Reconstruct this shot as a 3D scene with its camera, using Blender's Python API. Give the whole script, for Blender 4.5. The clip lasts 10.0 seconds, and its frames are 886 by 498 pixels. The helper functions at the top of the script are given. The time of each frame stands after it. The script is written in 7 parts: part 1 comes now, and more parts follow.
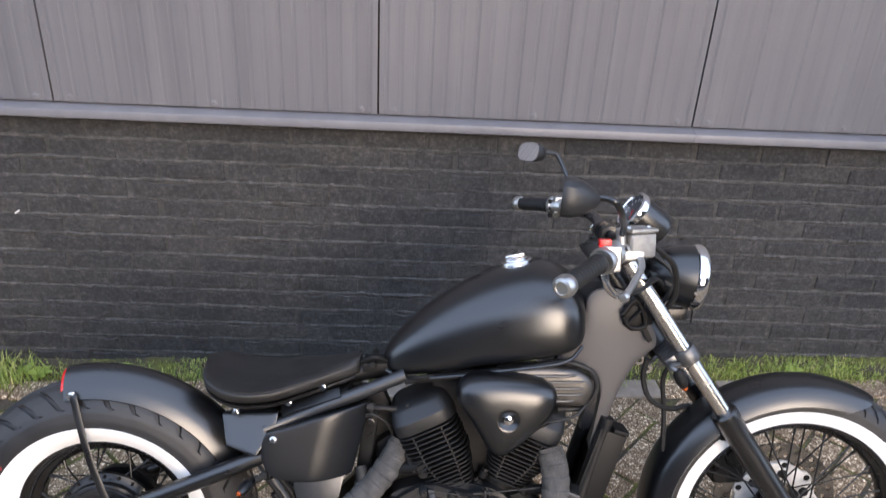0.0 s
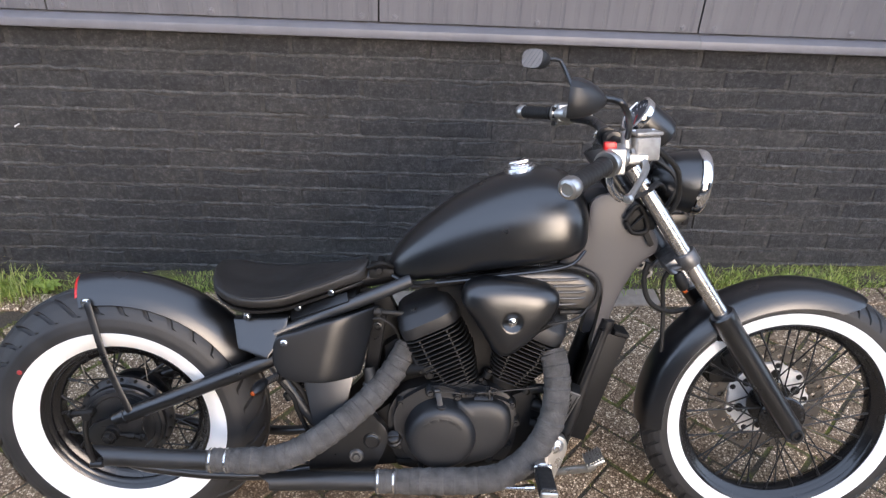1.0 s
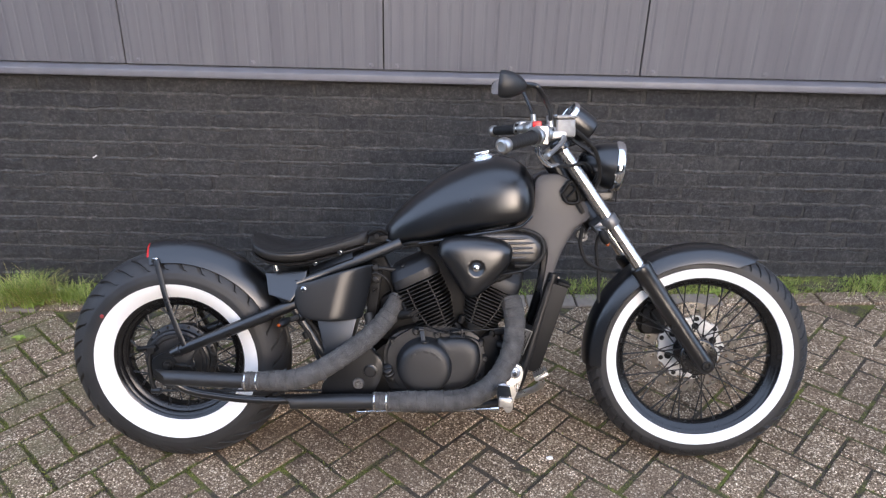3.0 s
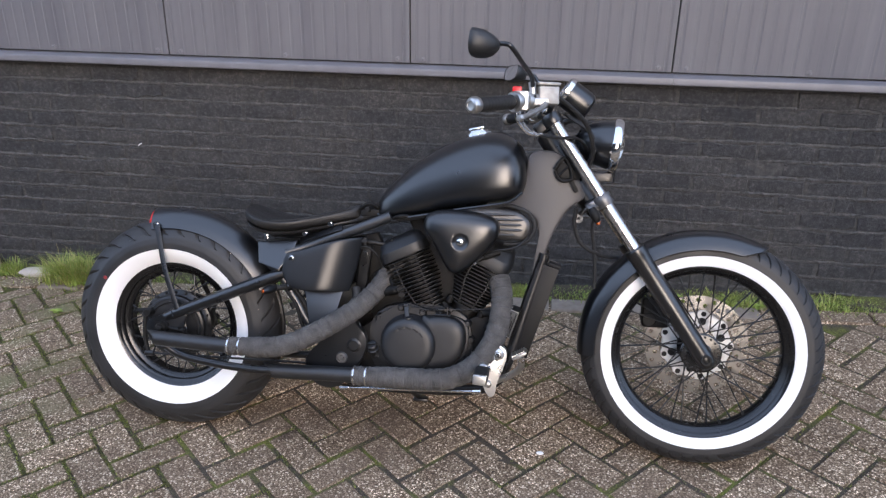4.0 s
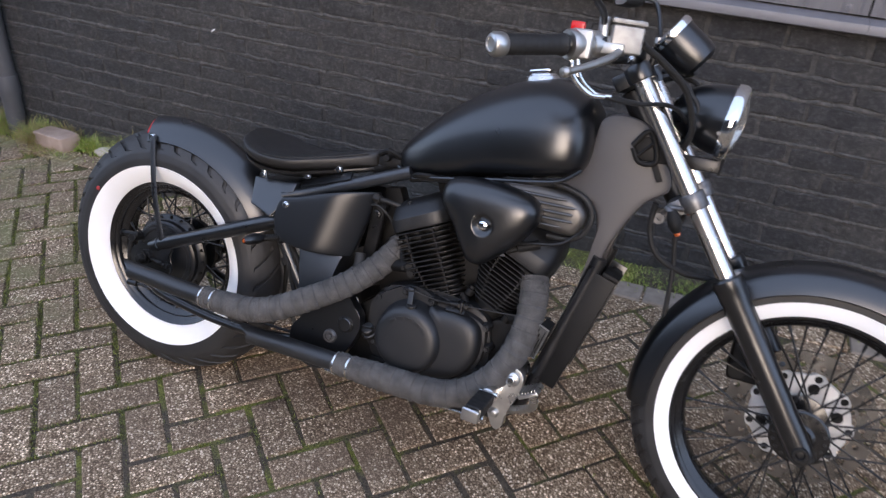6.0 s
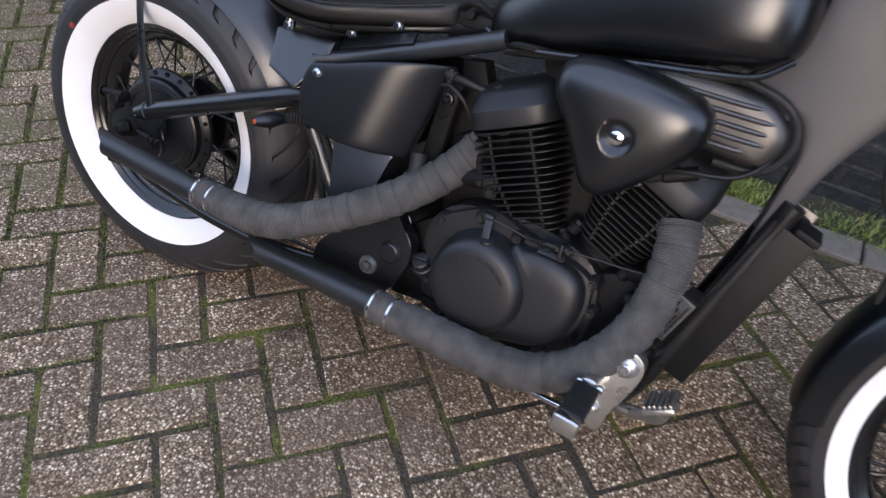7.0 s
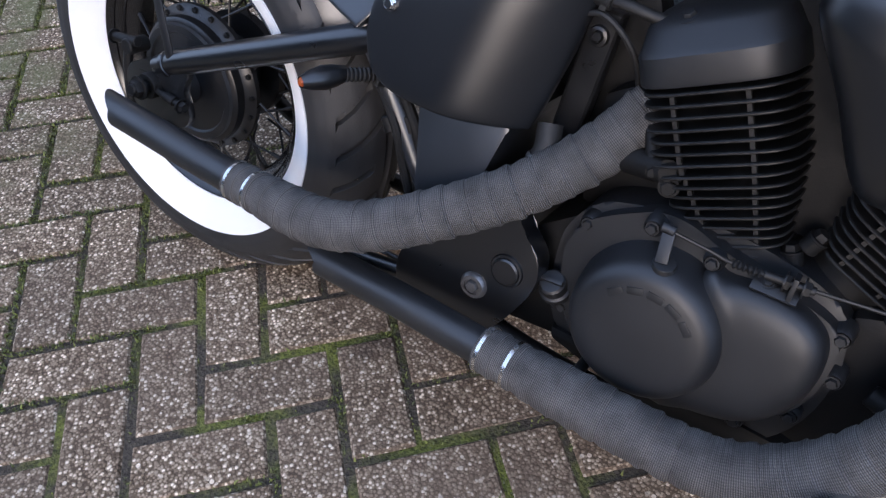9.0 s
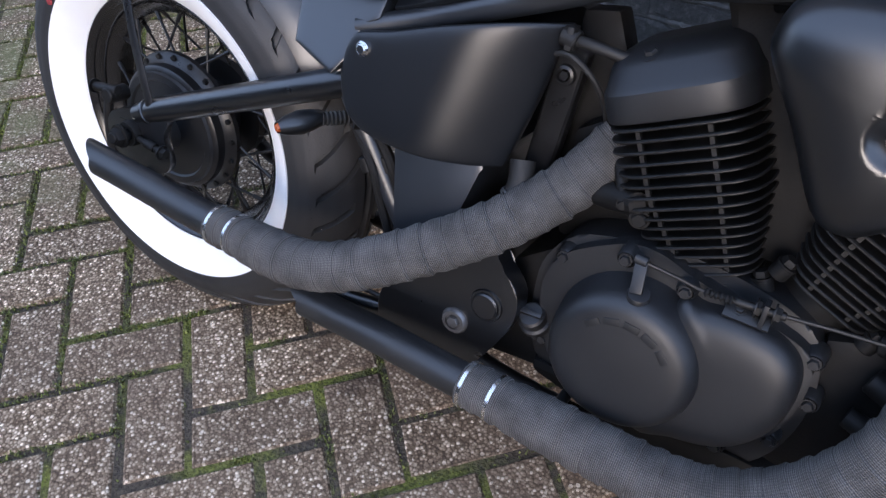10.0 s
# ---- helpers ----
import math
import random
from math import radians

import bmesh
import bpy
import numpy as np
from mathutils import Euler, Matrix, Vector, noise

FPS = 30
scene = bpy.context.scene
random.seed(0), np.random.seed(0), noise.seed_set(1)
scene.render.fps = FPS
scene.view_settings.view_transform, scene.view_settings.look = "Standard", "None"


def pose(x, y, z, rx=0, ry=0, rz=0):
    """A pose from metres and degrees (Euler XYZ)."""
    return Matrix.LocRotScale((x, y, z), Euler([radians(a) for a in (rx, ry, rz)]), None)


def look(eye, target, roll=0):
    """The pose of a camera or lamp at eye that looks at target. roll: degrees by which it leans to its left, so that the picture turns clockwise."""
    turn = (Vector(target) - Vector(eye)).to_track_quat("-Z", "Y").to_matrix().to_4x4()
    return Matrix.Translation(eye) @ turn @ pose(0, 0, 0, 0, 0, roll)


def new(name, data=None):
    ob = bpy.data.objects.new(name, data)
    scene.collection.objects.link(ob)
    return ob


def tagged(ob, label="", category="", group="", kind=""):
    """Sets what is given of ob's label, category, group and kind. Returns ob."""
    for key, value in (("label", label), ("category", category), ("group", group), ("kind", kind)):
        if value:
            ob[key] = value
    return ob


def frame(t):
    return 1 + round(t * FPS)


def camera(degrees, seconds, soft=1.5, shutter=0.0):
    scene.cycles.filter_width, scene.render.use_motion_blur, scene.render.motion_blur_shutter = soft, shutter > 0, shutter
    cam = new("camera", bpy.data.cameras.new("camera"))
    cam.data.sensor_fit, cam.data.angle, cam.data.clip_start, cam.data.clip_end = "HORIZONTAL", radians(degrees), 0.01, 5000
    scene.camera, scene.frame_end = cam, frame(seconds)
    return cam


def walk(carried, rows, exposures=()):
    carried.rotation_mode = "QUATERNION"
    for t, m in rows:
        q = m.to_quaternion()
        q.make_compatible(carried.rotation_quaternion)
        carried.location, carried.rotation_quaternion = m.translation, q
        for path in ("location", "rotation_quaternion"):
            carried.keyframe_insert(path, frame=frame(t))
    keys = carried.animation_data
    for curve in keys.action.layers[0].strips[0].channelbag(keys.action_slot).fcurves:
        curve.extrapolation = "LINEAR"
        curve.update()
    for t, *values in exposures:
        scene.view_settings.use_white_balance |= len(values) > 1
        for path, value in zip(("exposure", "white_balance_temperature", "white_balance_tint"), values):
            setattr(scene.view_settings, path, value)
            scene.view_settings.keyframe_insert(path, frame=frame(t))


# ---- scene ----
cam = camera(61.4, 10.0, 1.3, 0.3)
PATH = [
    (0, (0.684, -1.213, 1.754), (0.763, 0.563, 0.837), 3.1),
    (0.5, (0.682, -1.21, 1.738), (0.769, 0.491, 0.689), 3.1),
    (1, (0.67, -1.243, 1.736), (0.759, 0.424, 0.635), 3.0),
    (1.5, (0.644, -1.362, 1.75), (0.728, 0.306, 0.651), 2.2),
    (2, (0.697, -1.556, 1.761), (0.783, 0.142, 0.709), 2.2),
    (2.2, (0.728, -1.64, 1.774), (0.814, 0.076, 0.75), 2.3),
    (3.5, (0.883, -1.921, 1.617), (0.794, -0.097, 0.8), 1.1),
    (4, (1.106, -1.899, 1.512), (0.863, -0.074, 0.73), 0.8),
    (4.5, (1.227, -1.771, 1.451), (0.889, 0.059, 0.717), -0.3),
    (5, (1.294, -1.628, 1.465), (0.966, 0.161, 0.633), 1.1),
    (5.2, (1.322, -1.569, 1.479), (0.973, 0.157, 0.531), 1.0),
    (6.3, (1.3, -1.12, 1.432), (0.627, 0.424, 0.354), 4.9),
    (6.5, (1.211, -1.018, 1.37), (0.571, 0.478, 0.208), 5.6),
    (7, (1.061, -0.828, 1.23), (0.439, 0.531, -0.099), 7.4),
    (7.5, (0.898, -0.573, 1.092), (0.143, 0.673, -0.278), 2.4),
    (8, (0.851, -0.517, 1.032), (0.135, 0.609, -0.458), 2.5),
    (8.5, (0.831, -0.511, 1.031), (0.096, 0.586, -0.471), 2.0),
    (9, (0.839, -0.504, 1.033), (0.093, 0.585, -0.469), -0.4),
    (9.5, (0.847, -0.505, 1.04), (0.092, 0.612, -0.437), -1.7),
    (10, (0.851, -0.499, 1.048), (0.096, 0.654, -0.401), -1.5),
]
LIGHT = [(0.0, 1.28, 6350, 12), (2.0, 1.22, 6330, 13), (4.0, 0.94, 6020, 13), (6.5, 0.76, 6120, 15), (8.0, 0.71, 5800, 15), (10.0, 0.91, 5620, 14)]
walk(cam, [(t, look(eye, target, roll)) for t, eye, target, roll in PATH], LIGHT)

# ---- light ----
world = bpy.data.worlds.new("sky")
scene.world = world
world.use_nodes = True
wn, wl = world.node_tree.nodes, world.node_tree.links
sky = wn.new("ShaderNodeTexSky")
sky.sky_type, sky.sun_disc = "NISHITA", False
sky.sun_elevation, sky.sun_rotation = radians(20), radians(162)
sky.air_density, sky.dust_density, sky.ozone_density = 1.0, 1.5, 1.0
cloud = wn.new("ShaderNodeMix")
cloud.data_type = "RGBA"
cloud.inputs["Factor"].default_value = 0.5
cloud.inputs["B"].default_value = (6.6, 7.8, 10.2, 1)
wl.new(sky.outputs[0], cloud.inputs["A"])
wl.new(cloud.outputs["Result"], wn["Background"].inputs["Color"])
wn["Background"].inputs["Strength"].default_value = 0.165

sun_data = bpy.data.lights.new("sun", "SUN")
sun_data.energy, sun_data.angle, sun_data.color = 0.95, radians(30), (1.0, 0.77, 0.56)
sun = new("sun", sun_data)
sun.matrix_world = look((2.9, -9.0, 3.4), (0, 0, 0))

# ---- frames of reference: the paving slopes along the wall, the motorcycle leans on its stand ----
SLOPE = pose(0, 0, 0, 0, -2, 0)
BIKE = SLOPE @ pose(0, 0, 0, 0, 0, -0.4) @ pose(0, 0, 0, -17, 0, 0)
WALL = 1.178      # face of the bricks
CLAD = 1.158      # face of the metal cladding


# ---- materials ----
def material(name, color, rough=0.5, metal=0.0, color2=None, scale=40.0, detail=4.0, rough2=None, bump=0.0, bump_scale=200.0, bump_dist=0.001, coat=0.0, spec=0.5):
    """A surface with colour and gloss that vary with a coarse noise, and a fine relief."""
    m = bpy.data.materials.new(name)
    m.use_nodes = True
    n, l = m.node_tree.nodes, m.node_tree.links
    b = n["Principled BSDF"]
    b.inputs["Base Color"].default_value = (*color, 1)
    b.inputs["Roughness"].default_value = rough
    b.inputs["Metallic"].default_value = metal
    b.inputs["Coat Weight"].default_value = coat
    b.inputs["Specular IOR Level"].default_value = spec
    tc = n.new("ShaderNodeTexCoord")
    if color2 or rough2 is not None:
        t = n.new("ShaderNodeTexNoise")
        t.inputs["Scale"].default_value, t.inputs["Detail"].default_value = scale, detail
        l.new(tc.outputs["Object"], t.inputs["Vector"])
        r = n.new("ShaderNodeMapRange")
        r.inputs["From Min"].default_value, r.inputs["From Max"].default_value = 0.32, 0.68
        l.new(t.outputs["Fac"], r.inputs["Value"])
        if color2:
            mx = n.new("ShaderNodeMix")
            mx.data_type = "RGBA"
            mx.inputs["A"].default_value, mx.inputs["B"].default_value = (*color, 1), (*color2, 1)
            l.new(r.outputs["Result"], mx.inputs["Factor"])
            l.new(mx.outputs["Result"], b.inputs["Base Color"])
        if rough2 is not None:
            q = n.new("ShaderNodeMapRange")
            q.inputs["To Min"].default_value, q.inputs["To Max"].default_value = rough, rough2
            l.new(r.outputs["Result"], q.inputs["Value"])
            l.new(q.outputs["Result"], b.inputs["Roughness"])
    if bump:
        t2 = n.new("ShaderNodeTexNoise")
        t2.inputs["Scale"].default_value, t2.inputs["Detail"].default_value = bump_scale, 3
        l.new(tc.outputs["Object"], t2.inputs["Vector"])
        bp = n.new("ShaderNodeBump")
        bp.inputs["Strength"].default_value, bp.inputs["Distance"].default_value = bump, bump_dist
        l.new(t2.outputs["Fac"], bp.inputs["Height"])
        l.new(bp.outputs["Normal"], b.inputs["Normal"])
    return m


def node(m, kind, **values):
    q = m.node_tree.nodes.new(kind)
    for k, v in values.items():
        q.inputs[k.replace("_", " ")].default_value = v
    return q


def ramp(m, source, stops):
    r = m.node_tree.nodes.new("ShaderNodeValToRGB")
    e = r.color_ramp.elements
    while len(e) < len(stops):
        e.new(0.5)
    for k, (p, c) in enumerate(stops):
        e[k].position, e[k].color = p, (*c, 1)
    m.node_tree.links.new(source, r.inputs["Fac"])
    return r.outputs["Color"]


def mix(m, fac, a, b, blend="MIX"):
    q = m.node_tree.nodes.new("ShaderNodeMix")
    q.data_type, q.blend_type = "RGBA", blend
    for key, v in (("Factor", fac), ("A", a), ("B", b)):
        if isinstance(v, bpy.types.NodeSocket):
            m.node_tree.links.new(v, q.inputs[key])
        else:
            q.inputs[key].default_value = v if key == "Factor" else (*v, 1)
    return q.outputs["Result"]


PIPE = material("heat_dulled_black_pipe", (0.0070, 0.0080, 0.0095), 0.38, 0.0, (0.0100, 0.0108, 0.012), 18, 5, 0.5, 0.15, 500, 0.0004, 0.0, 0.8)
# the blue in SATIN, COVER and SHEEN stands in for reflected sky
SATIN = material("satin_black_paint", (0.0026, 0.0032, 0.0043), 0.27, 0.0, None, 9.0, 3, 0.32, 0.10, 900, 0.0003, 0.0, 0.95)
COVER = material("side_cover_paint", (0.0062, 0.0073, 0.0092), 0.31, 0.0, None, 9.0, 3, 0.37, 0.12, 900, 0.0003, 0.0, 0.55)
# paler, bluer copy of the satin black, with sky sheen painted in
SHEEN = material("satin_black_sky_sheen", (0.0105, 0.0125, 0.0160), 0.30, 0.0, (0.0140, 0.0165, 0.0205), 12, 4, 0.38, 0.10, 900, 0.0003, 0.0, 0.9)
FRAME = material("frame_black_paint", (0.007, 0.007, 0.0075), 0.27, 0.0, (0.012, 0.012, 0.0125), 25, 4, 0.42, 0.1, 500, 0.0004)
CASE = material("engine_wrinkle_black", (0.0080, 0.0090, 0.0108), 0.43, 0.0, (0.0112, 0.0122, 0.0140), 14, 5, 0.52, 0.35, 1100, 0.0005, 0.0, 0.62)
FIN = material("cylinder_fin_black", (0.007, 0.007, 0.0072), 0.42, 0.0, (0.010, 0.010, 0.010), 30, 4, 0.55, 0.2, 700, 0.0004, 0.0, 0.45)
DARK = material("grimy_black_parts", (0.0038, 0.0038, 0.0039), 0.5, 0.0, (0.0075, 0.0073, 0.007), 35, 5, 0.7, 0.3, 300, 0.001, 0.0, 0.28)
CHROME = material("chrome", (0.78, 0.78, 0.78), 0.07, 1.0, None, 30, 3, 0.16)
CLOUDY = material("cloudy_grey_metal", (0.40, 0.395, 0.38), 0.48, 0.85, (0.27, 0.262, 0.25), 45, 5, 0.6, 0.25, 300, 0.0006)
ALU = material("cast_aluminium", (0.56, 0.555, 0.54), 0.3, 1.0, (0.42, 0.415, 0.4), 40, 5, 0.46, 0.2, 600, 0.0005)
STEEL = material("fork_tube_steel", (0.70, 0.69, 0.68), 0.20, 1.0, (0.60, 0.59, 0.58), 12, 4, 0.30)
RIM = material("rim_gloss_black", (0.006, 0.006, 0.0065), 0.16, 0.0, None, 30, 3, 0.28, 0.0, 500, 0.0004, 0.0, 0.7)
DISC = material("brake_disc_steel", (0.24, 0.235, 0.225), 0.22, 1.0, (0.19, 0.18, 0.17), 22, 5, 0.34)
RUBBER = material("tyre_rubber", (0.016, 0.016, 0.0168), 0.45, 0.0, (0.026, 0.0257, 0.026), 18, 5, 0.62, 0.3, 350, 0.0008, 0.0, 0.55)
# black paint made grey: the glare it reflects is put into the colour
NECK = material("neck_black_with_glare", (0.058, 0.055, 0.0555), 0.42, 0.0, (0.064, 0.0605, 0.061), 9.0, 3, 0.48, 0.12, 900, 0.0003, 0.0, 0.5)
PANEL = material("panel_black_paint", (0.006, 0.006, 0.0062), 0.42, 0.0, (0.009, 0.009, 0.009), 14, 4, 0.5, 0.1, 700, 0.0004, 0.0, 0.22)
GRIP = material("grip_rubber", (0.009, 0.009, 0.009), 0.55, 0.0, None, 60, 3, 0.7, 0.4, 500, 0.0008)
WHITE = material("whitewall_rubber", (0.93, 0.925, 0.91), 0.5, 0.0, (0.88, 0.87, 0.85), 11, 5, 0.62, 0.1, 300, 0.0005)
LEATHER = material("seat_leather", (0.012, 0.0115, 0.0115), 0.42, 0.0, (0.019, 0.0185, 0.018), 20, 4, 0.56, 0.5, 420, 0.0009)
RED = material("red_plastic", (0.62, 0.02, 0.02), 0.25, 0.0, (0.5, 0.015, 0.015), 60, 2, 0.3)
ORANGE = material("orange_lens", (0.34, 0.075, 0.012), 0.2, 0.0, (0.26, 0.05, 0.008), 80, 2, 0.25)
DIAL = material("dial_face", (0.03, 0.03, 0.035), 0.4)
PRINT = material("white_print", (0.7, 0.7, 0.7), 0.5)

PLATE = material("metal_label", (0.2, 0.2, 0.195), 0.35, 0.7, (0.1, 0.1, 0.1), 90, 3, 0.5)
MIRROR = material("mirror_glass", (0.82, 0.83, 0.84), 0.015, 1.0)
CLEAR = bpy.data.materials.new("headlight_glass")
CLEAR.use_nodes = True
_b = CLEAR.node_tree.nodes["Principled BSDF"]
_b.inputs["Transmission Weight"].default_value, _b.inputs["Roughness"].default_value, _b.inputs["IOR"].default_value = 0.92, 0.03, 1.45
_b.inputs["Base Color"].default_value = (0.97, 0.95, 0.9, 1)
WATER = bpy.data.materials.new("rain_water")
WATER.use_nodes = True
_w = WATER.node_tree.nodes["Principled BSDF"]
_w.inputs["Transmission Weight"].default_value, _w.inputs["Roughness"].default_value, _w.inputs["IOR"].default_value = 1.0, 0.02, 1.33
CARRIER = material("brake_disc_bright_steel", (0.70, 0.70, 0.69), 0.45, 0.35, (0.60, 0.595, 0.58), 40, 4, 0.55)
CAST = material("tumbled_cast_metal", (0.66, 0.655, 0.64), 0.24, 1.0, (0.52, 0.515, 0.50), 30, 5, 0.38, 0.25, 260, 0.0008)
PEWTER = material("dull_bracket_metal", (0.22, 0.22, 0.225), 0.4, 0.9, (0.14, 0.14, 0.14), 60, 4, 0.55)
STAINLESS = material("stainless_band", (0.75, 0.75, 0.74), 0.2, 1.0, None, 50, 3, 0.32)


def wrap_material():
    """Woven glass-fibre tape: fine threads along and across, with darker and paler stretches."""
    m = material("exhaust_wrap", (0.07, 0.068, 0.066), 0.85)
    n, l = m.node_tree.nodes, m.node_tree.links
    b = n["Principled BSDF"]
    uv = n.new("ShaderNodeUVMap")
    ws = []
    for axis, sc in (("X", 1.0), ("Y", 1.0)):
        w = n.new("ShaderNodeTexWave")
        w.bands_direction = axis
        w.inputs["Scale"].default_value = 150.0 if axis == "X" else 120.0
        w.inputs["Distortion"].default_value = 1.0
        w.inputs["Detail"].default_value = 2
        l.new(uv.outputs["UV"], w.inputs["Vector"])
        ws.append(w.outputs["Fac"])
    mul = n.new("ShaderNodeMath")
    mul.operation = "MULTIPLY"
    weft = n.new("ShaderNodeMapRange")
    weft.inputs["To Min"].default_value = 0.35
    l.new(ws[1], weft.inputs["Value"])
    l.new(ws[0], mul.inputs[0])
    l.new(weft.outputs["Result"], mul.inputs[1])
    t = node(m, "ShaderNodeTexNoise", Scale=32.0, Detail=5.0)
    tc = n.new("ShaderNodeTexCoord")
    l.new(tc.outputs["Object"], t.inputs["Vector"])
    tone = ramp(m, t.outputs["Fac"], ((0.3, (0.058, 0.056, 0.054)), (0.7, (0.120, 0.116, 0.111))))
    thread = ramp(m, mul.outputs[0], ((0.02, (0.40, 0.40, 0.41)), (0.55, (1.42, 1.40, 1.38))))
    l.new(mix(m, 1.0, tone, thread, "MULTIPLY"), b.inputs["Base Color"])
    bp = n.new("ShaderNodeBump")
    bp.inputs["Strength"].default_value, bp.inputs["Distance"].default_value = 0.85, 0.0013
    l.new(mul.outputs[0], bp.inputs["Height"])
    l.new(bp.outputs["Normal"], b.inputs["Normal"])
    return m


WRAP = wrap_material()


def brick_material(joined=False):
    """Dark paint, rubbed and dusty, on rough brick."""
    m = material("dark_painted_brick", (0.05, 0.05, 0.05), 0.72)
    n, l = m.node_tree.nodes, m.node_tree.links
    b = n["Principled BSDF"]
    g = n.new("ShaderNodeNewGeometry")
    t = node(m, "ShaderNodeTexNoise", Scale=1.1, Detail=6.0, Roughness=0.6)
    l.new(g.outputs["Position"], t.inputs["Vector"])
    f = node(m, "ShaderNodeTexNoise", Scale=75.0, Detail=7.0, Roughness=0.75)
    l.new(g.outputs["Position"], f.inputs["Vector"])
    big = ramp(m, t.outputs["Fac"], ((0.3, (0.031, 0.032, 0.035)), (0.7, (0.051, 0.0503, 0.0500))))
    fine = ramp(m, f.outputs["Fac"], ((0.28, (0.5, 0.5, 0.5)), (0.52, (0.98, 0.98, 0.98)), (0.70, (2.3, 2.22, 2.1))))
    oi = n.new("ShaderNodeObjectInfo")
    tone = ramp(m, g.outputs["Random Per Island"] if joined else oi.outputs["Random"], ((0.0, (0.82, 0.82, 0.84)), (1.0, (1.16, 1.13, 1.08))))
    h = node(m, "ShaderNodeTexNoise", Scale=24.0, Detail=9.0, Roughness=0.75)
    l.new(g.outputs["Position"], h.inputs["Vector"])
    worn = ramp(m, h.outputs["Fac"], ((0.34, (0.66, 0.66, 0.67)), (0.52, (1.0, 1.0, 1.0)), (0.68, (1.45, 1.42, 1.37))))
    l.new(mix(m, 1.0, mix(m, 1.0, mix(m, 1.0, big, fine, "MULTIPLY"), tone, "MULTIPLY"), worn, "MULTIPLY"), b.inputs["Base Color"])
    bp = n.new("ShaderNodeBump")
    bp.inputs["Strength"].default_value, bp.inputs["Distance"].default_value = 1.0, 0.016
    l.new(h.outputs["Fac"], bp.inputs["Height"])
    l.new(bp.outputs["Normal"], b.inputs["Normal"])
    return m


def mortar_material(name="painted_mortar", tint=1.0):
    m = material(name, (0.06, 0.059, 0.057), 0.85)
    n, l = m.node_tree.nodes, m.node_tree.links
    b = n["Principled BSDF"]
    g = n.new("ShaderNodeNewGeometry")
    f = node(m, "ShaderNodeTexNoise", Scale=48.0, Detail=7.0, Roughness=0.72)
    l.new(g.outputs["Position"], f.inputs["Vector"])
    l.new(ramp(m, f.outputs["Fac"], ((0.34, (0.040 * tint, 0.040 * tint, 0.041 * tint)), (0.56, (0.075 * tint, 0.073 * tint, 0.07 * tint)), (0.70, (0.125 * tint, 0.118 * tint, 0.112 * tint)))), b.inputs["Base Color"])
    bp = n.new("ShaderNodeBump")
    bp.inputs["Strength"].default_value, bp.inputs["Distance"].default_value = 0.9, 0.006
    l.new(f.outputs["Fac"], bp.inputs["Height"])
    l.new(bp.outputs["Normal"], b.inputs["Normal"])
    return m


# LIP is the mortar in a paler tint, for sky light caught on ledges
BRICK, BRICKS, MORTAR, LIP = brick_material(), brick_material(True), mortar_material("painted_mortar", 0.78), mortar_material("sky_lit_mortar_lip", 0.95)


def clad_material(name, c1, c2, rough):
    """Weathered coated steel: pale streaks that run down, faint dirt."""
    m = material(name, c1, rough)
    n, l = m.node_tree.nodes, m.node_tree.links
    b = n["Principled BSDF"]
    g = n.new("ShaderNodeNewGeometry")
    mp = n.new("ShaderNodeMapping")
    mp.inputs["Scale"].default_value = (9.0, 9.0, 0.5)
    l.new(g.outputs["Position"], mp.inputs["Vector"])
    t = node(m, "ShaderNodeTexNoise", Scale=1.6, Detail=6.0, Roughness=0.62)
    l.new(mp.outputs["Vector"], t.inputs["Vector"])
    t2 = node(m, "ShaderNodeTexNoise", Scale=1.3, Detail=5.0)
    l.new(g.outputs["Position"], t2.inputs["Vector"])
    c = ramp(m, t.outputs["Fac"], ((0.3, c1), (0.7, c2)))
    dirt = ramp(m, t2.outputs["Fac"], ((0.3, (0.9, 0.9, 0.92)), (0.7, (1.06, 1.05, 1.04))))
    l.new(mix(m, 1.0, c, dirt, "MULTIPLY"), b.inputs["Base Color"])
    return m


CLADDING = clad_material("grey_steel_cladding", (0.115, 0.114, 0.124), (0.15, 0.148, 0.158), 0.5)
FLASHING = clad_material("grey_steel_flashing", (0.135, 0.134, 0.145), (0.165, 0.163, 0.174), 0.42)
GAP = material("panel_joint_dark", (0.015, 0.015, 0.015), 0.9)


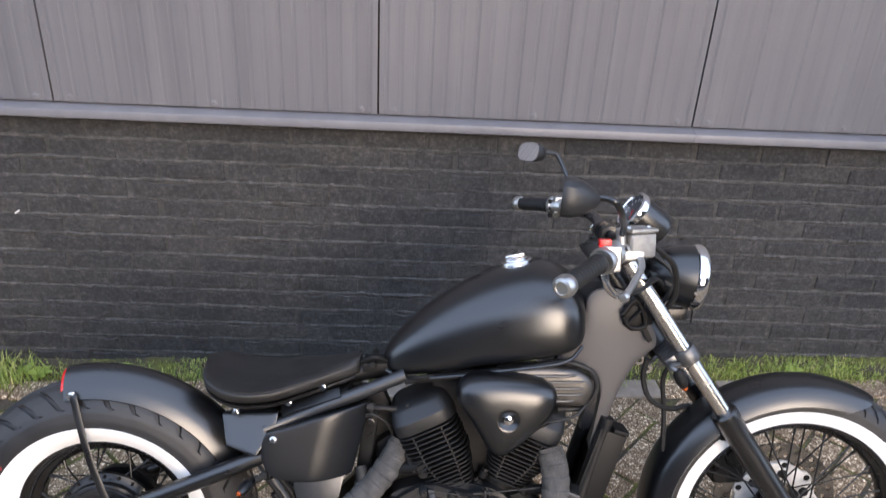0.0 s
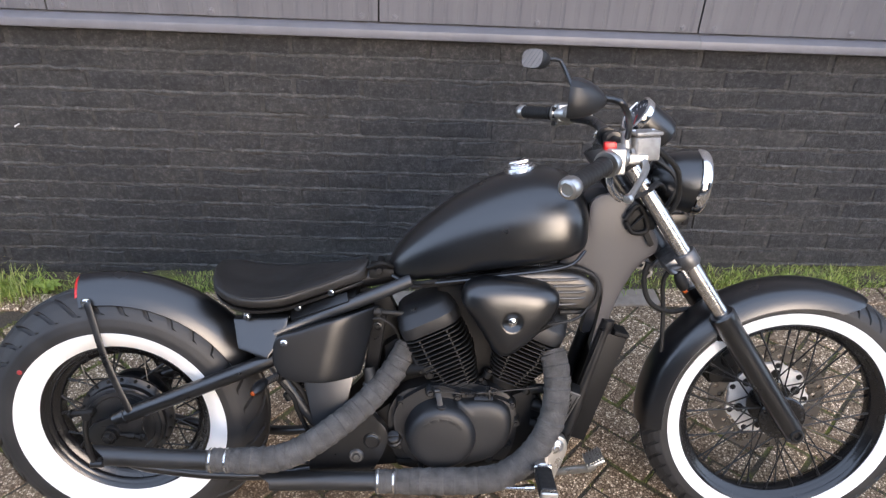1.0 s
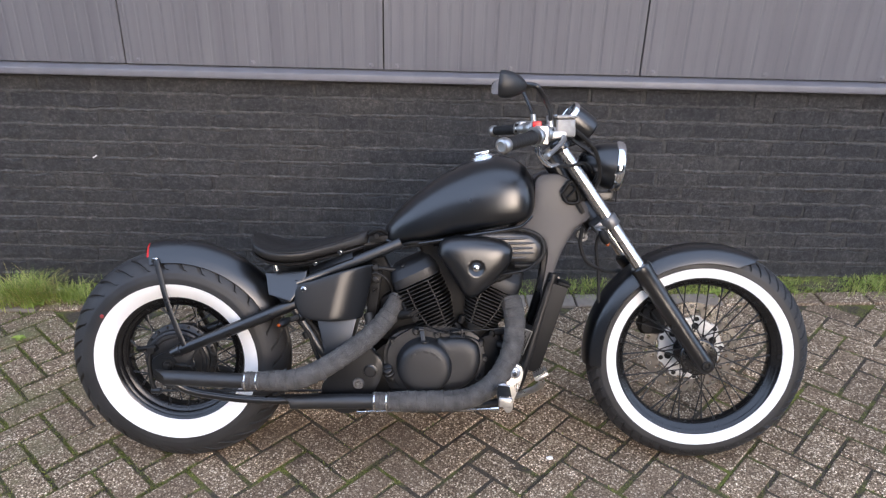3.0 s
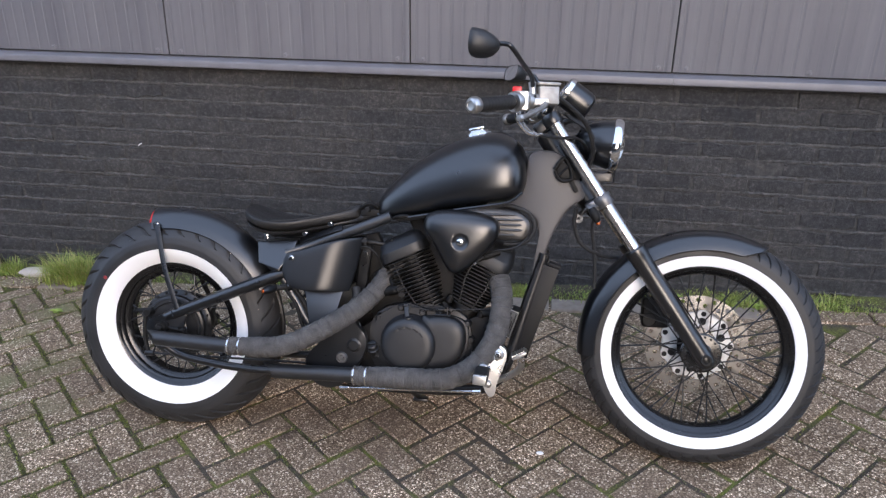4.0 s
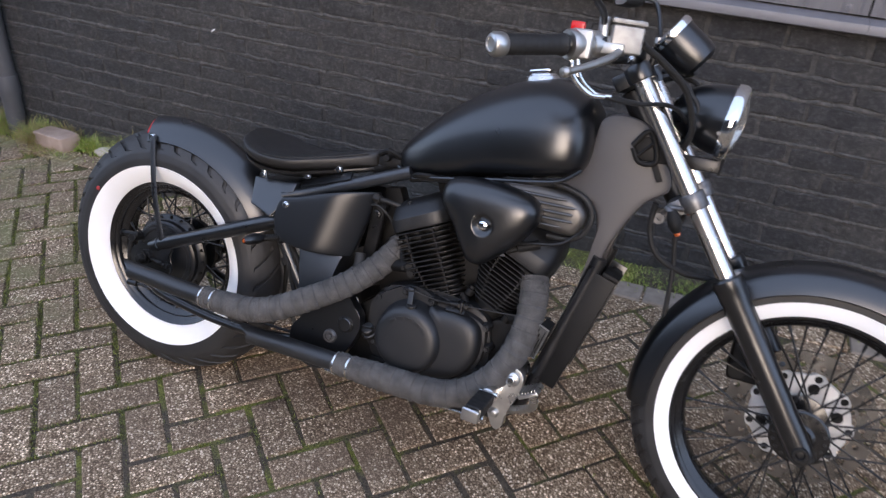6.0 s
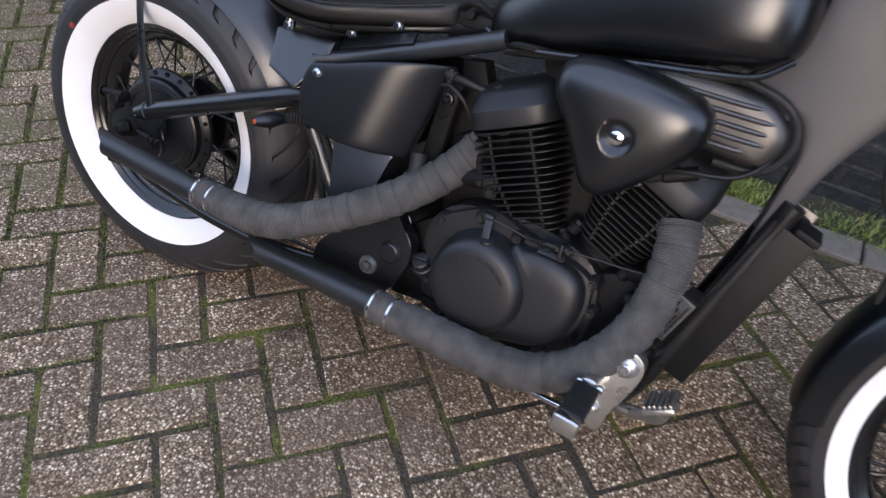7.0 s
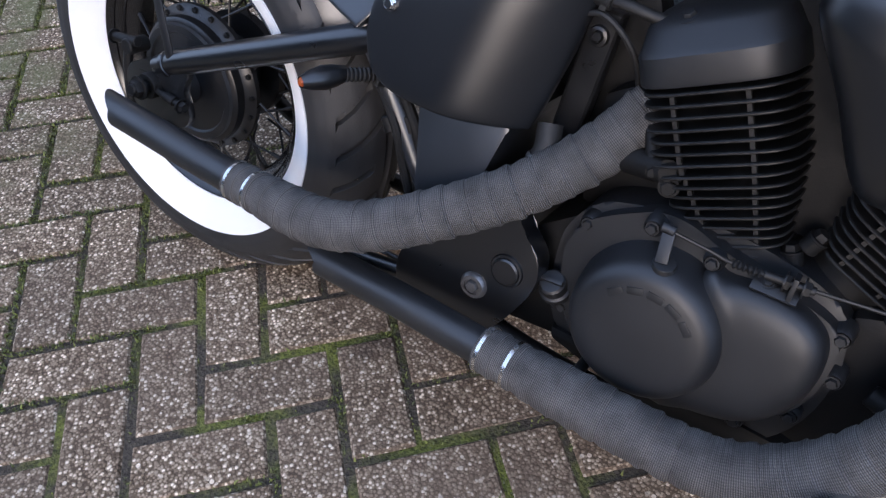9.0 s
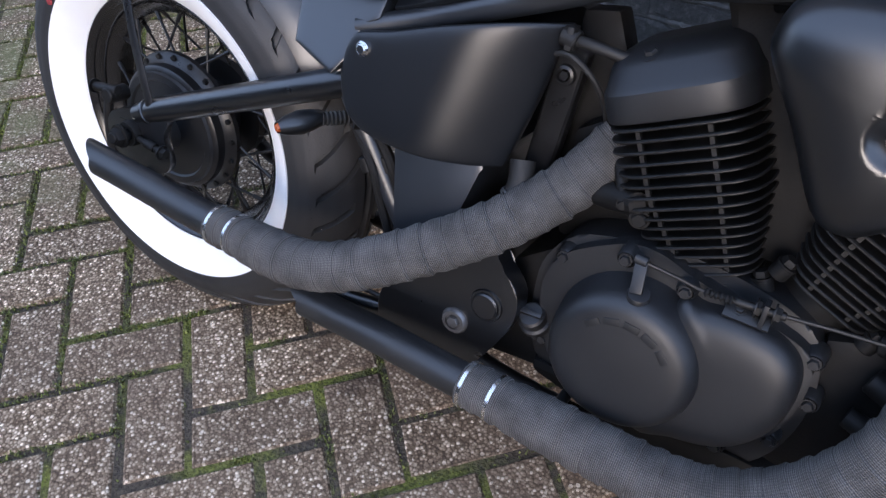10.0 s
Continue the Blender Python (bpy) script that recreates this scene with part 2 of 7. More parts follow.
def paver_material(joined=False):
    """Washed concrete: pebbles of many greys in a darker paste."""
    m = material("washed_concrete_paver", (0.25, 0.24, 0.22), 0.85)
    n, l = m.node_tree.nodes, m.node_tree.links
    b = n["Principled BSDF"]
    g = n.new("ShaderNodeNewGeometry")
    v = node(m, "ShaderNodeTexVoronoi", Scale=185.0, Randomness=1.0)
    l.new(g.outputs["Position"], v.inputs["Vector"])
    sx = n.new("ShaderNodeSeparateColor")
    l.new(v.outputs["Color"], sx.inputs["Color"])
    stops = ((0.0, (0.180, 0.130, 0.083)), (0.36, (0.290, 0.224, 0.152)), (0.64, (0.41, 0.33, 0.235)), (0.83, (0.58, 0.485, 0.36)), (0.91, (0.98, 0.88, 0.71)))
    pebble = ramp(m, sx.outputs["Red"], stops)
    edge = ramp(m, v.outputs["Distance"], ((0.42, (1.16, 1.16, 1.16)), (0.52, (0.38, 0.34, 0.29))))
    fine = mix(m, 1.0, pebble, edge, "MULTIPLY")
    w = node(m, "ShaderNodeTexVoronoi", Scale=118.0, Randomness=1.0)
    l.new(g.outputs["Position"], w.inputs["Vector"])
    sw = n.new("ShaderNodeSeparateColor")
    l.new(w.outputs["Color"], sw.inputs["Color"])
    body = ramp(m, w.outputs["Distance"], ((0.39, (1, 1, 1)), (0.42, (0, 0, 0))))
    chosen = ramp(m, sw.outputs["Green"], ((0.66, (0, 0, 0)), (0.68, (1, 1, 1))))
    fine = mix(m, mix(m, 1.0, body, chosen, "MULTIPLY"), fine, ramp(m, sw.outputs["Red"], stops))
    t = node(m, "ShaderNodeTexNoise", Scale=9.0, Detail=6.0, Roughness=0.6)
    l.new(g.outputs["Position"], t.inputs["Vector"])
    stain = ramp(m, t.outputs["Fac"], ((0.3, (0.74, 0.68, 0.62)), (0.7, (1.14, 1.11, 1.08))))
    oi = n.new("ShaderNodeObjectInfo")
    tone = ramp(m, g.outputs["Random Per Island"] if joined else oi.outputs["Random"], ((0.0, (0.84, 0.83, 0.82)), (1.0, (1.12, 1.1, 1.08))))
    c = mix(m, 1.0, mix(m, 1.0, fine, stain, "MULTIPLY"), tone, "MULTIPLY")
    spot = node(m, "ShaderNodeTexNoise", Scale=2.3, Detail=5.0, Roughness=0.65)
    l.new(g.outputs["Position"], spot.inputs["Vector"])
    rust = ramp(m, spot.outputs["Fac"], ((0.44, (0, 0, 0)), (0.66, (0.6, 0.6, 0.6))))
    c = mix(m, rust, c, (0.135, 0.094, 0.062))
    # old oil spots under the engine and brown stains round them
    for (px, py), size, tint in (((0.352, -0.020), 0.036, (0.032, 0.018, 0.012)), ((0.365, 0.026), 0.042, (0.032, 0.018, 0.012)), ((0.41, 0.095), 0.15, (0.085, 0.056, 0.036)), ((0.25, 0.10), 0.13, (0.11, 0.078, 0.052)), ((0.64, 0.12), 0.13, (0.095, 0.066, 0.045))):
        dist = n.new("ShaderNodeVectorMath")
        dist.operation = "DISTANCE"
        dist.inputs[1].default_value = (px, py, 0.035 * px)
        l.new(g.outputs["Position"], dist.inputs[0])
        wob = n.new("ShaderNodeMath")
        wob.operation = "MULTIPLY_ADD"
        wob.inputs[1].default_value, wob.inputs[2].default_value = 0.16 if size > 0.08 else 0.07, -0.08 if size > 0.08 else -0.035
        l.new(t.outputs["Fac"], wob.inputs[0])
        add = n.new("ShaderNodeMath")
        add.operation = "ADD"
        l.new(dist.outputs["Value"], add.inputs[0])
        l.new(wob.outputs[0], add.inputs[1])
        k = ramp(m, add.outputs[0], ((size * 0.3, (0.6, 0.6, 0.6)), (size * 0.95, (0, 0, 0))))
        c = mix(m, k, c, tint)
    # a thin green film of algae on the damp blocks beside the rear wheel
    place = n.new("ShaderNodeSeparateXYZ")
    l.new(g.outputs["Position"], place.inputs["Vector"])
    damp = n.new("ShaderNodeMapRange")
    damp.inputs["From Min"].default_value, damp.inputs["From Max"].default_value = -0.25, -0.85
    l.new(place.outputs["X"], damp.inputs["Value"])
    film = node(m, "ShaderNodeTexNoise", Scale=4.5, Detail=6.0, Roughness=0.7)
    l.new(g.outputs["Position"], film.inputs["Vector"])
    algae = mix(m, 1.0, ramp(m, film.outputs["Fac"], ((0.46, (0, 0, 0)), (0.64, (0.6, 0.6, 0.6)))), damp.outputs["Result"], "MULTIPLY")
    c = mix(m, algae, c, (0.15, 0.165, 0.055))
    l.new(c, b.inputs["Base Color"])
    bp = n.new("ShaderNodeBump")
    bp.inputs["Strength"].default_value, bp.inputs["Distance"].default_value = 0.9, 0.002
    inv = n.new("ShaderNodeMath")
    inv.operation = "SUBTRACT"
    inv.inputs[0].default_value = 1.0
    l.new(v.outputs["Distance"], inv.inputs[1])
    l.new(inv.outputs[0], bp.inputs["Height"])
    l.new(bp.outputs["Normal"], b.inputs["Normal"])
    return m


def joint_material():
    """Sand and soil with moss."""
    m = material("mossy_joint_soil", (0.06, 0.05, 0.035), 0.95)
    n, l = m.node_tree.nodes, m.node_tree.links
    b = n["Principled BSDF"]
    g = n.new("ShaderNodeNewGeometry")
    t = node(m, "ShaderNodeTexNoise", Scale=5.0, Detail=8.0, Roughness=0.65)
    l.new(g.outputs["Position"], t.inputs["Vector"])
    f = node(m, "ShaderNodeTexNoise", Scale=180.0, Detail=4.0)
    l.new(g.outputs["Position"], f.inputs["Vector"])
    moss = ramp(m, f.outputs["Fac"], ((0.3, (0.045, 0.052, 0.009)), (0.7, (0.20, 0.21, 0.036))))
    soil = ramp(m, f.outputs["Fac"], ((0.3, (0.03, 0.023, 0.016)), (0.7, (0.10, 0.08, 0.056))))
    k = ramp(m, t.outputs["Fac"], ((0.48, (0, 0, 0)), (0.62, (1, 1, 1))))
    l.new(mix(m, k, soil, moss), b.inputs["Base Color"])
    bp = n.new("ShaderNodeBump")
    bp.inputs["Strength"].default_value, bp.inputs["Distance"].default_value = 1.0, 0.004
    l.new(f.outputs["Fac"], bp.inputs["Height"])
    l.new(bp.outputs["Normal"], b.inputs["Normal"])
    return m


PAVER, PAVERS, JOINT = paver_material(), paver_material(True), joint_material()
# unseen yard surface, added dark so the tank's underside reflects less light
ASPHALT = material("unseen_dark_asphalt", (0.042, 0.041, 0.04), 0.85, 0.0, (0.07, 0.068, 0.066), 3.5, 8, 0.95, 0.5, 160, 0.003)
KERB = material("concrete_edging", (0.24, 0.225, 0.2), 0.85, 0.0, (0.33, 0.31, 0.28), 12, 6, 0.95, 0.4, 200, 0.002)
PLAIN = material("plain_concrete_paver", (0.2, 0.165, 0.13), 0.85, 0.0, (0.27, 0.23, 0.19), 30, 6, 0.95, 0.5, 300, 0.001)
STONE = material("reddish_stone", (0.27, 0.195, 0.15), 0.9, 0.0, (0.42, 0.32, 0.26), 14, 6, 0.95, 0.6, 120, 0.003)
PEBBLE = material("pale_pebble", (0.45, 0.4, 0.33), 0.8, 0.0, (0.55, 0.5, 0.44), 40, 5, 0.9, 0.4, 200, 0.002)
PVC = material("grey_downpipe", (0.075, 0.075, 0.082), 0.42, 0.0, (0.1, 0.1, 0.105), 10, 5, 0.55, 0.1, 200, 0.0005)


def leaf_material(name, c1, c2, c3):
    m = material(name, c1, 0.55)
    n, l = m.node_tree.nodes, m.node_tree.links
    g = n.new("ShaderNodeNewGeometry")
    l.new(ramp(m, g.outputs["Random Per Island"], ((0.0, c1), (0.65, c2), (1.0, c3))), n["Principled BSDF"].inputs["Base Color"])
    n["Principled BSDF"].inputs["Subsurface Weight"].default_value = 0.0
    return m


GRASS = leaf_material("grass_blades", (0.13, 0.19, 0.03), (0.28, 0.36, 0.06), (0.5, 0.46, 0.17))
STRAW = leaf_material("dry_grass", (0.22, 0.17, 0.07), (0.35, 0.27, 0.11), (0.16, 0.2, 0.05))
MOSS = leaf_material("moss_tufts", (0.045, 0.050, 0.010), (0.105, 0.118, 0.020), (0.24, 0.26, 0.048))


# ---- builders ----
def mesh_of(name, bm, mat, angle=35):
    me = bpy.data.meshes.new(name)
    bmesh.ops.recalc_face_normals(bm, faces=bm.faces[:])
    bm.to_mesh(me)
    bm.free()
    if mat:
        me.materials.append(mat)
    me.polygons.foreach_set("use_smooth", [True] * len(me.polygons))
    me.set_sharp_from_angle(angle=radians(angle))
    return me


def part(name, bm, mat, parent, label="", angle=35):
    ob = new(name, mesh_of(name, bm, mat, angle))
    ob.parent = parent
    if label:
        tagged(ob, label)
    return ob


def empty(name, m=Matrix()):
    ob = new(name)
    ob.empty_display_size = 0.1
    ob.matrix_world = m
    return ob


def lathe(profile, centre, axis=(0, 1, 0), seg=64, closed=False, turn=0.0, bm=None):
    """Turns a profile of (radius, along) about an axis through centre."""
    bm = bm or bmesh.new()
    q = Vector((0, 0, 1)).rotation_difference(Vector(axis).normalized()).to_matrix()
    rings = []
    for r, h in profile:
        if r < 1e-6:
            rings.append([bm.verts.new(Vector(centre) + q @ Vector((0, 0, h)))])
        else:
            rings.append([bm.verts.new(Vector(centre) + q @ Vector((r * math.cos(a + turn), r * math.sin(a + turn), h))) for a in (k * math.tau / seg for k in range(seg))])
    pairs = list(zip(rings, rings[1:])) + ([(rings[-1], rings[0])] if closed else [])
    for a, b in pairs:
        for k in range(seg):
            j = (k + 1) % seg
            if len(a) == 1 and len(b) == 1:
                continue
            if len(a) == 1:
                bm.faces.new((a[0], b[j], b[k]))
            elif len(b) == 1:
                bm.faces.new((a[k], a[j], b[0]))
            else:
                bm.faces.new((a[k], a[j], b[j], b[k]))
    return bm


def rod(a, b, r, r2=None, seg=16, bm=None, bevel=0.0):
    """A round bar from a to b with closed, slightly rounded ends."""
    a, b = Vector(a), Vector(b)
    h, r2 = (b - a).length, r if r2 is None else r2
    e = bevel or min(r, r2, h) * 0.15
    return lathe([(0, 0), (r - e, 0), (r, e), (r2, h - e), (r2 - e, h), (0, h)], a, b - a, seg, bm=bm)


def spline(points, steps=10):
    """Catmull-Rom through the points."""
    p = [Vector(q) for q in points]
    p = [2 * p[0] - p[1]] + p + [2 * p[-1] - p[-2]]
    out = []
    for k in range(1, len(p) - 2):
        for s in range(steps):
            t = s / steps
            out.append(0.5 * (2 * p[k] + (p[k + 1] - p[k - 1]) * t + (2 * p[k - 1] - 5 * p[k] + 4 * p[k + 1] - p[k + 2]) * t * t + (3 * p[k] - p[k - 1] - 3 * p[k + 1] + p[k + 2]) * t ** 3))
    out.append(p[-2].copy())
    return out


def sweep(path, radius, seg=14, bm=None, cap=True, uv=False, squash=1.0):
    """A tube along a list of points; radius is a number or a function of the length so far."""
    bm = bm or bmesh.new()
    layer = bm.loops.layers.uv.new("UVMap") if uv else None
    n = len(path)
    tang = [(path[min(k + 1, n - 1)] - path[max(k - 1, 0)]).normalized() for k in range(n)]
    up = Vector((0, 0, 1)) if abs(tang[0].z) < 0.9 else Vector((1, 0, 0))
    side = tang[0].cross(up).normalized()
    rings, length, lengths = [], 0.0, []
    for k in range(n):
        if k:
            length += (path[k] - path[k - 1]).length
            side = (side - tang[k] * side.dot(tang[k])).normalized()
        lengths.append(length)
        top = tang[k].cross(side)
        r = radius(length) if callable(radius) else radius
        rings.append([bm.verts.new(path[k] + r * (side * math.cos(a) + squash * top * math.sin(a))) for a in (j * math.tau / seg for j in range(seg))])
    for k in range(n - 1):
        for j in range(seg):
            i = (j + 1) % seg
            f = bm.faces.new((rings[k][j], rings[k][i], rings[k + 1][i], rings[k + 1][j]))
            if layer:
                for lp, (u, w) in zip(f.loops, ((lengths[k], j / seg), (lengths[k], (j + 1) / seg), (lengths[k + 1], (j + 1) / seg), (lengths[k + 1], j / seg))):
                    lp[layer].uv = (u, w * 0.17)
    if cap:
        bm.faces.new(rings[0])
        bm.faces.new(rings[-1])
    return bm


def prism(outline, y0, y1, bevel=0.004, bm=None, segments=2):
    """An outline of (x, z) drawn out from y0 to y1, with rounded edges."""
    bm = bm or bmesh.new()
    a = [bm.verts.new((x, y0, z)) for x, z in outline]
    b = [bm.verts.new((x, y1, z)) for x, z in outline]
    n = len(a)
    faces = [bm.faces.new(a), bm.faces.new(list(reversed(b)))]
    for k in range(n):
        faces.append(bm.faces.new((a[k], b[k], b[(k + 1) % n], a[(k + 1) % n])))
    if bevel:
        edges = {e for f in faces for e in f.edges}
        bmesh.ops.bevel(bm, geom=list(edges), offset=bevel, segments=segments, profile=0.6, affect="EDGES", clamp_overlap=True)
    return bm


def block(lo, hi, bevel=0.004, m=None, bm=None, segments=2):
    bm = bm or bmesh.new()
    made = bmesh.ops.create_cube(bm, size=1)["verts"]
    for v in made:
        v.co = Vector([(lo[i] + hi[i]) / 2 + v.co[i] * (hi[i] - lo[i]) for i in range(3)])
    if bevel:
        edges = {e for v in made for e in v.link_edges}
        made = bmesh.ops.bevel(bm, geom=list(edges), offset=bevel, segments=segments, profile=0.6, affect="EDGES", clamp_overlap=True)["verts"]
    if m is not None:
        bmesh.ops.transform(bm, matrix=m, verts=made)
    return bm


def smooth_outline(points, steps=6):
    """A closed, rounded curve through (x, z) points."""
    n, out = len(points), []
    p = [Vector(q) for q in points]
    for k in range(n):
        a, b, c, d = p[k - 1], p[k], p[(k + 1) % n], p[(k + 2) % n]
        for s in range(steps):
            t = s / steps
            q = 0.5 * (2 * b + (c - a) * t + (2 * a - 5 * b + 4 * c - d) * t * t + (3 * b - a - 3 * c + d) * t ** 3)
            out.append((q.x, q.y))
    return out


def pillow(outline, back, rise, shape=None, rings=9, power=2.6, dome=1.0):
    """A bulging cover: the outline stands at y = back and the face rises towards -y by rise; shape(x, z) adds to y."""
    bm = bmesh.new()
    cx = sum(q[0] for q in outline) / len(outline)
    cz = sum(q[1] for q in outline) / len(outline)
    rows = []
    for k in range(rings):
        t = k / (rings - 1)
        s = math.cos(t * math.pi / 2) ** 0.9 if t < 1 else 0
        y = back - rise * (1 - s ** power) ** (1 / power) * dome
        if k == rings - 1:
            rows.append([bm.verts.new((cx, y + (shape(cx, cz) if shape else 0), cz))])
        else:
            rows.append([bm.verts.new((cx + (x - cx) * s, y + (shape(cx + (x - cx) * s, cz + (z - cz) * s) if shape else 0), cz + (z - cz) * s)) for x, z in outline])
    inner = [bm.verts.new((cx + (x - cx) * 0.96, back + 0.02 + (shape(x, z) if shape else 0), cz + (z - cz) * 0.96)) for x, z in outline]
    n = len(outline)
    for k in range(n):
        j = (k + 1) % n
        bm.faces.new((inner[k], inner[j], rows[0][j], rows[0][k]))
        for a, b in zip(rows, rows[1:]):
            if len(b) == 1:
                bm.faces.new((a[k], a[j], b[0]))
            else:
                bm.faces.new((a[k], a[j], b[j], b[k]))
    bm.faces.new(inner)
    return bm


def hexbolt(at, axis, r=0.006, h=0.005, bm=None):
    bm = lathe([(0, h), (r * 0.85, h), (r, h * 0.75), (r, 0)], at, axis, 6, bm=bm)
    return lathe([(r * 1.3, 0), (r * 1.3, h * 0.25), (0, h * 0.25)], at, axis, 14, bm=bm)


# ---- the building ----
def side_profile(name, pts, x0, x1, mat, parent=None):
    """A (y, z) outline drawn out along x."""
    bm = bmesh.new()
    a = [bm.verts.new((x0, y, z)) for y, z in pts]
    b = [bm.verts.new((x1, y, z)) for y, z in pts]
    n = len(pts)
    bm.faces.new(a), bm.faces.new(list(reversed(b)))
    for k in range(n):
        bm.faces.new((a[k], a[(k + 1) % n], b[(k + 1) % n], b[k]))
    return part(name, bm, mat, parent)


wall = side_profile("wall_north", [(WALL + 0.0035, -0.7), (WALL + 0.30, -0.7), (WALL + 0.30, 5.0), (WALL + 0.03, 5.0), (WALL + 0.03, 0.985), (WALL + 0.0035, 0.985)], -9, 11, MORTAR)
tagged(wall, "dark grey painted brick wall below grey steel cladding", "wall", kind="structure")

# sill flashing in lengths, butted
for x0, x1 in ((-9, -1.42), (-1.419, 1.6), (1.601, 4.6), (4.601, 11)):
    f = side_profile("sill_trim", [(WALL - 0.002, 0.976), (CLAD - 0.026, 0.971), (CLAD - 0.032, 0.974), (CLAD - 0.033, 0.995), (CLAD - 0.030, 1.0), (CLAD + 0.006, 1.012), (WALL + 0.029, 1.012), (WALL + 0.029, 0.963)], x0, x1, FLASHING)
    tagged(f, "folded grey steel sill strip under the cladding", "trim", kind="structure")

clad = side_profile("cladding_rail", [(CLAD + 0.014, 1.013), (WALL + 0.029, 1.013), (WALL + 0.029, 4.9), (CLAD + 0.014, 4.9)], -9, 11, GAP)
tagged(clad, "dark backing rail behind the steel cladding panels", "wall", kind="structure")


def cladding_panel(x0, width):
    """One sheet with shallow upright grooves."""
    bm = bmesh.new()
    x, pts = x0 + 0.003, [(x0 + 0.003, 0.013), (x0 + 0.0031, 0.0)]
    pitch = (width - 0.006) / 22
    for k in range(22):
        a = x + k * pitch
        deep = 0.0014 if k % 3 else 0.0024
        pts += [(a + pitch * 0.35, 0.0), (a + pitch * 0.41, deep), (a + pitch * 0.52, deep), (a + pitch * 0.66, 0.0)]
    pts += [(x0 + width - 0.0031, 0.0), (x0 + width - 0.003, 0.013)]
    lo = [bm.verts.new((q, CLAD + d, 1.018)) for q, d in pts]
    hi = [bm.verts.new((q, CLAD + d, 4.9)) for q, d in pts]
    for k in range(len(pts) - 1):
        bm.faces.new((lo[k], lo[k + 1], hi[k + 1], hi[k]))
    bm.faces.new(lo), bm.faces.new(hi)
    return part("panel", bm, CLADDING, clad, angle=12)


SEAM, PITCH = 0.5535, 1.040
for k in range(-4, 6):
    p = cladding_panel(SEAM + k * PITCH, PITCH)
    if -3 <= k <= 3:
        for dx in (0.052, 0.511, PITCH - 0.053):
            bm = lathe([(0, 0.006), (0.0055, 0.0055), (0.0075, 0.002), (0.0115, 0.0012), (0.0115, -0.004)], (SEAM + k * PITCH + dx, CLAD, 1.033), (0, -1, 0), 12)
            part("screw", bm, FLASHING, p)

# unseen walls added behind the camera to block low sky, with a sun gap
FAR = material("plain_unseen_wall", (0.036, 0.033, 0.030), 0.8, 0.0, (0.052, 0.047, 0.043), 1.2, 5, 0.9)
for name, x0, x1, top in (("added_wall_south", -18, 0.8, 4.4), ("added_wall_south_low", 0.8, 5.2, 1.4), ("added_wall_south_east", 5.2, 20, 4.4)):
    south = part(name, block((x0, -7.4, -0.9), (x1, -7.1, top), 0), FAR, None)
    tagged(south, "unseen plain brown wall added across the yard to block light", "wall", kind="structure")

# rainwater pipe
pipe = empty("downpipe", Matrix.Translation((-1.9, WALL - 0.055, 0)))
tagged(pipe, "dark grey plastic rainwater pipe against the brick wall", "downpipe", kind="thing")
part("pipe", lathe([(0, -0.25), (0.043, -0.25), (0.043, 2.9), (0, 2.9)], (0, 0, 0), (0, 0, 1), 32), PVC, pipe)
part("collar", lathe([(0.0435, 0.12), (0.048, 0.12), (0.049, 0.125), (0.049, 0.215), (0.047, 0.22), (0.0435, 0.22)], (0, 0, 0), (0, 0, 1), 32), PVC, pipe)
part("bracket", block((-0.008, 0.02, 0.6), (0.008, 0.06, 0.63), 0.002), PVC, pipe)


# ---- the motorcycle ----
bike = empty("motorcycle", BIKE)
tagged(bike, "matt black custom motorcycle with whitewall tyres leaning on its stand", "motorcycle", kind="thing")


def tyre(centre, profile, grooves, slant, width, deep, lo=0.3, hi=0.93):
    """A turned tyre whose shoulders have slanting grooves, every second one shorter."""
    bm = bmesh.new()
    cx, cy, cz = centre
    fine = []
    for (r0, y0), (r1, y1) in zip(profile, profile[1:]):
        for s in range(4):
            fine.append((r0 + (r1 - r0) * s / 4, y0 + (y1 - y0) * s / 4))
    fine.append(profile[-1])
    top = max(r for r, _ in fine)
    wide = max(y for _, y in fine)
    steps = ((0.0, 0), (0.014, 1), (width, 1), (width + 0.014, 0), (0.4, 0), (0.6, 0), (0.8, 0))
    rings = []
    for k in range(grooves):
        for ph, inside in steps:
            ring = []
            for r, y in fine:
                s = abs(y) / wide
                tread = r > top - 0.046
                a = (k + ph - (slant * s if tread else slant)) * math.tau / grooves
                cut = 0.0
                if tread and inside and (lo if k % 2 else lo + 0.2) < s < hi:
                    cut = deep
                if r > top - 0.02 and abs(s - 0.14) < 0.05:
                    cut = deep
                ring.append(bm.verts.new((cx + (r - cut) * math.cos(a), cy + y * (1 - 0.4 * cut / 0.05), cz + (r - cut) * math.sin(a))))
            rings.append(ring)
    n, seg = len(fine), len(rings)
    for k in range(seg):
        for j in range(n - 1):
            q = (k + 1) % seg
            bm.faces.new((rings[k][j], rings[q][j], rings[q][j + 1], rings[k][j + 1]))
    return bm


def sidewall(centre, pts, side, lift=0.0016, seg=128):
    """The white band on a sidewall, lying just proud of the rubber."""
    cx, cy, cz = centre
    prof = [(pts[0][0], side * (pts[0][1] - 0.004))] + [(r, side * (y + lift)) for r, y in pts] + [(pts[-1][0], side * (pts[-1][1] - 0.004))]
    return lathe([(r, y) for r, y in prof], centre, (0, 1, 0), seg)


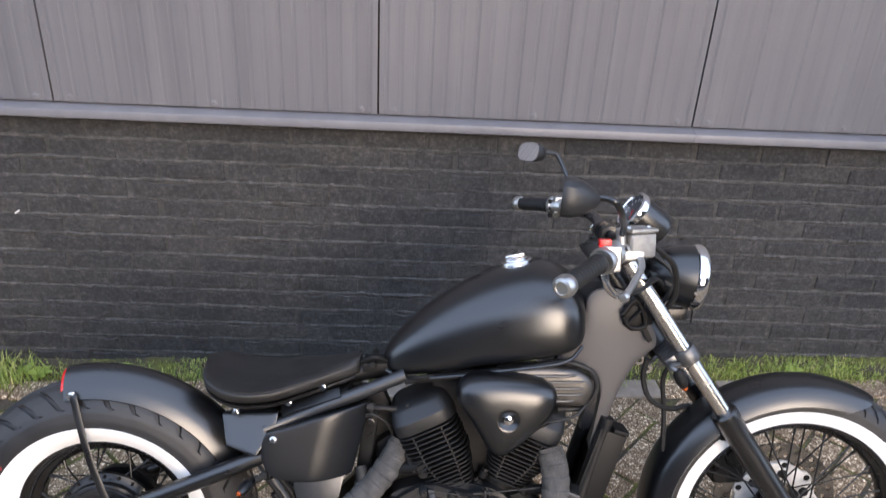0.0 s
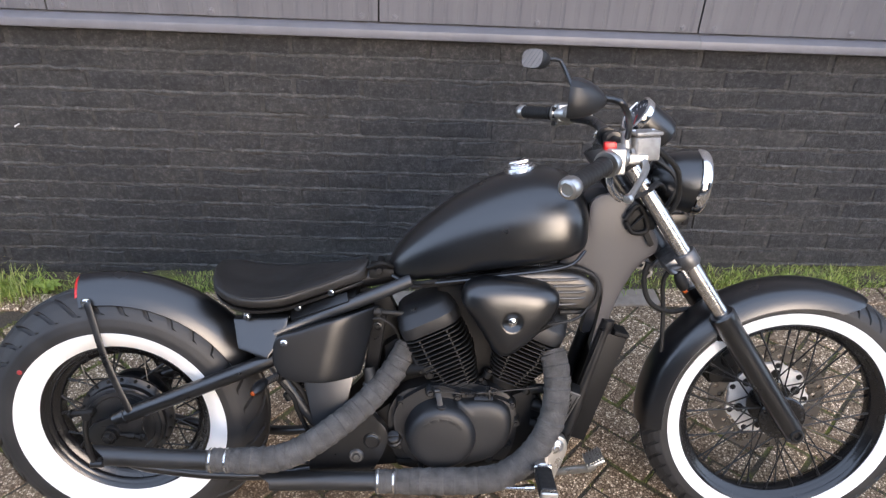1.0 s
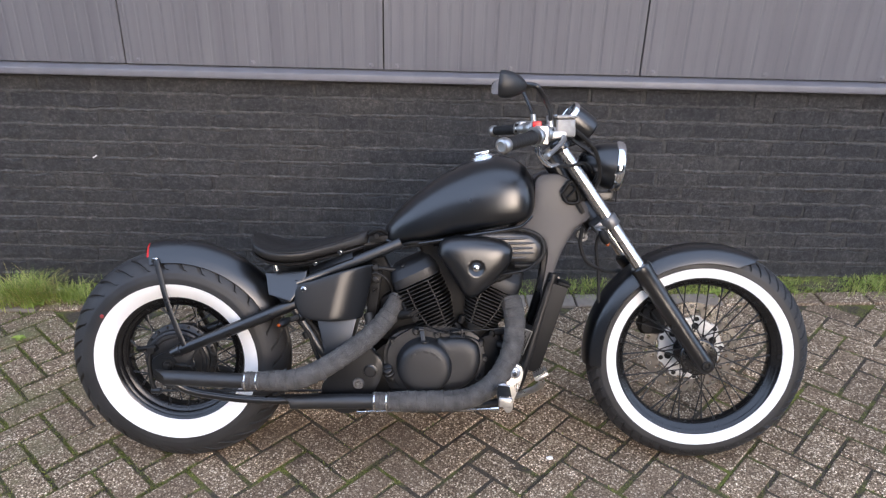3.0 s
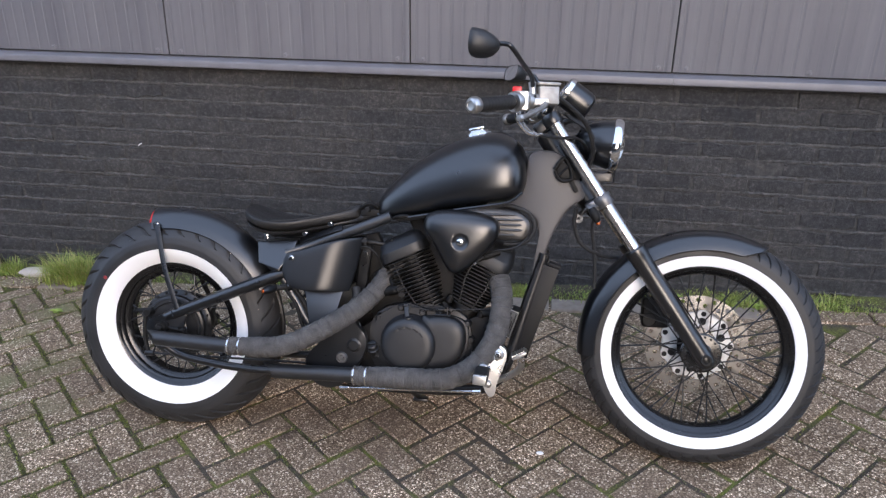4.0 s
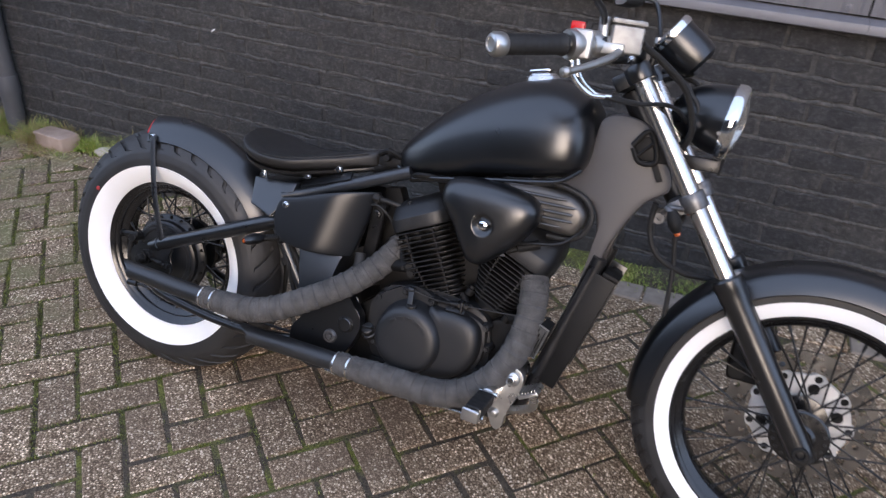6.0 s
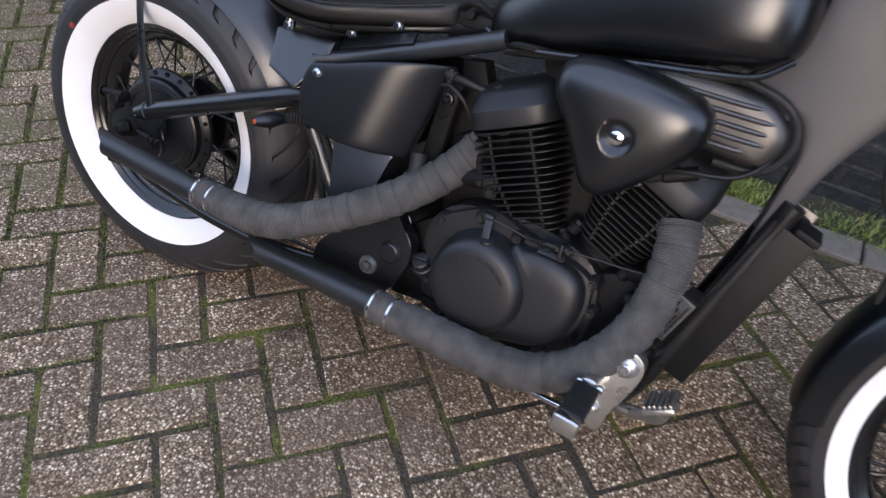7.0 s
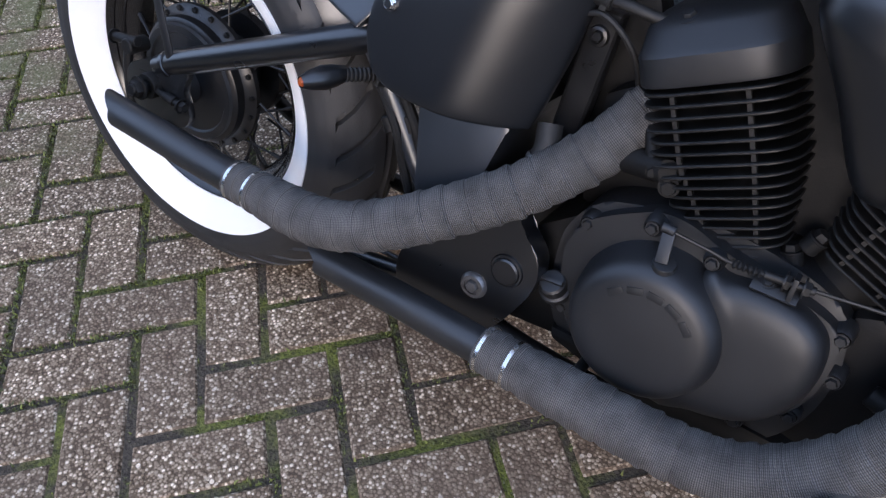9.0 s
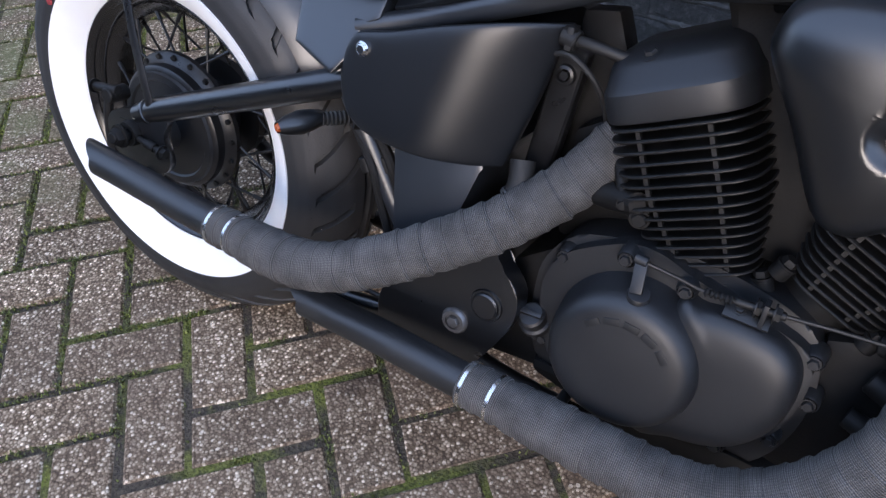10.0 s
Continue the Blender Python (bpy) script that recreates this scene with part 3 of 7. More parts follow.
def spokes(wheel, centre, hub_r, hub_y, rim_r, rim_y, count, cross):
    cx, cy, cz = centre
    for k in range(count):
        side = 1 if k % 2 else -1
        a = k * math.tau / count
        lead = cross if (k // 2) % 2 else -cross
        h = Vector((cx + hub_r * math.cos(a + lead), cy + side * hub_y, cz + hub_r * math.sin(a + lead)))
        e = Vector((cx + rim_r * math.cos(a), cy + side * rim_y, cz + rim_r * math.sin(a)))
        bm = rod(h, e, 0.0021, seg=8)
        rod(e + (h - e).normalized() * 0.016, e, 0.0034, seg=8, bm=bm)
        part("spoke", bm, FRAME, wheel)


# rear wheel
RC = (0.0, 0.0, 0.3478)
rear_rim = [(0.182, -0.064), (0.187, -0.068), (0.190, -0.064), (0.184, -0.058), (0.176, -0.05), (0.172, -0.035), (0.160, -0.02), (0.160, 0.02), (0.172, 0.035), (0.176, 0.05), (0.184, 0.058), (0.190, 0.064), (0.187, 0.068), (0.182, 0.064), (0.178, 0.058), (0.1795, 0.055), (0.176, 0.052), (0.171, 0.047), (0.169, 0.040), (0.1705, 0.037), (0.166, 0.033), (0.158, 0.026), (0.154, 0.018), (0.154, -0.018), (0.158, -0.026), (0.166, -0.033), (0.1705, -0.037), (0.169, -0.040), (0.171, -0.047), (0.176, -0.052), (0.1795, -0.055), (0.178, -0.058)]
rear = part("rear_wheel", lathe([(r * 1.083, y * 0.75) for r, y in rear_rim], RC, (0, 1, 0), 96, closed=True), RIM, bike, "black spoked rear wheel with a fat whitewall tyre")
rear_tread = [(0.200, -0.044), (0.213, -0.0555), (0.232, -0.0695), (0.252, -0.079), (0.270, -0.0797), (0.288, -0.0755), (0.304, -0.0665), (0.320, -0.0525), (0.334, -0.035), (0.3415, -0.018), (0.344, 0.0), (0.3415, 0.018), (0.334, 0.035), (0.320, 0.0525), (0.304, 0.0665), (0.288, 0.0755), (0.270, 0.0797), (0.252, 0.079), (0.232, 0.0695), (0.213, 0.0555), (0.200, 0.044)]
part("tyre", tyre(RC, rear_tread, 34, 1.55, 0.22, 0.0085, 0.22, 0.90), RUBBER, rear, "wide black rubber tyre")
white_pts = [(0.2045, 0.0490), (0.213, 0.0565), (0.222, 0.0635), (0.232, 0.0702), (0.242, 0.0757), (0.2525, 0.0796)]
for side in (-1, 1):
    part("whitewall", sidewall(RC, white_pts, side), WHITE, rear, "white sidewall band")
# the wheel stands a little more upright than the frame
ON_AXLE = Matrix.Translation((-0.0071, 0.0195, 0.3508)) @ Matrix.Rotation(radians(1.22), 4, "Z") @ Matrix.Rotation(radians(3.8), 4, "X") @ Matrix.Translation((-RC[0], -RC[1], -RC[2]))
rear.matrix_local = ON_AXLE
# rain drops left on the shoulder and sidewall of the rubber
gd = random.Random(21)
drops = bmesh.new()
for k in range(150):
    a, s = radians(gd.uniform(-25, 75)), gd.random()
    r, y = 0.288 + 0.036 * s, -0.0755 + 0.028 * s
    size = gd.uniform(0.0008, 0.0019)
    at_m = Matrix.Translation((RC[0] + r * math.cos(a), y, RC[2] + r * math.sin(a))) @ Matrix.Diagonal((size, size, size, 1))
    bmesh.ops.create_icosphere(drops, subdivisions=1, radius=1.0, matrix=at_m)
tagged(part("water_drops", drops, WATER, rear, "", 80), "small clear rain drops on the rubber", kind="stuff")
MARK_R, MARK_A = 0.2627, radians(144.1)
MARKRED = material("red_paint_dot", (0.36, 0.035, 0.04), 0.5, 0.0, (0.26, 0.03, 0.03), 90, 3, 0.6)
# hub and drum brake
part("hub", lathe([(0.03, 0.085), (0.045, 0.08), (0.085, 0.06), (0.085, 0.045), (0.05, 0.04), (0.05, -0.02), (0.103, -0.022), (0.113, -0.026), (0.113, -0.034), (0.103, -0.038), (0.098, -0.044), (0.098, -0.058), (0.092, -0.062), (0.03, -0.062)], RC, (0, 1, 0), 72), FRAME, rear, "black drum hub")
for k in range(20):
    a = k * math.tau / 20
    part("hub_bolt", lathe([(0, -0.0405), (0.004, -0.0405), (0.0045, -0.036)], (RC[0] + 0.1065 * math.cos(a), 0, RC[2] + 0.1065 * math.sin(a)), (0, 1, 0), 8), FIN, rear)
part("brake_panel", lathe([(0.091, -0.062), (0.089, -0.067), (0.079, -0.0675), (0.076, -0.0645), (0.05, -0.0655), (0.03, -0.068), (0.028, -0.092), (0.0, -0.092)], RC, (0, 1, 0), 56), CASE, rear, "dark grey cast brake panel")
part("red_mark", lathe([(0, 0.0022), (0.0052, 0.0020), (0.0062, 0.0)], (RC[0] + MARK_R * math.cos(MARK_A), -0.0797, RC[2] + MARK_R * math.sin(MARK_A)), (0, -1, 0), 14), MARKRED, rear, "small red paint dot")
spokes(rear, RC, 0.1, 0.030, 0.170, 0.014, 40, 0.32)
# brake arm, cam and rod on the drum
bm = sweep(spline([(-0.064, -0.094, 0.402), (-0.070, -0.098, 0.385), (-0.072, -0.100, 0.35), (-0.068, -0.101, 0.30), (-0.060, -0.102, 0.275)], 6), 0.007, 10)
rod((-0.064, -0.070, 0.398), (-0.064, -0.106, 0.398), 0.012, bm=bm)
rod((-0.100, -0.096, 0.402), (-0.048, -0.096, 0.408), 0.0075, bm=bm)
hexbolt((-0.100, -0.096, 0.402), (-1, 0, -0.1), 0.0085, 0.008, bm=bm)
part("brake_arm", bm, DARK, bike)
bm = rod((-0.060, -0.103, 0.272), (0.46, -0.098, 0.268), 0.0036)
rod((-0.070, -0.103, 0.272), (-0.040, -0.103, 0.272), 0.009, bm=bm)
part("brake_rod", bm, FRAME, bike)
bm = hexbolt((-0.003, -0.132, 0.3615), (0, -1, 0), 0.0135, 0.013)
lathe([(0.010, 0.0), (0.018, 0.0), (0.019, -0.003), (0.019, -0.012)], (-0.003, -0.122, 0.3610), (0, -1, 0), 24, bm=bm)
part("axle", rod((-0.003, -0.148, 0.362), (-0.010, 0.15, 0.343), 0.0085, bm=bm), DARK, bike)

# swinging arm: a plate at the axle and a tube that climbs forward
for side in (-1, 1):
    y, y2 = 0.1 * side, 0.124 * side
    pl = smooth_outline([(-0.062, 0.350), (-0.056, 0.374), (-0.032, 0.389), (0.012, 0.402), (0.056, 0.408), (0.072, 0.396), (0.060, 0.37), (0.072, 0.335), (0.05, 0.31), (-0.02, 0.305), (-0.05, 0.322)], 4)
    bm = prism(pl, y * 1.04 - 0.006, y * 1.04 + 0.006, 0.0025)
    sweep(spline([(0.0, y * 0.99, 0.388), (0.05, y, 0.409), (0.16, y * 1.01, 0.453), (0.25, y, 0.489), (0.33, y * 0.98, 0.521), (0.43, y * 0.84, 0.560)], 8), lambda q: 0.0150 + 0.0034 * min(1.0, q / 0.05), 20, bm=bm)
    lathe([(0.0175, -0.004), (0.0192, -0.003), (0.0192, 0.003), (0.0175, 0.004)], (0.026, y, 0.399), (0.92, 0, 0.40), 24, bm=bm)
    sweep(spline([(0.01, y2 * 0.95, 0.300), (0.05, y2 * 0.92, 0.276), (0.12, y2 * 0.9, 0.260), (0.22, y2 * 0.88, 0.246), (0.34, y2 * 0.84, 0.240), (0.46, y2 * 0.75, 0.250), (0.52, y2 * 0.62, 0.265)], 8), 0.0125, 14, bm=bm)
    part("swinging_arm", bm, SATIN, bike, "satin black tubular swinging arm")
    ya = y * 1.04 + 0.012 * side
    part("chain_adjuster", rod((0.002, ya, 0.360), (0.066, ya, 0.351), 0.0048), DARK, bike)
    part("adjuster_sleeve", rod((0.030, ya, 0.356), (0.050, ya, 0.3535), 0.0072), DARK, bike)
    part("adjuster_nut", hexbolt((0.062, ya, 0.3517), (1, 0, -0.1), 0.0085, 0.010), DARK, bike)
    part("plate_bolt", hexbolt((0.006, y * 1.04 + 0.006 * side, 0.388), (0, side, 0), 0.0045, 0.004), STEEL, bike)
    part("stamped_line", block((-0.030, y * 1.04 + 0.0062 * side - 0.0006, 0.376), (0.012, y * 1.04 + 0.0062 * side + 0.0006, 0.3775), 0, Matrix()), FIN, bike)


def arched(centre, r_mid, r_edge, half, a0, a1, thick=0.003, seg=56, across=16, tip=0.0, hem=0.006, crown=None):
    """A mudguard: a crowned strip bent round the wheel, with a rolled edge; tip rounds the end at a0."""
    bm = bmesh.new()
    cx, cy, cz = centre
    outer, inner = [], []
    for k in range(seg + 1):
        t = k / seg
        a = radians(a0 + (a1 - a0) * t)
        narrow = 1.0
        if tip and t < tip:
            narrow = 0.34 + 0.66 * math.sqrt(max(0.0, 1 - (1 - t / tip) ** 2))
        for rows, d in ((outer, 0.0), (inner, -thick)):
            row = []
            for j in range(across + 1):
                s = -1 + 2 * j / across
                u = s * narrow
                rise = 1 - abs(u) ** crown if crown else math.sqrt(max(0.0, 1 - abs(u) ** 2.6))
                r = r_edge + (r_mid - r_edge) * rise + d
                if abs(s) > 0.97:
                    r -= hem * narrow
                row.append(bm.verts.new((cx + r * math.cos(a), cy + (half + (d if abs(s) > 0.9 else 0)) * u, cz + r * math.sin(a))))
            rows.append(row)
    for rows in (outer, inner):
        for k in range(seg):
            for j in range(across):
                bm.faces.new((rows[k][j], rows[k + 1][j], rows[k + 1][j + 1], rows[k][j + 1]))
    for k in range(seg):
        for j in (0, across):
            bm.faces.new((outer[k][j], inner[k][j], inner[k + 1][j], outer[k + 1][j]))
    for k in (0, seg):
        for j in range(across):
            bm.faces.new((outer[k][j], inner[k][j], inner[k][j + 1], outer[k][j + 1]))
    return bm


rf = part("rear_fender", arched(RC, 0.375, 0.322, 0.0635, 100.8, 24.0, crown=1.9), SATIN, bike, "satin black rear mudguard with a small red tail lamp")
rf.matrix_local = ON_AXLE
# tail lamp set into the rear edge
bm = bmesh.new()
ring_a, ring_b = [], []
for j in range(17):
    s = (-1 + 2 * j / 16) * 0.82
    r = 0.323 + 0.0515 * (1 - abs(s) ** 1.9)
    for rows, a, dr in ((ring_a, 100.85, 0.0), (ring_b, 102.1, -0.004)):
        rows.append(bm.verts.new(((r + dr) * math.cos(radians(a)), 0.0625 * s, RC[2] + (r + dr) * math.sin(radians(a)))))
mid = bm.verts.new((0.345 * math.cos(radians(101.8)), 0, RC[2] + 0.345 * math.sin(radians(101.8))))
for j in range(16):
    bm.faces.new((ring_a[j], ring_a[j + 1], ring_b[j + 1], ring_b[j]))
    bm.faces.new((ring_b[j], ring_b[j + 1], mid))
part("tail_lamp", bm, RED, rf, "red tail lamp lens")
part("fender_bolt", hexbolt(ON_AXLE.inverted() @ Vector((-0.046, -0.0655, 0.669)), (0, -1, 0), 0.0095, 0.006), CHROME, rf, "chrome bolt")
for side in (-1, 1):
    bm = bmesh.new()
    q = spline([(-0.042, 0.067 * side, 0.672), (-0.036, 0.075 * side, 0.650), (-0.002, 0.098 * side, 0.53), (0.045, 0.114 * side, 0.410)], 6)
    sweep(q, 0.009, 8, bm=bm, squash=1.0)
    for v in bm.verts:
        near = min(q, key=lambda p: (p - v.co).length)
        v.co.y = near.y + (v.co.y - near.y) * 0.28
    part("fender_stay", bm, FRAME, bike, "flat black strut")

# front wheel
FC = (1.624, 0.0, 0.3445)
front_rim = [(0.243, -0.040), (0.250, -0.044), (0.253, -0.041), (0.246, -0.034), (0.238, -0.028), (0.231, -0.014), (0.231, 0.014), (0.238, 0.028), (0.246, 0.034), (0.253, 0.041), (0.250, 0.044), (0.243, 0.040), (0.2405, 0.036), (0.2415, 0.034), (0.238, 0.031), (0.233, 0.026), (0.234, 0.024), (0.229, 0.020), (0.225, 0.012), (0.225, -0.012), (0.229, -0.020), (0.234, -0.024), (0.233, -0.026), (0.238, -0.031), (0.2415, -0.034), (0.2405, -0.036)]
front = part("front_wheel", lathe(front_rim, FC, (0, 1, 0), 96, closed=True), RIM, bike, "black spoked front wheel with a whitewall tyre")
front_tread = [(0.246, -0.037), (0.256, -0.0445), (0.270, -0.048), (0.286, -0.050), (0.302, -0.0495), (0.317, -0.044), (0.330, -0.032), (0.339, -0.017), (0.342, 0.0), (0.339, 0.017), (0.330, 0.032), (0.317, 0.044), (0.302, 0.0495), (0.286, 0.050), (0.270, 0.048), (0.256, 0.0445), (0.246, 0.037)]
part("tyre", tyre(FC, front_tread, 56, 1.3, 0.3, 0.0045, 0.2, 0.95), RUBBER, front, "narrower black rubber tyre")
white_f = [(0.2535, 0.0428), (0.259, 0.0455), (0.266, 0.0472), (0.275, 0.0488), (0.2835, 0.0499)]
for side in (-1, 1):
    part("whitewall", sidewall(FC, white_f, side), WHITE, front, "white sidewall band")
part("hub", lathe([(0.012, -0.052), (0.024, -0.052), (0.030, -0.046), (0.054, -0.044), (0.0575, -0.041), (0.0575, -0.036), (0.054, -0.034), (0.028, -0.03), (0.026, 0.0), (0.03, 0.03), (0.058, 0.036), (0.058, 0.042), (0.03, 0.05), (0.012, 0.052)], FC, (0, 1, 0), 56), RIM, front, "black hub")
for k in range(18):
    a = k * math.tau / 18
    part("hub_hole", lathe([(0, -0.0465), (0.0032, -0.0465), (0.0042, -0.0435)], (FC[0] + 0.048 * math.cos(a), 0, FC[2] + 0.048 * math.sin(a)), (0, 1, 0), 8), FIN, front)
spokes(front, FC, 0.047, 0.038, 0.229, 0.012, 40, 0.62)


def drilled_disc(centre, r0, r1, y, thick, holes):
    """A flat ring with round holes right through it."""
    bm = bmesh.new()
    cx, cy, cz = centre
    sectors = holes
    step = math.tau / sectors
    ns, rows = 6, (r0, (r0 + r1) / 2, r1)
    rm, hr = rows[1], (r1 - r0) * 0.16
    for face_y in (y - thick / 2, y + thick / 2):
        for k in range(sectors):
            mid = (k + 0.5) * step
            ring_h = []
            ring_o = []
            for q in range(16):
                t = q * math.tau / 16
                rr = rm + (0.19 * (r1 - r0) if k % 2 else -0.19 * (r1 - r0))
                ring_h.append(bm.verts.new((cx + (rr + hr * math.cos(t)) * math.cos(mid + hr * math.sin(t) / rr), face_y, cz + (rr + hr * math.cos(t)) * math.sin(mid + hr * math.sin(t) / rr))))
                cxn, sn = math.cos(t), math.sin(t)
                mmax = max(abs(cxn), abs(sn))
                r = rm + (r1 - r0) / 2 * cxn / mmax
                a = mid + step / 2 * sn / mmax
                ring_o.append(bm.verts.new((cx + r * math.cos(a), face_y, cz + r * math.sin(a))))
            for q in range(16):
                bm.faces.new((ring_h[q], ring_h[(q + 1) % 16], ring_o[(q + 1) % 16], ring_o[q]))
    for r in (r0, r1):
        lathe([(r, y - thick / 2), (r, y + thick / 2)], centre, (0, 1, 0), 96, bm=bm)
    return bm


part("brake_disc", drilled_disc(FC, 0.108, 0.150, 0.062, 0.005, 38), DISC, front, "polished drilled steel brake disc")
bm = bmesh.new()
rows = []
for y, inset in ((0.055, 0.002), (0.0565, 0.0), (0.066, 0.0), (0.067, 0.002)):
    rows.append([bm.verts.new((FC[0] + r * math.cos(a), y, FC[2] + r * math.sin(a))) for r, a in ((0.100 - inset + 0.008 * max(0.0, math.cos(a * 9)) ** 0.6, a) for a in (k * math.tau / 180 for k in range(180)))])
for p, q in zip(rows, rows[1:]):
    for k in range(180):
        bm.faces.new((p[k], p[(k + 1) % 180], q[(k + 1) % 180], q[k]))
bm.faces.new(rows[0]), bm.faces.new(rows[-1])
part("disc_carrier", bm, CARRIER, front, "bare bright scalloped disc carrier")
for k in range(9):
    a = k * math.tau / 9
    part("disc_rivet", lathe([(0, 0.0535), (0.007, 0.0535), (0.0085, 0.056)], (FC[0] + 0.097 * math.cos(a), 0, FC[2] + 0.097 * math.sin(a)), (0, 1, 0), 12), DARK, front)
for k in range(6):
    a = k * math.tau / 6 + 0.35
    part("disc_bolt", lathe([(0, 0.05), (0.011, 0.05), (0.012, 0.057)], (FC[0] + 0.074 * math.cos(a), 0, FC[2] + 0.074 * math.sin(a)), (0, 1, 0), 12), DARK, front)
# caliper behind the far fork leg
bm = block((1.455, 0.045, 0.40), (1.535, 0.098, 0.49), 0.012, segments=3)
rod((1.475, 0.04, 0.425), (1.475, 0.106, 0.425), 0.022, bm=bm)
rod((1.505, 0.04, 0.468), (1.505, 0.106, 0.468), 0.022, bm=bm)
part("brake_caliper", bm, DARK, bike, "black brake caliper")

ff = part("front_fender", arched(FC, 0.3525, 0.309, 0.068, 61.5, 184.0, tip=0.09), SATIN, bike, "satin black front mudguard")
# the fork is turned a little to the side of the stand
STEERED = Matrix.Translation((1.6145, -0.006, 0.3525)) @ Matrix.Rotation(radians(-2.1), 4, "Z") @ Matrix.Rotation(radians(1.55), 4, "X") @ Matrix.Translation((-FC[0], -FC[1], -FC[2]))
front.matrix_local = STEERED
ff.matrix_local = STEERED

# fork
def on_fork(s, y, fwd=0.0):
    """s from the axle (0) to the upper clamp (1)."""
    return Vector((1.611 - 0.438 * s + fwd * 0.822, y, 0.350 + 0.644 * s + fwd * 0.57))


for side in (-1, 1):
    y = 0.106 * side
    leg = part("fork_leg", rod(on_fork(0.40, y), on_fork(1.03, y), 0.0178, seg=32), STEEL, bike, "bright steel fork tube in a black slider")
    ax = on_fork(1, y) - on_fork(0, y)
    low = on_fork(-0.02, y)
    h = ax.length * 0.49
    bm = lathe([(0, -0.012), (0.018, -0.01), (0.024, 0.0), (0.0255, 0.02), (0.0255, 0.1), (0.0275, h * 0.62), (0.0275, h * 0.86), (0.029, h * 0.88), (0.029, h * 0.93), (0.0305, h * 0.94), (0.0305, h - 0.004), (0.027, h), (0.0179, h)], low, ax, 36)
    part("slider", bm, SATIN, leg, "satin black lower fork leg")
    part("axle_hole", lathe([(0.0085, -0.0275), (0.0095, -0.0285), (0.014, -0.0285), (0.016, -0.026), (0.016, 0.02)], on_fork(0.0, y), (0, 1, 0) if side < 0 else (0, -1, 0), 24), DARK, leg)
    part("axle_socket", lathe([(0, -0.022), (0.0086, -0.022), (0.0086, -0.026)], on_fork(0.0, y), (0, 1, 0) if side < 0 else (0, -1, 0), 20), GAP, leg)
    # fender mount on the inner side of the leg
    part("fender_mount", block((1.418, y - 0.032 * side - 0.005, 0.57), (1.446, y - 0.032 * side + 0.005, 0.62), 0.004, Matrix()), DARK, leg)
# lower and upper clamps
bm = bmesh.new()
for side in (-1, 1):
    ax = (on_fork(1, 0) - on_fork(0, 0)).normalized()
    lathe([(0.0179, -0.017), (0.0235, -0.017), (0.025, -0.014), (0.025, 0.014), (0.0235, 0.017), (0.0179, 0.017)], on_fork(0.675, 0.106 * side), ax, 32, bm=bm)
block((-0.03, -0.11, -0.016), (0.018, 0.11, 0.016), 0.005, Matrix.Translation(on_fork(0.675, 0, -0.02)) @ pose(0, 0, 0, 0, -34.7, 0), bm)
lower = part("lower_clamp", bm, PEWTER, bike, "bare metal lower fork clamp")
bm = bmesh.new()
for side in (-1, 1):
    lathe([(0.0179, -0.016), (0.025, -0.016), (0.0265, -0.012), (0.0265, 0.012), (0.023, 0.017), (0, 0.018)], on_fork(1.02, 0.106 * side), on_fork(1, 0) - on_fork(0, 0), 32, bm=bm)
block((-0.045, -0.1, -0.016), (0.02, 0.1, 0.016), 0.006, Matrix.Translation(on_fork(1.02, 0, -0.01)) @ pose(0, 0, 0, 0, -34.7, 0), bm)
upper = part("upper_clamp", bm, SATIN, bike, "black upper fork clamp")
for y in (-0.106, 0.106, 0.0):
    part("clamp_bolt", hexbolt(on_fork(1.055, y), on_fork(1, 0) - on_fork(0, 0), 0.011, 0.009), CHROME, upper, "chrome bolt")
part("steering_stem", rod(on_fork(0.66, 0, -0.035), on_fork(1.0, 0, -0.035), 0.028, seg=24), FRAME, bike)

# front turn signals and tabs below the lower clamp
for side in (-1, 1):
    c = Vector((1.284, 0.150 * side, 0.760))
    bm = sweep(spline([on_fork(0.665, 0.112 * side, -0.02), c + Vector((-0.012, -0.012 * side, 0.008)), c], 5), 0.0055, 10)
    part("lamp_bracket", bm, PEWTER, bike, "dull metal lamp bracket")
    bm = sweep(spline([(1.285, 0.04 * side, 0.772), (1.268, 0.034 * side, 0.752), (1.256, 0.030 * side, 0.736)], 5), 0.005, 10)
    lathe([(0.005, -0.004), (0.012, -0.004), (0.013, -0.002), (0.013, 0.002), (0.012, 0.004), (0.005, 0.004)], (1.252, 0.030 * side, 0.727), (0, 1, 0), 20, closed=True, bm=bm)
    part("clamp_tab", bm, PEWTER, bike, "dull metal tab with a hole")
    axis = Vector((0.42, 0.0, -0.9))
    sig = part("turn_signal", lathe([(0, -0.006), (0.008, -0.006), (0.0125, 0.004), (0.0135, 0.02), (0.010, 0.034), (0.006, 0.038), (0, 0.038)], c, axis, 20), DARK, bike, "small black indicator with an orange lens")
    part("lens", lathe([(0.0055, 0.036), (0.0065, 0.039), (0.005, 0.044), (0, 0.0455)], c, axis, 18), ORANGE, sig, "orange lens")

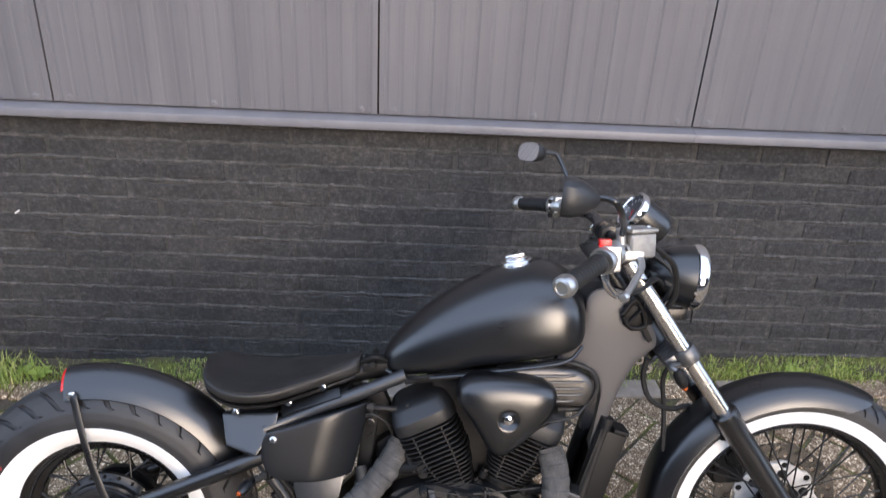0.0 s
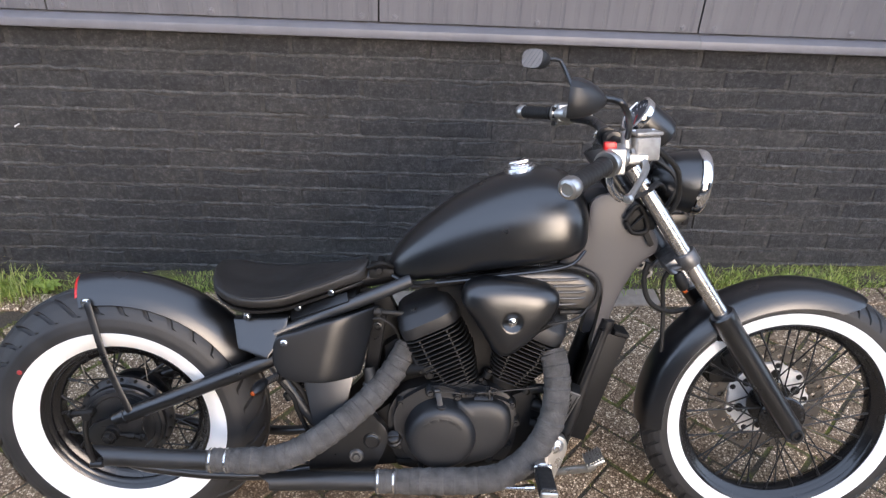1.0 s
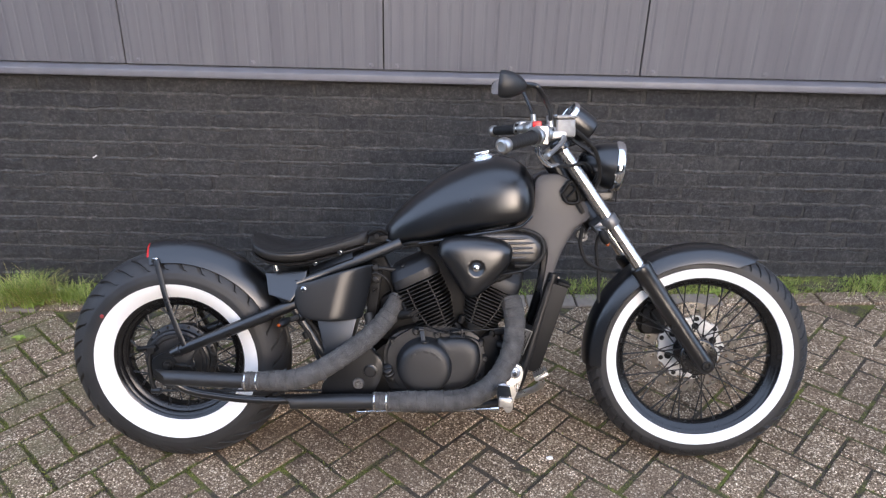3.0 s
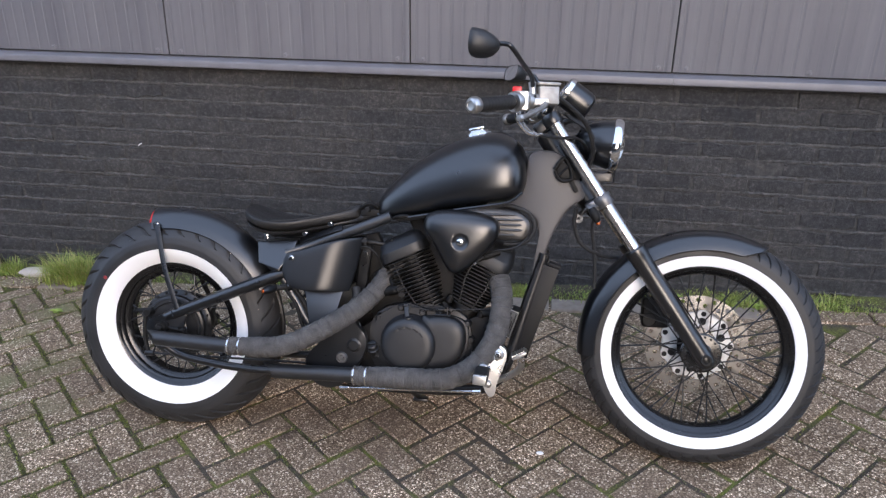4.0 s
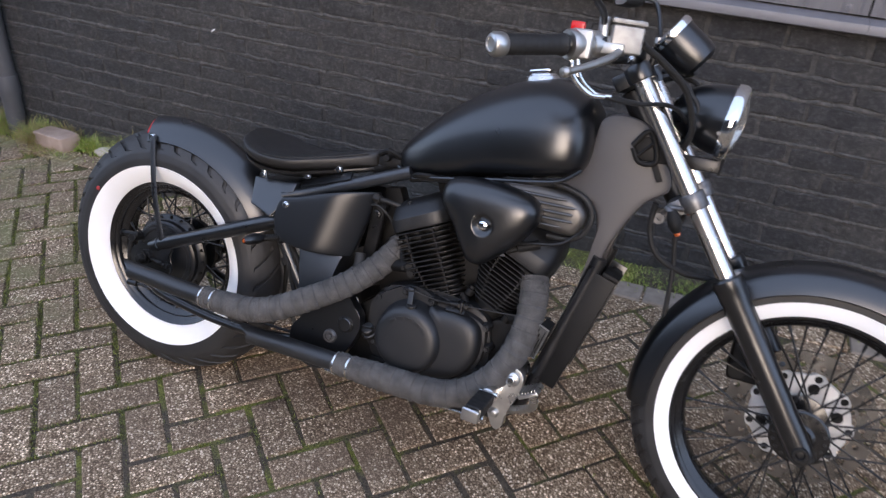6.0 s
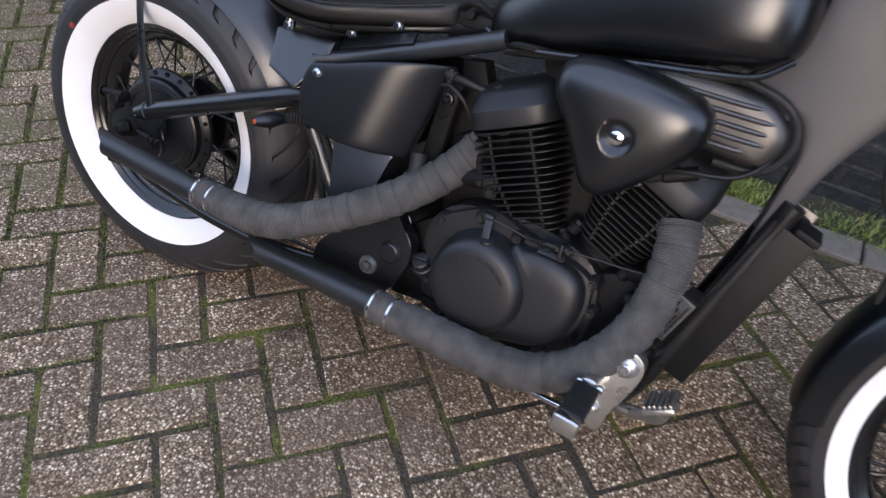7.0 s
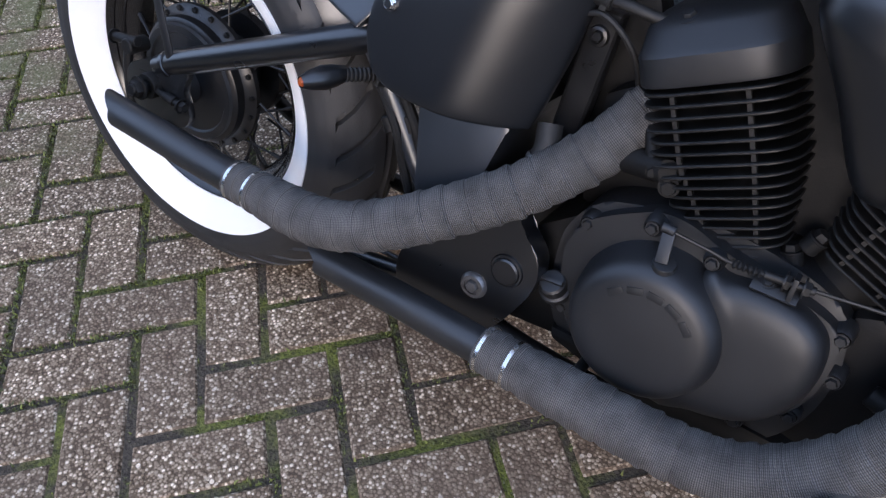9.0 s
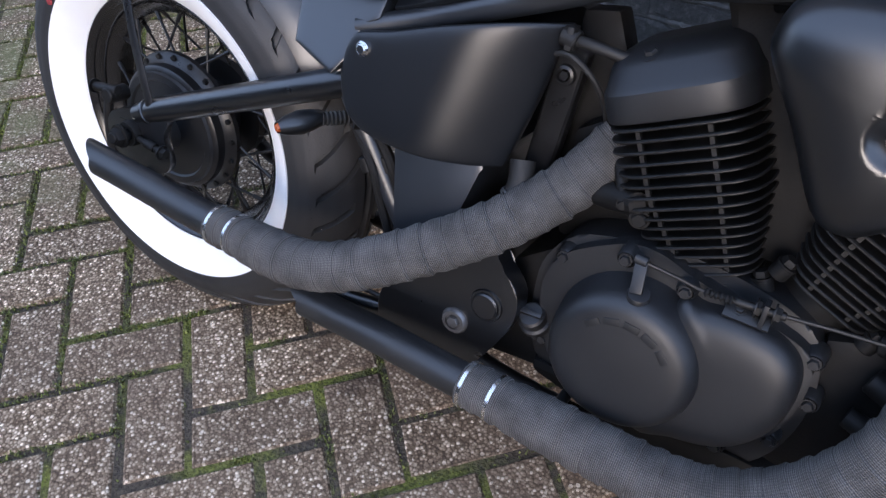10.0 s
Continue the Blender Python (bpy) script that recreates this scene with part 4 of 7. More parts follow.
# headlight
HL = Vector((1.342, -0.022, 0.941))
HR = 0.86
hax = Vector((0.984, -0.04, -0.13)).normalized()
head = part("headlight", lathe([(HR * r, q) for r, q in [(0, -0.112), (0.02, -0.110), (0.045, -0.096), (0.064, -0.070), (0.076, -0.038), (0.0815, -0.010), (0.083, 0.0), (0.081, 0.001), (0.081, -0.01)]], HL, hax, 64), SATIN, bike, "round black headlight with a chrome rim")
part("rim", lathe([(HR * r, q) for r, q in [(0.0825, -0.006), (0.0865, -0.004), (0.0885, 0.003), (0.088, 0.011), (0.0845, 0.018), (0.081, 0.02), (0.078, 0.017), (0.078, 0.01)]], HL, hax, 72), CHROME, head, "chrome rim")
part("reflector", lathe([(HR * r, q) for r, q in [(0.08, 0.010), (0.07, -0.012), (0.05, -0.035), (0.02, -0.048), (0, -0.05)]], HL, hax, 48), CHROME, head, "bright reflector bowl")
part("glass", lathe([(HR * r, q) for r, q in [(0.0805, 0.0125), (0.07, 0.020), (0.045, 0.027), (0.02, 0.030), (0, 0.0305), (0, 0.0275), (0.02, 0.027), (0.045, 0.024), (0.07, 0.017), (0.0805, 0.0095)]], HL, hax, 48), CLEAR, head, "clear domed lens")
part("bulb", rod(HL - hax * 0.045, HL - hax * 0.012, 0.009, 0.007), STEEL, head)
for dz in (-1, 1):
    part("rim_screw", hexbolt(HL + Vector((-0.012, -0.071 if dz < 0 else 0.071, -0.022)), (0, -1 if dz < 0 else 1, 0), 0.003, 0.003), PEWTER, head)
bm = block((1.27, -0.012, 0.835), (1.345, 0.012, 0.862), 0.004)
rod((1.335, 0, 0.85), (1.345, 0, 0.87), 0.01, bm=bm)
part("headlight_bracket", bm, FRAME, bike)
part("adjuster_screw", rod((1.350, -0.03, 0.868), (1.346, -0.034, 0.835), 0.0022), DARK, bike)

# speedometer
sax = Vector((-0.8, -0.12, 0.58)).normalized()
SP = Vector((1.202, -0.032, 1.090))
sp = part("speedometer", lathe([(0.0415, 0.0), (0.0425, -0.006), (0.0425, -0.06), (0.039, -0.075), (0.03, -0.082), (0, -0.083)], SP, sax, 48), SATIN, bike, "round black speedometer with a chrome bezel")
part("bezel", lathe([(0.0415, -0.006), (0.0445, -0.006), (0.0455, 0.0), (0.0445, 0.008), (0.040, 0.0105), (0.037, 0.008), (0.037, 0.0)], SP, sax, 56), CHROME, sp, "chrome bezel")
part("dial", lathe([(0.038, 0.001), (0, 0.001)], SP, sax, 40), DIAL, sp, "dark dial")
qs = Vector((0, 0, 1)).rotation_difference(sax).to_matrix()
for k in range(13):
    a = radians(-130 + k * 260 / 12)
    bm = block((-0.0008, -0.0035, 0), (0.0008, 0.0035, 0.0006), 0, Matrix.Translation(SP + sax * 0.0013) @ qs.to_4x4() @ Matrix.Rotation(a, 4, "Z") @ Matrix.Translation((0, 0.029, 0)))
    part("mark", bm, PRINT, sp)
part("needle", block((-0.001, -0.004, 0), (0.001, 0.027, 0.0006), 0, Matrix.Translation(SP + sax * 0.003) @ qs.to_4x4() @ Matrix.Rotation(radians(130), 4, "Z")), RED, sp, "red needle")
part("stalk", sweep(spline([SP - sax * 0.07 + Vector((0, 0, -0.02)), (1.24, -0.01, 1.02), (1.20, 0.0, 1.005)], 5), 0.009, 10), SATIN, sp)

# handlebar
GR = {-1: (Vector((1.064, -0.330, 1.033)), Vector((0.982, -0.438, 1.015))), 1: (Vector((1.083, 0.375, 1.052)), Vector((1.008, 0.466, 1.046)))}
bm = bmesh.new()
for side in (-1, 1):
    g0, g1 = GR[side]
    sweep(spline([(1.150, 0.0, 1.035), (1.152, 0.06 * side, 1.037), (1.158, 0.13 * side, 1.045), (1.150, 0.21 * side, 1.052), (1.115, (0.28 if side < 0 else 0.34) * side, 1.047), g0, g0 + (g1 - g0) * 0.9], 8), 0.0125, 16, bm=bm)
bar = part("handlebar", bm, SATIN, bike, "black handlebar with bright switchgear")
for y in (-0.035, 0.035):
    bm = rod((1.165, y, 0.995), (1.150, y, 1.037), 0.017)
    lathe([(0.0127, -0.014), (0.021, -0.014), (0.022, -0.01), (0.022, 0.01), (0.021, 0.014), (0.0127, 0.014)], (1.150, y, 1.037), (0, 1, 0), 24, bm=bm)
    part("riser", bm, SATIN, bar)
for side in (-1, 1):
    g0, g1 = GR[side]
    d = (g1 - g0).normalized()
    ln = (g1 - g0).length
    prof = [(0.0127, 0.004), (0.0185, 0.004), (0.0195, 0.008)]
    for k in range(9):
        prof += [(0.0172, 0.012 + k * (ln - 0.03) / 9), (0.0172, 0.012 + (k + 0.7) * (ln - 0.03) / 9), (0.0169, 0.012 + (k + 0.8) * (ln - 0.03) / 9)]
    prof += [(0.0175, ln - 0.012), (0.016, ln - 0.008), (0.012, ln - 0.008)]
    part("grip", lathe(prof, g0, d, 28), GRIP, bar, "black rubber grip")
    part("bar_end", lathe([(0.012, -0.012), (0.0185, -0.010), (0.0205, -0.004), (0.0205, 0.008), (0.017, 0.014), (0.012, 0.016), (0.011, 0.013), (0, 0.012)], g1, d, 28), ALU, bar, "polished bar end")
    # switch housing: two shells on the bar, with a flange next to the grip
    h0 = g0 - d * 0.004
    bm = lathe([(0.0127, 0.0), (0.024, 0.0), (0.026, -0.004), (0.026, -0.012), (0.023, -0.015), (0.0225, -0.04), (0.021, -0.046), (0.0127, -0.046)], h0, d, 28)
    block((-0.018, -0.016, -0.024), (0.02, 0.016, 0.026), 0.006, Matrix.Translation(h0 - d * 0.026 + Vector((0.004, 0, 0.0))), bm, 3)
    housing = part("switch_housing", bm, ALU, bar, "polished switch housing")
    if side < 0:
        part("kill_switch", block((-0.012, -0.008, 0.0), (0.012, 0.008, 0.016), 0.004, Matrix.Translation(h0 - d * 0.022 + Vector((-0.004, 0, 0.022)))), RED, housing, "red stop switch")
        part("start_button", rod(h0 - d * 0.03 + Vector((-0.02, -0.004, -0.006)), h0 - d * 0.03 + Vector((-0.027, -0.006, -0.006)), 0.006), DARK, housing)
        for k in (0, 1):
            q = h0 - d * (0.018 + 0.014 * k)
            bm = sweep(spline([q + Vector((-0.004, 0, -0.02)), q + Vector((0.004, 0.006, -0.052)), q + Vector((0.03, 0.03, -0.078)), q + Vector((0.055, 0.055, -0.08))], 7), 0.0045, 10)
            part("cable_elbow", bm, CHROME, housing, "bright bent cable tube")
            bm = sweep(spline([q + Vector((0.05, 0.05, -0.08)), q + Vector((0.10, 0.11, -0.085)), (1.235, -0.12 + 0.02 * k, 0.955), (1.268, -0.06, 0.925), (1.262, -0.02, 0.89)], 8), 0.004, 8)
            part("throttle_cable", bm, GRIP, housing, "black cable")
    else:
        for k, dz in enumerate((0.012, -0.006, -0.026)):
            part("switch_button", block((-0.027, -0.009, dz - 0.006), (-0.016, 0.009, dz + 0.006), 0.003, Matrix.Translation(h0 - d * 0.024)), DARK, housing)
    # lever perch, lever and mirror
    m0 = h0 - d * 0.062
    bm = lathe([(0.0127, -0.016), (0.022, -0.016), (0.0235, -0.012), (0.0235, 0.012), (0.022, 0.016), (0.0127, 0.016)], m0, d, 24)
    block((0.0, -0.016, -0.014), (0.052, 0.016, 0.006), 0.005, Matrix.Translation(m0), bm)
    rod(m0 + Vector((0.012, 0, 0.01)), m0 + Vector((0.008, 0.0, 0.048)), 0.010, bm=bm)
    perch = part("lever_perch", bm, ALU, bar, "polished lever bracket")
    lv = spline([m0 + Vector((0.045, 0.006 * side, -0.006)), m0 + d * 0.05 + Vector((0.070, 0.0, -0.012)), m0 + d * 0.11 + Vector((0.080, 0.0, -0.024)), m0 + d * 0.165 + Vector((0.086, 0.0, -0.032))], 8)
    bm = sweep(lv, lambda s: 0.0075 - 0.012 * s if s < 0.1 else 0.0062, 12)
    lathe([(0, 0.009), (0.007, 0.007), (0.0095, 0.0), (0.007, -0.007), (0, -0.009)], lv[-1], d, 16, bm=bm)
    part("lever", bm, ALU, bar, "polished hand lever")
    if side < 0:
        # fluid reservoir
        rc = Vector((1.150, -0.262, 1.062))
        yaw = Matrix.Rotation(radians(20), 4, "Z")
        bm = block((-0.028, -0.022, -0.03), (0.028, 0.022, 0.018), 0.007, Matrix.Translation(rc) @ yaw, None, 3)
        rod(rc + Vector((-0.02, -0.01, -0.012)), m0 + Vector((0.02, 0, 0)), 0.014, bm=bm)
        res = part("brake_reservoir", bm, CLOUDY, bar, "square cloudy grey brake fluid reservoir")
        part("reservoir_lid", block((-0.030, -0.024, 0.0185), (0.030, 0.024, 0.027), 0.004, Matrix.Translation(rc) @ yaw, None, 2), CLOUDY, res, "cast lid")
        for sx in (-1, 1):
            part("lid_screw", lathe([(0, 0.0295), (0.004, 0.029), (0.005, 0.027)], rc + yaw @ Vector((0.022 * sx, 0, 0)), (0, 0, 1), 10), STEEL, res)
        bm = sweep(spline([rc + Vector((0.03, 0.01, -0.01)), rc + Vector((0.062, 0.05, -0.03)), (1.258, -0.16, 0.99), (1.282, -0.105, 0.92), (1.268, -0.07, 0.87), (1.252, -0.03, 0.84)], 8), 0.0062, 10)
        part("brake_hose", bm, GRIP, bar, "black rubber hose")
    mc = Vector((0.990, -0.414, 1.163)) if side < 0 else Vector((1.027, 0.385, 1.196))
    el = mc + Vector((0.068, -0.008 * -side, -0.003))
    mir = part("mirror", sweep(spline([m0 + Vector((0.010, 0, 0.03)), m0 + Vector((0.006, 0.03 * side, 0.058)), el.lerp(m0, 0.3) + Vector((0.012, 0.012 * side, 0.006)), el + Vector((0.006, 0.004 * side, -0.006)), el + Vector((-0.008, 0, 0.001)), mc + Vector((0.035, 0, 0))], 8), 0.0058, 12), SATIN, bar, "black stalked rear-view mirror")
    # shell: six-sided bowl whose point carries the stalk; glass faces back
    hexa = [(-0.060, 0.012), (-0.046, 0.040), (0.02, 0.043), (0.056, 0.026), (0.060, -0.014), (0.04, -0.040), (-0.03, -0.043), (-0.056, -0.024)]
    grow = 0.88 if side < 0 else 0.70
    ol = [(y * grow, z * grow * 0.85) for y, z in smooth_outline(hexa, 2)]
    turn = Matrix.Translation(mc) @ pose(0, 0, 0, 0, 6 if side < 0 else 12, -14 if side < 0 else 34)
    bm = bmesh.new()
    rows = []
    for s, depth in ((1.0, -0.012), (1.02, -0.009), (1.0, 0.002), (0.90, 0.015), (0.70, 0.029), (0.42, 0.041), (0.16, 0.048)):
        rows.append([bm.verts.new(turn @ Vector((depth, y * s, z * s))) for y, z in ol])
    for a, b in zip(rows, rows[1:]):
        for k in range(len(ol)):
            j = (k + 1) % len(ol)
            bm.faces.new((a[k], a[j], b[j], b[k]))
    bm.faces.new(rows[-1])
    part("shell", bm, CASE, mir, "black angular mirror shell", 32)
    bm = bmesh.new()
    f0 = [bm.verts.new(turn @ Vector((-0.0105, y * 0.97, z * 0.97))) for y, z in ol]
    f1 = [bm.verts.new(turn @ Vector((-0.005, y * 0.97, z * 0.97))) for y, z in ol]
    bm.faces.new(f0), bm.faces.new(f1)
    for k in range(len(ol)):
        bm.faces.new((f0[k], f0[(k + 1) % len(ol)], f1[(k + 1) % len(ol)], f1[k]))
    part("mirror_glass", bm, MIRROR, mir, "mirror glass")

# loose cables and hoses round the headstock
bm = sweep(spline([(1.30, -0.05, 0.745), (1.292, -0.03, 0.70), (1.302, -0.02, 0.62), (1.306, -0.02, 0.52)], 8), 0.0055, 10)
part("speedometer_cable", bm, GRIP, bike, "black cable")
bm = sweep(spline([(1.243, -0.06, 0.76), (1.240, -0.05, 0.71), (1.262, -0.04, 0.655), (1.32, -0.01, 0.62), (1.40, 0.05, 0.60), (1.46, 0.075, 0.52)], 8), 0.0062, 10)
part("brake_hose", bm, GRIP, bike, "black brake hose")
for k, (a, b, c) in enumerate((((1.20, -0.02, 1.03), (1.262, -0.055, 0.985), (1.276, -0.03, 0.90)), ((1.19, 0.05, 1.02), (1.27, 0.0, 1.0), (1.285, 0.01, 0.93)), ((1.21, -0.05, 1.02), (1.283, -0.075, 0.96), (1.268, -0.06, 0.885)))):
    part("wiring_loop", sweep(spline([a, b, c, (1.24, -0.03, 0.85)], 8), 0.0048, 8), GRIP, bike, "black wiring")
bm = block((1.205, -0.072, 0.84), (1.25, -0.035, 0.876), 0.006, pose(0, 0, 0, 0, 0, 0))
rod((1.20, -0.07, 0.868), (1.232, -0.06, 0.895), 0.005, bm=bm)
part("ignition_lock", bm, DARK, bike, "black lock and wiring plug")

# ---- tank ----
def tank_mesh():
    """Lofted along x: bottom, top and half width at each station."""
    st = [(0.648, 0.733, 0.748, 0.012), (0.654, 0.722, 0.766, 0.030), (0.670, 0.714, 0.790, 0.047), (0.700, 0.710, 0.822, 0.064), (0.750, 0.717, 0.866, 0.084), (0.810, 0.729, 0.908, 0.102), (0.870, 0.741, 0.940, 0.117), (0.930, 0.751, 0.963, 0.129), (0.985, 0.760, 0.973, 0.136), (1.030, 0.769, 0.968, 0.136), (1.062, 0.778, 0.953, 0.128), (1.082, 0.789, 0.932, 0.113), (1.094, 0.806, 0.908, 0.092), (1.100, 0.828, 0.884, 0.062), (1.101, 0.846, 0.866, 0.025)]
    xs = [s[0] for s in st]
    bm = bmesh.new()
    rings = []
    fine = [(q.x, q.y, q.z) for q in spline([(s[0], s[1], s[2]) for s in st], 4)]
    wide = [q.x for q in spline([(s[3], s[0], 0) for s in st], 4)]
    seg = 44
    for (x, lo, hi), w in zip(fine, wide):
        mid = lo + (hi - lo) * 0.36
        ring = []
        for k in range(seg):
            a = k * math.tau / seg
            c, s = math.cos(a), math.sin(a)
            e = 0.80 if s > 0 else 0.55
            y = w * math.copysign(abs(c) ** (0.92 if s > 0 else 0.7), c)
            z = mid + ((hi - mid) if s > 0 else (mid - lo)) * math.copysign(abs(s) ** e, s)
            ring.append(bm.verts.new((x, y, z)))
        rings.append(ring)
    for a, b in zip(rings, rings[1:]):
        for k in range(seg):
            bm.faces.new((a[k], a[(k + 1) % seg], b[(k + 1) % seg], b[k]))
    bm.faces.new(rings[0]), bm.faces.new(rings[-1])
    return bm


tank = part("fuel_tank", tank_mesh(), SATIN, bike, "satin black teardrop fuel tank with a chrome cap", 60)
part("tank_lip", sweep(spline([(0.655, -0.04, 0.724), (0.70, -0.064, 0.712), (0.80, -0.09, 0.727), (0.90, -0.112, 0.747), (1.0, -0.124, 0.763), (1.055, -0.12, 0.775), (1.088, -0.098, 0.80)], 6), 0.0042, 8), SATIN, tank, "black pressed seam")
cap_c = Vector((0.95, 0.0, 0.962))
cap_ax = Vector((-0.16, 0.0, 0.99)).normalized()
cp = part("fuel_cap", lathe([(0.038, -0.01), (0.038, 0.008), (0.036, 0.0115), (0.030, 0.0125), (0.029, 0.016), (0.026, 0.0175), (0, 0.018)], cap_c, cap_ax, 48), STEEL, tank, "round chrome fuel cap")
part("cap_lid", block((-0.024, -0.017, 0.0185), (0.022, 0.017, 0.027), 0.004, Matrix.Translation(cap_c) @ pose(0, 0, 0, 0, -12, 0)), CHROME, cp, "chrome flap")
part("keyhole", rod(cap_c + cap_ax * 0.0265, cap_c + cap_ax * 0.0285, 0.006, seg=14), DARK, cp)

# headstock covers, one on either side
def mirrored(bm):
    for v in bm.verts:
        v.co.y = -v.co.y
    return bm


neck = smooth_outline([(1.03, 0.747), (1.06, 0.79), (1.083, 0.82), (1.097, 0.86), (1.105, 0.907), (1.142, 0.923), (1.2, 0.908), (1.24, 0.85), (1.26, 0.822), (1.263, 0.789), (1.243, 0.772), (1.220, 0.753), (1.196, 0.715), (1.177, 0.677), (1.163, 0.637), (1.155, 0.60), (1.142, 0.545), (1.120, 0.545), (1.131, 0.60), (1.137, 0.655), (1.136, 0.69), (1.127, 0.722), (1.106, 0.743), (1.075, 0.75)], 4)
for side in (-1, 1):
    bm = pillow(neck, -0.066, 0.009, lambda x, z: 0.05 * (x - 1.12) + 0.9 * (x - 1.165) ** 2 + 0.25 * max(0.0, z - 0.84) ** 1.5 - 0.06 * min(0.0, z - 0.66), 10, 5.0)
    part("headstock_cover", bm if side < 0 else mirrored(bm), NECK, bike, "smooth matt black headstock cover with reflected glare in its colour")
LOOP = spline([(1.176, -0.083, 0.868), (1.203, -0.083, 0.900), (1.222, -0.083, 0.872), (1.226, -0.083, 0.842), (1.196, -0.083, 0.838), (1.178, -0.083, 0.864)], 6)
bm = sweep(LOOP, 0.0055, 10)
sweep([Vector((1.186, -0.085, 0.846)), Vector((1.216, -0.087, 0.878))], 0.003, 8, bm=bm)
block((1.180, -0.078, 0.842), (1.222, -0.068, 0.888), 0.004, None, bm)
part("lock_bracket", bm, DARK, bike, "black looped bracket let into the headstock cover")
part("frame_plate", block((-0.006, -0.002, -0.022), (0.006, 0.002, 0.022), 0.0012, Matrix.Translation((1.232, -0.078, 0.825)) @ pose(0, 0, 0, 0, -28, 0)), DARK, bike, "small riveted plate")

# frame tubes
for side in (-1, 1):
    y = 0.072 * side
    bm = sweep(spline([(0.385, y * 1.28, 0.603), (0.46, y * 1.03, 0.627), (0.55, y * 0.95, 0.661), (0.63, y * 0.9, 0.692), (0.70, y * 0.85, 0.720)], 8), lambda q: 0.0122 + 0.003 * min(1.0, q / 0.22), 16)
    sweep(spline([(0.36, y * 1.3, 0.555), (0.405, y * 1.2, 0.475), (0.462, y * 1.1, 0.375), (0.52, y, 0.30)], 8), 0.0135, 14, bm=bm)
    part("frame_rail", bm, SHEEN, bike, "black frame tube")
    bm = sweep(spline([(1.158, y, 0.625), (1.13, y, 0.53), (1.085, y * 1.05, 0.38), (1.055, y * 1.05, 0.285), (1.02, y * 1.0, 0.232), (0.94, y * 0.9, 0.205), (0.70, y * 0.9, 0.20), (0.56, y * 0.95, 0.225), (0.52, y, 0.30)], 8), 0.0155, 16)
    part("down_tube", bm, FRAME, bike, "black frame down tube")
part("backbone", sweep(spline([(1.18, 0, 0.86), (0.95, 0, 0.80), (0.70, 0, 0.73), (0.58, 0, 0.705)], 6), 0.024, 14), FRAME, bike)
# swinging arm pivot plates
for side in (-1, 1):
    pl = smooth_outline([(0.46, 0.235), (0.455, 0.29), (0.50, 0.34), (0.545, 0.385), (0.580, 0.42), (0.600, 0.418), (0.612, 0.392), (0.636, 0.366), (0.640, 0.330), (0.622, 0.285), (0.594, 0.24), (0.56, 0.208), (0.51, 0.20)], 4)
    bm = prism(pl, side * 0.082, side * 0.110, 0.010, None, 4)
    pp = part("pivot_plate", bm, SATIN, bike, "black cast pivot plate")
    part("pivot_cap", lathe([(0, 0.0055), (0.0150, 0.0052), (0.0172, 0.0035), (0.0178, 0.0015), (0.0205, 0.0010), (0.0215, -0.001), (0.0215, -0.010)], (0.603, side * 0.1115, 0.334), (0, side, 0), 28), SATIN, pp)
    bm = lathe([(0.0105, 0.006), (0.0145, 0.006), (0.017, 0.003), (0.018, 0.0), (0.018, -0.012)], (0.5655, side * 0.110, 0.2945), (0, side, 0), 24)
    hexbolt((0.5655, side * 0.111, 0.2945), (0, side, 0), 0.0085, 0.007, bm=bm)
    part("pivot_bolt", bm, PEWTER, pp, "dull metal pivot bolt")

# radiator in front of the down tubes
rad_m = Matrix.Translation((1.118, 0, 0.435)) @ pose(0, 0, 0, 0, 18.0, 0)
bm = block((0.002, -0.078, -0.105), (0.032, 0.078, 0.155), 0.008, rad_m, None, 3)
radiator = part("radiator", bm, PANEL, bike, "slim black radiator")
part("radiator_cover", block((-0.030, -0.086, -0.115), (0.034, -0.079, 0.165), 0.003, rad_m), PANEL, radiator, "black side cover")
part("radiator_cover", block((-0.006, 0.079, -0.115), (0.034, 0.086, 0.165), 0.003, rad_m), SATIN, radiator)
part("radiator_bracket", block((0.0, -0.088, 0.166), (0.036, -0.03, 0.176), 0.003, rad_m), DARK, radiator)
LAB = Matrix.Translation((1.0665, -0.1135, 0.4225)) @ Vector((0, 0, 1)).rotation_difference(Vector((0.028, -0.026, 0.0856)).normalized()).to_matrix().to_4x4() @ pose(0, 0, 0, 0, 0, -8)
vin = part("frame_label", block((-0.0125, 0.0, -0.044), (0.0125, 0.003, 0.044), 0.001, LAB), ALU, bike, "small metal label with a dull face and worn print")
part("label_face", block((-0.0108, -0.0008, -0.0415), (0.0108, 0.0004, 0.0415), 0.0003, LAB), PLATE, vin, "dull label face")
for k in range(4):
    part("print_line", block((-0.009 + 0.0048 * k, -0.0014, -0.037 + 0.008 * (k % 2)), (-0.0065 + 0.0048 * k, -0.0006, 0.036 - 0.012 * (k % 3)), 0, LAB), PANEL, vin)
part("label_bracket", block((-0.011, 0.0032, -0.040), (0.011, 0.034, 0.046), 0.003, LAB), PANEL, bike, "black bracket behind the label")

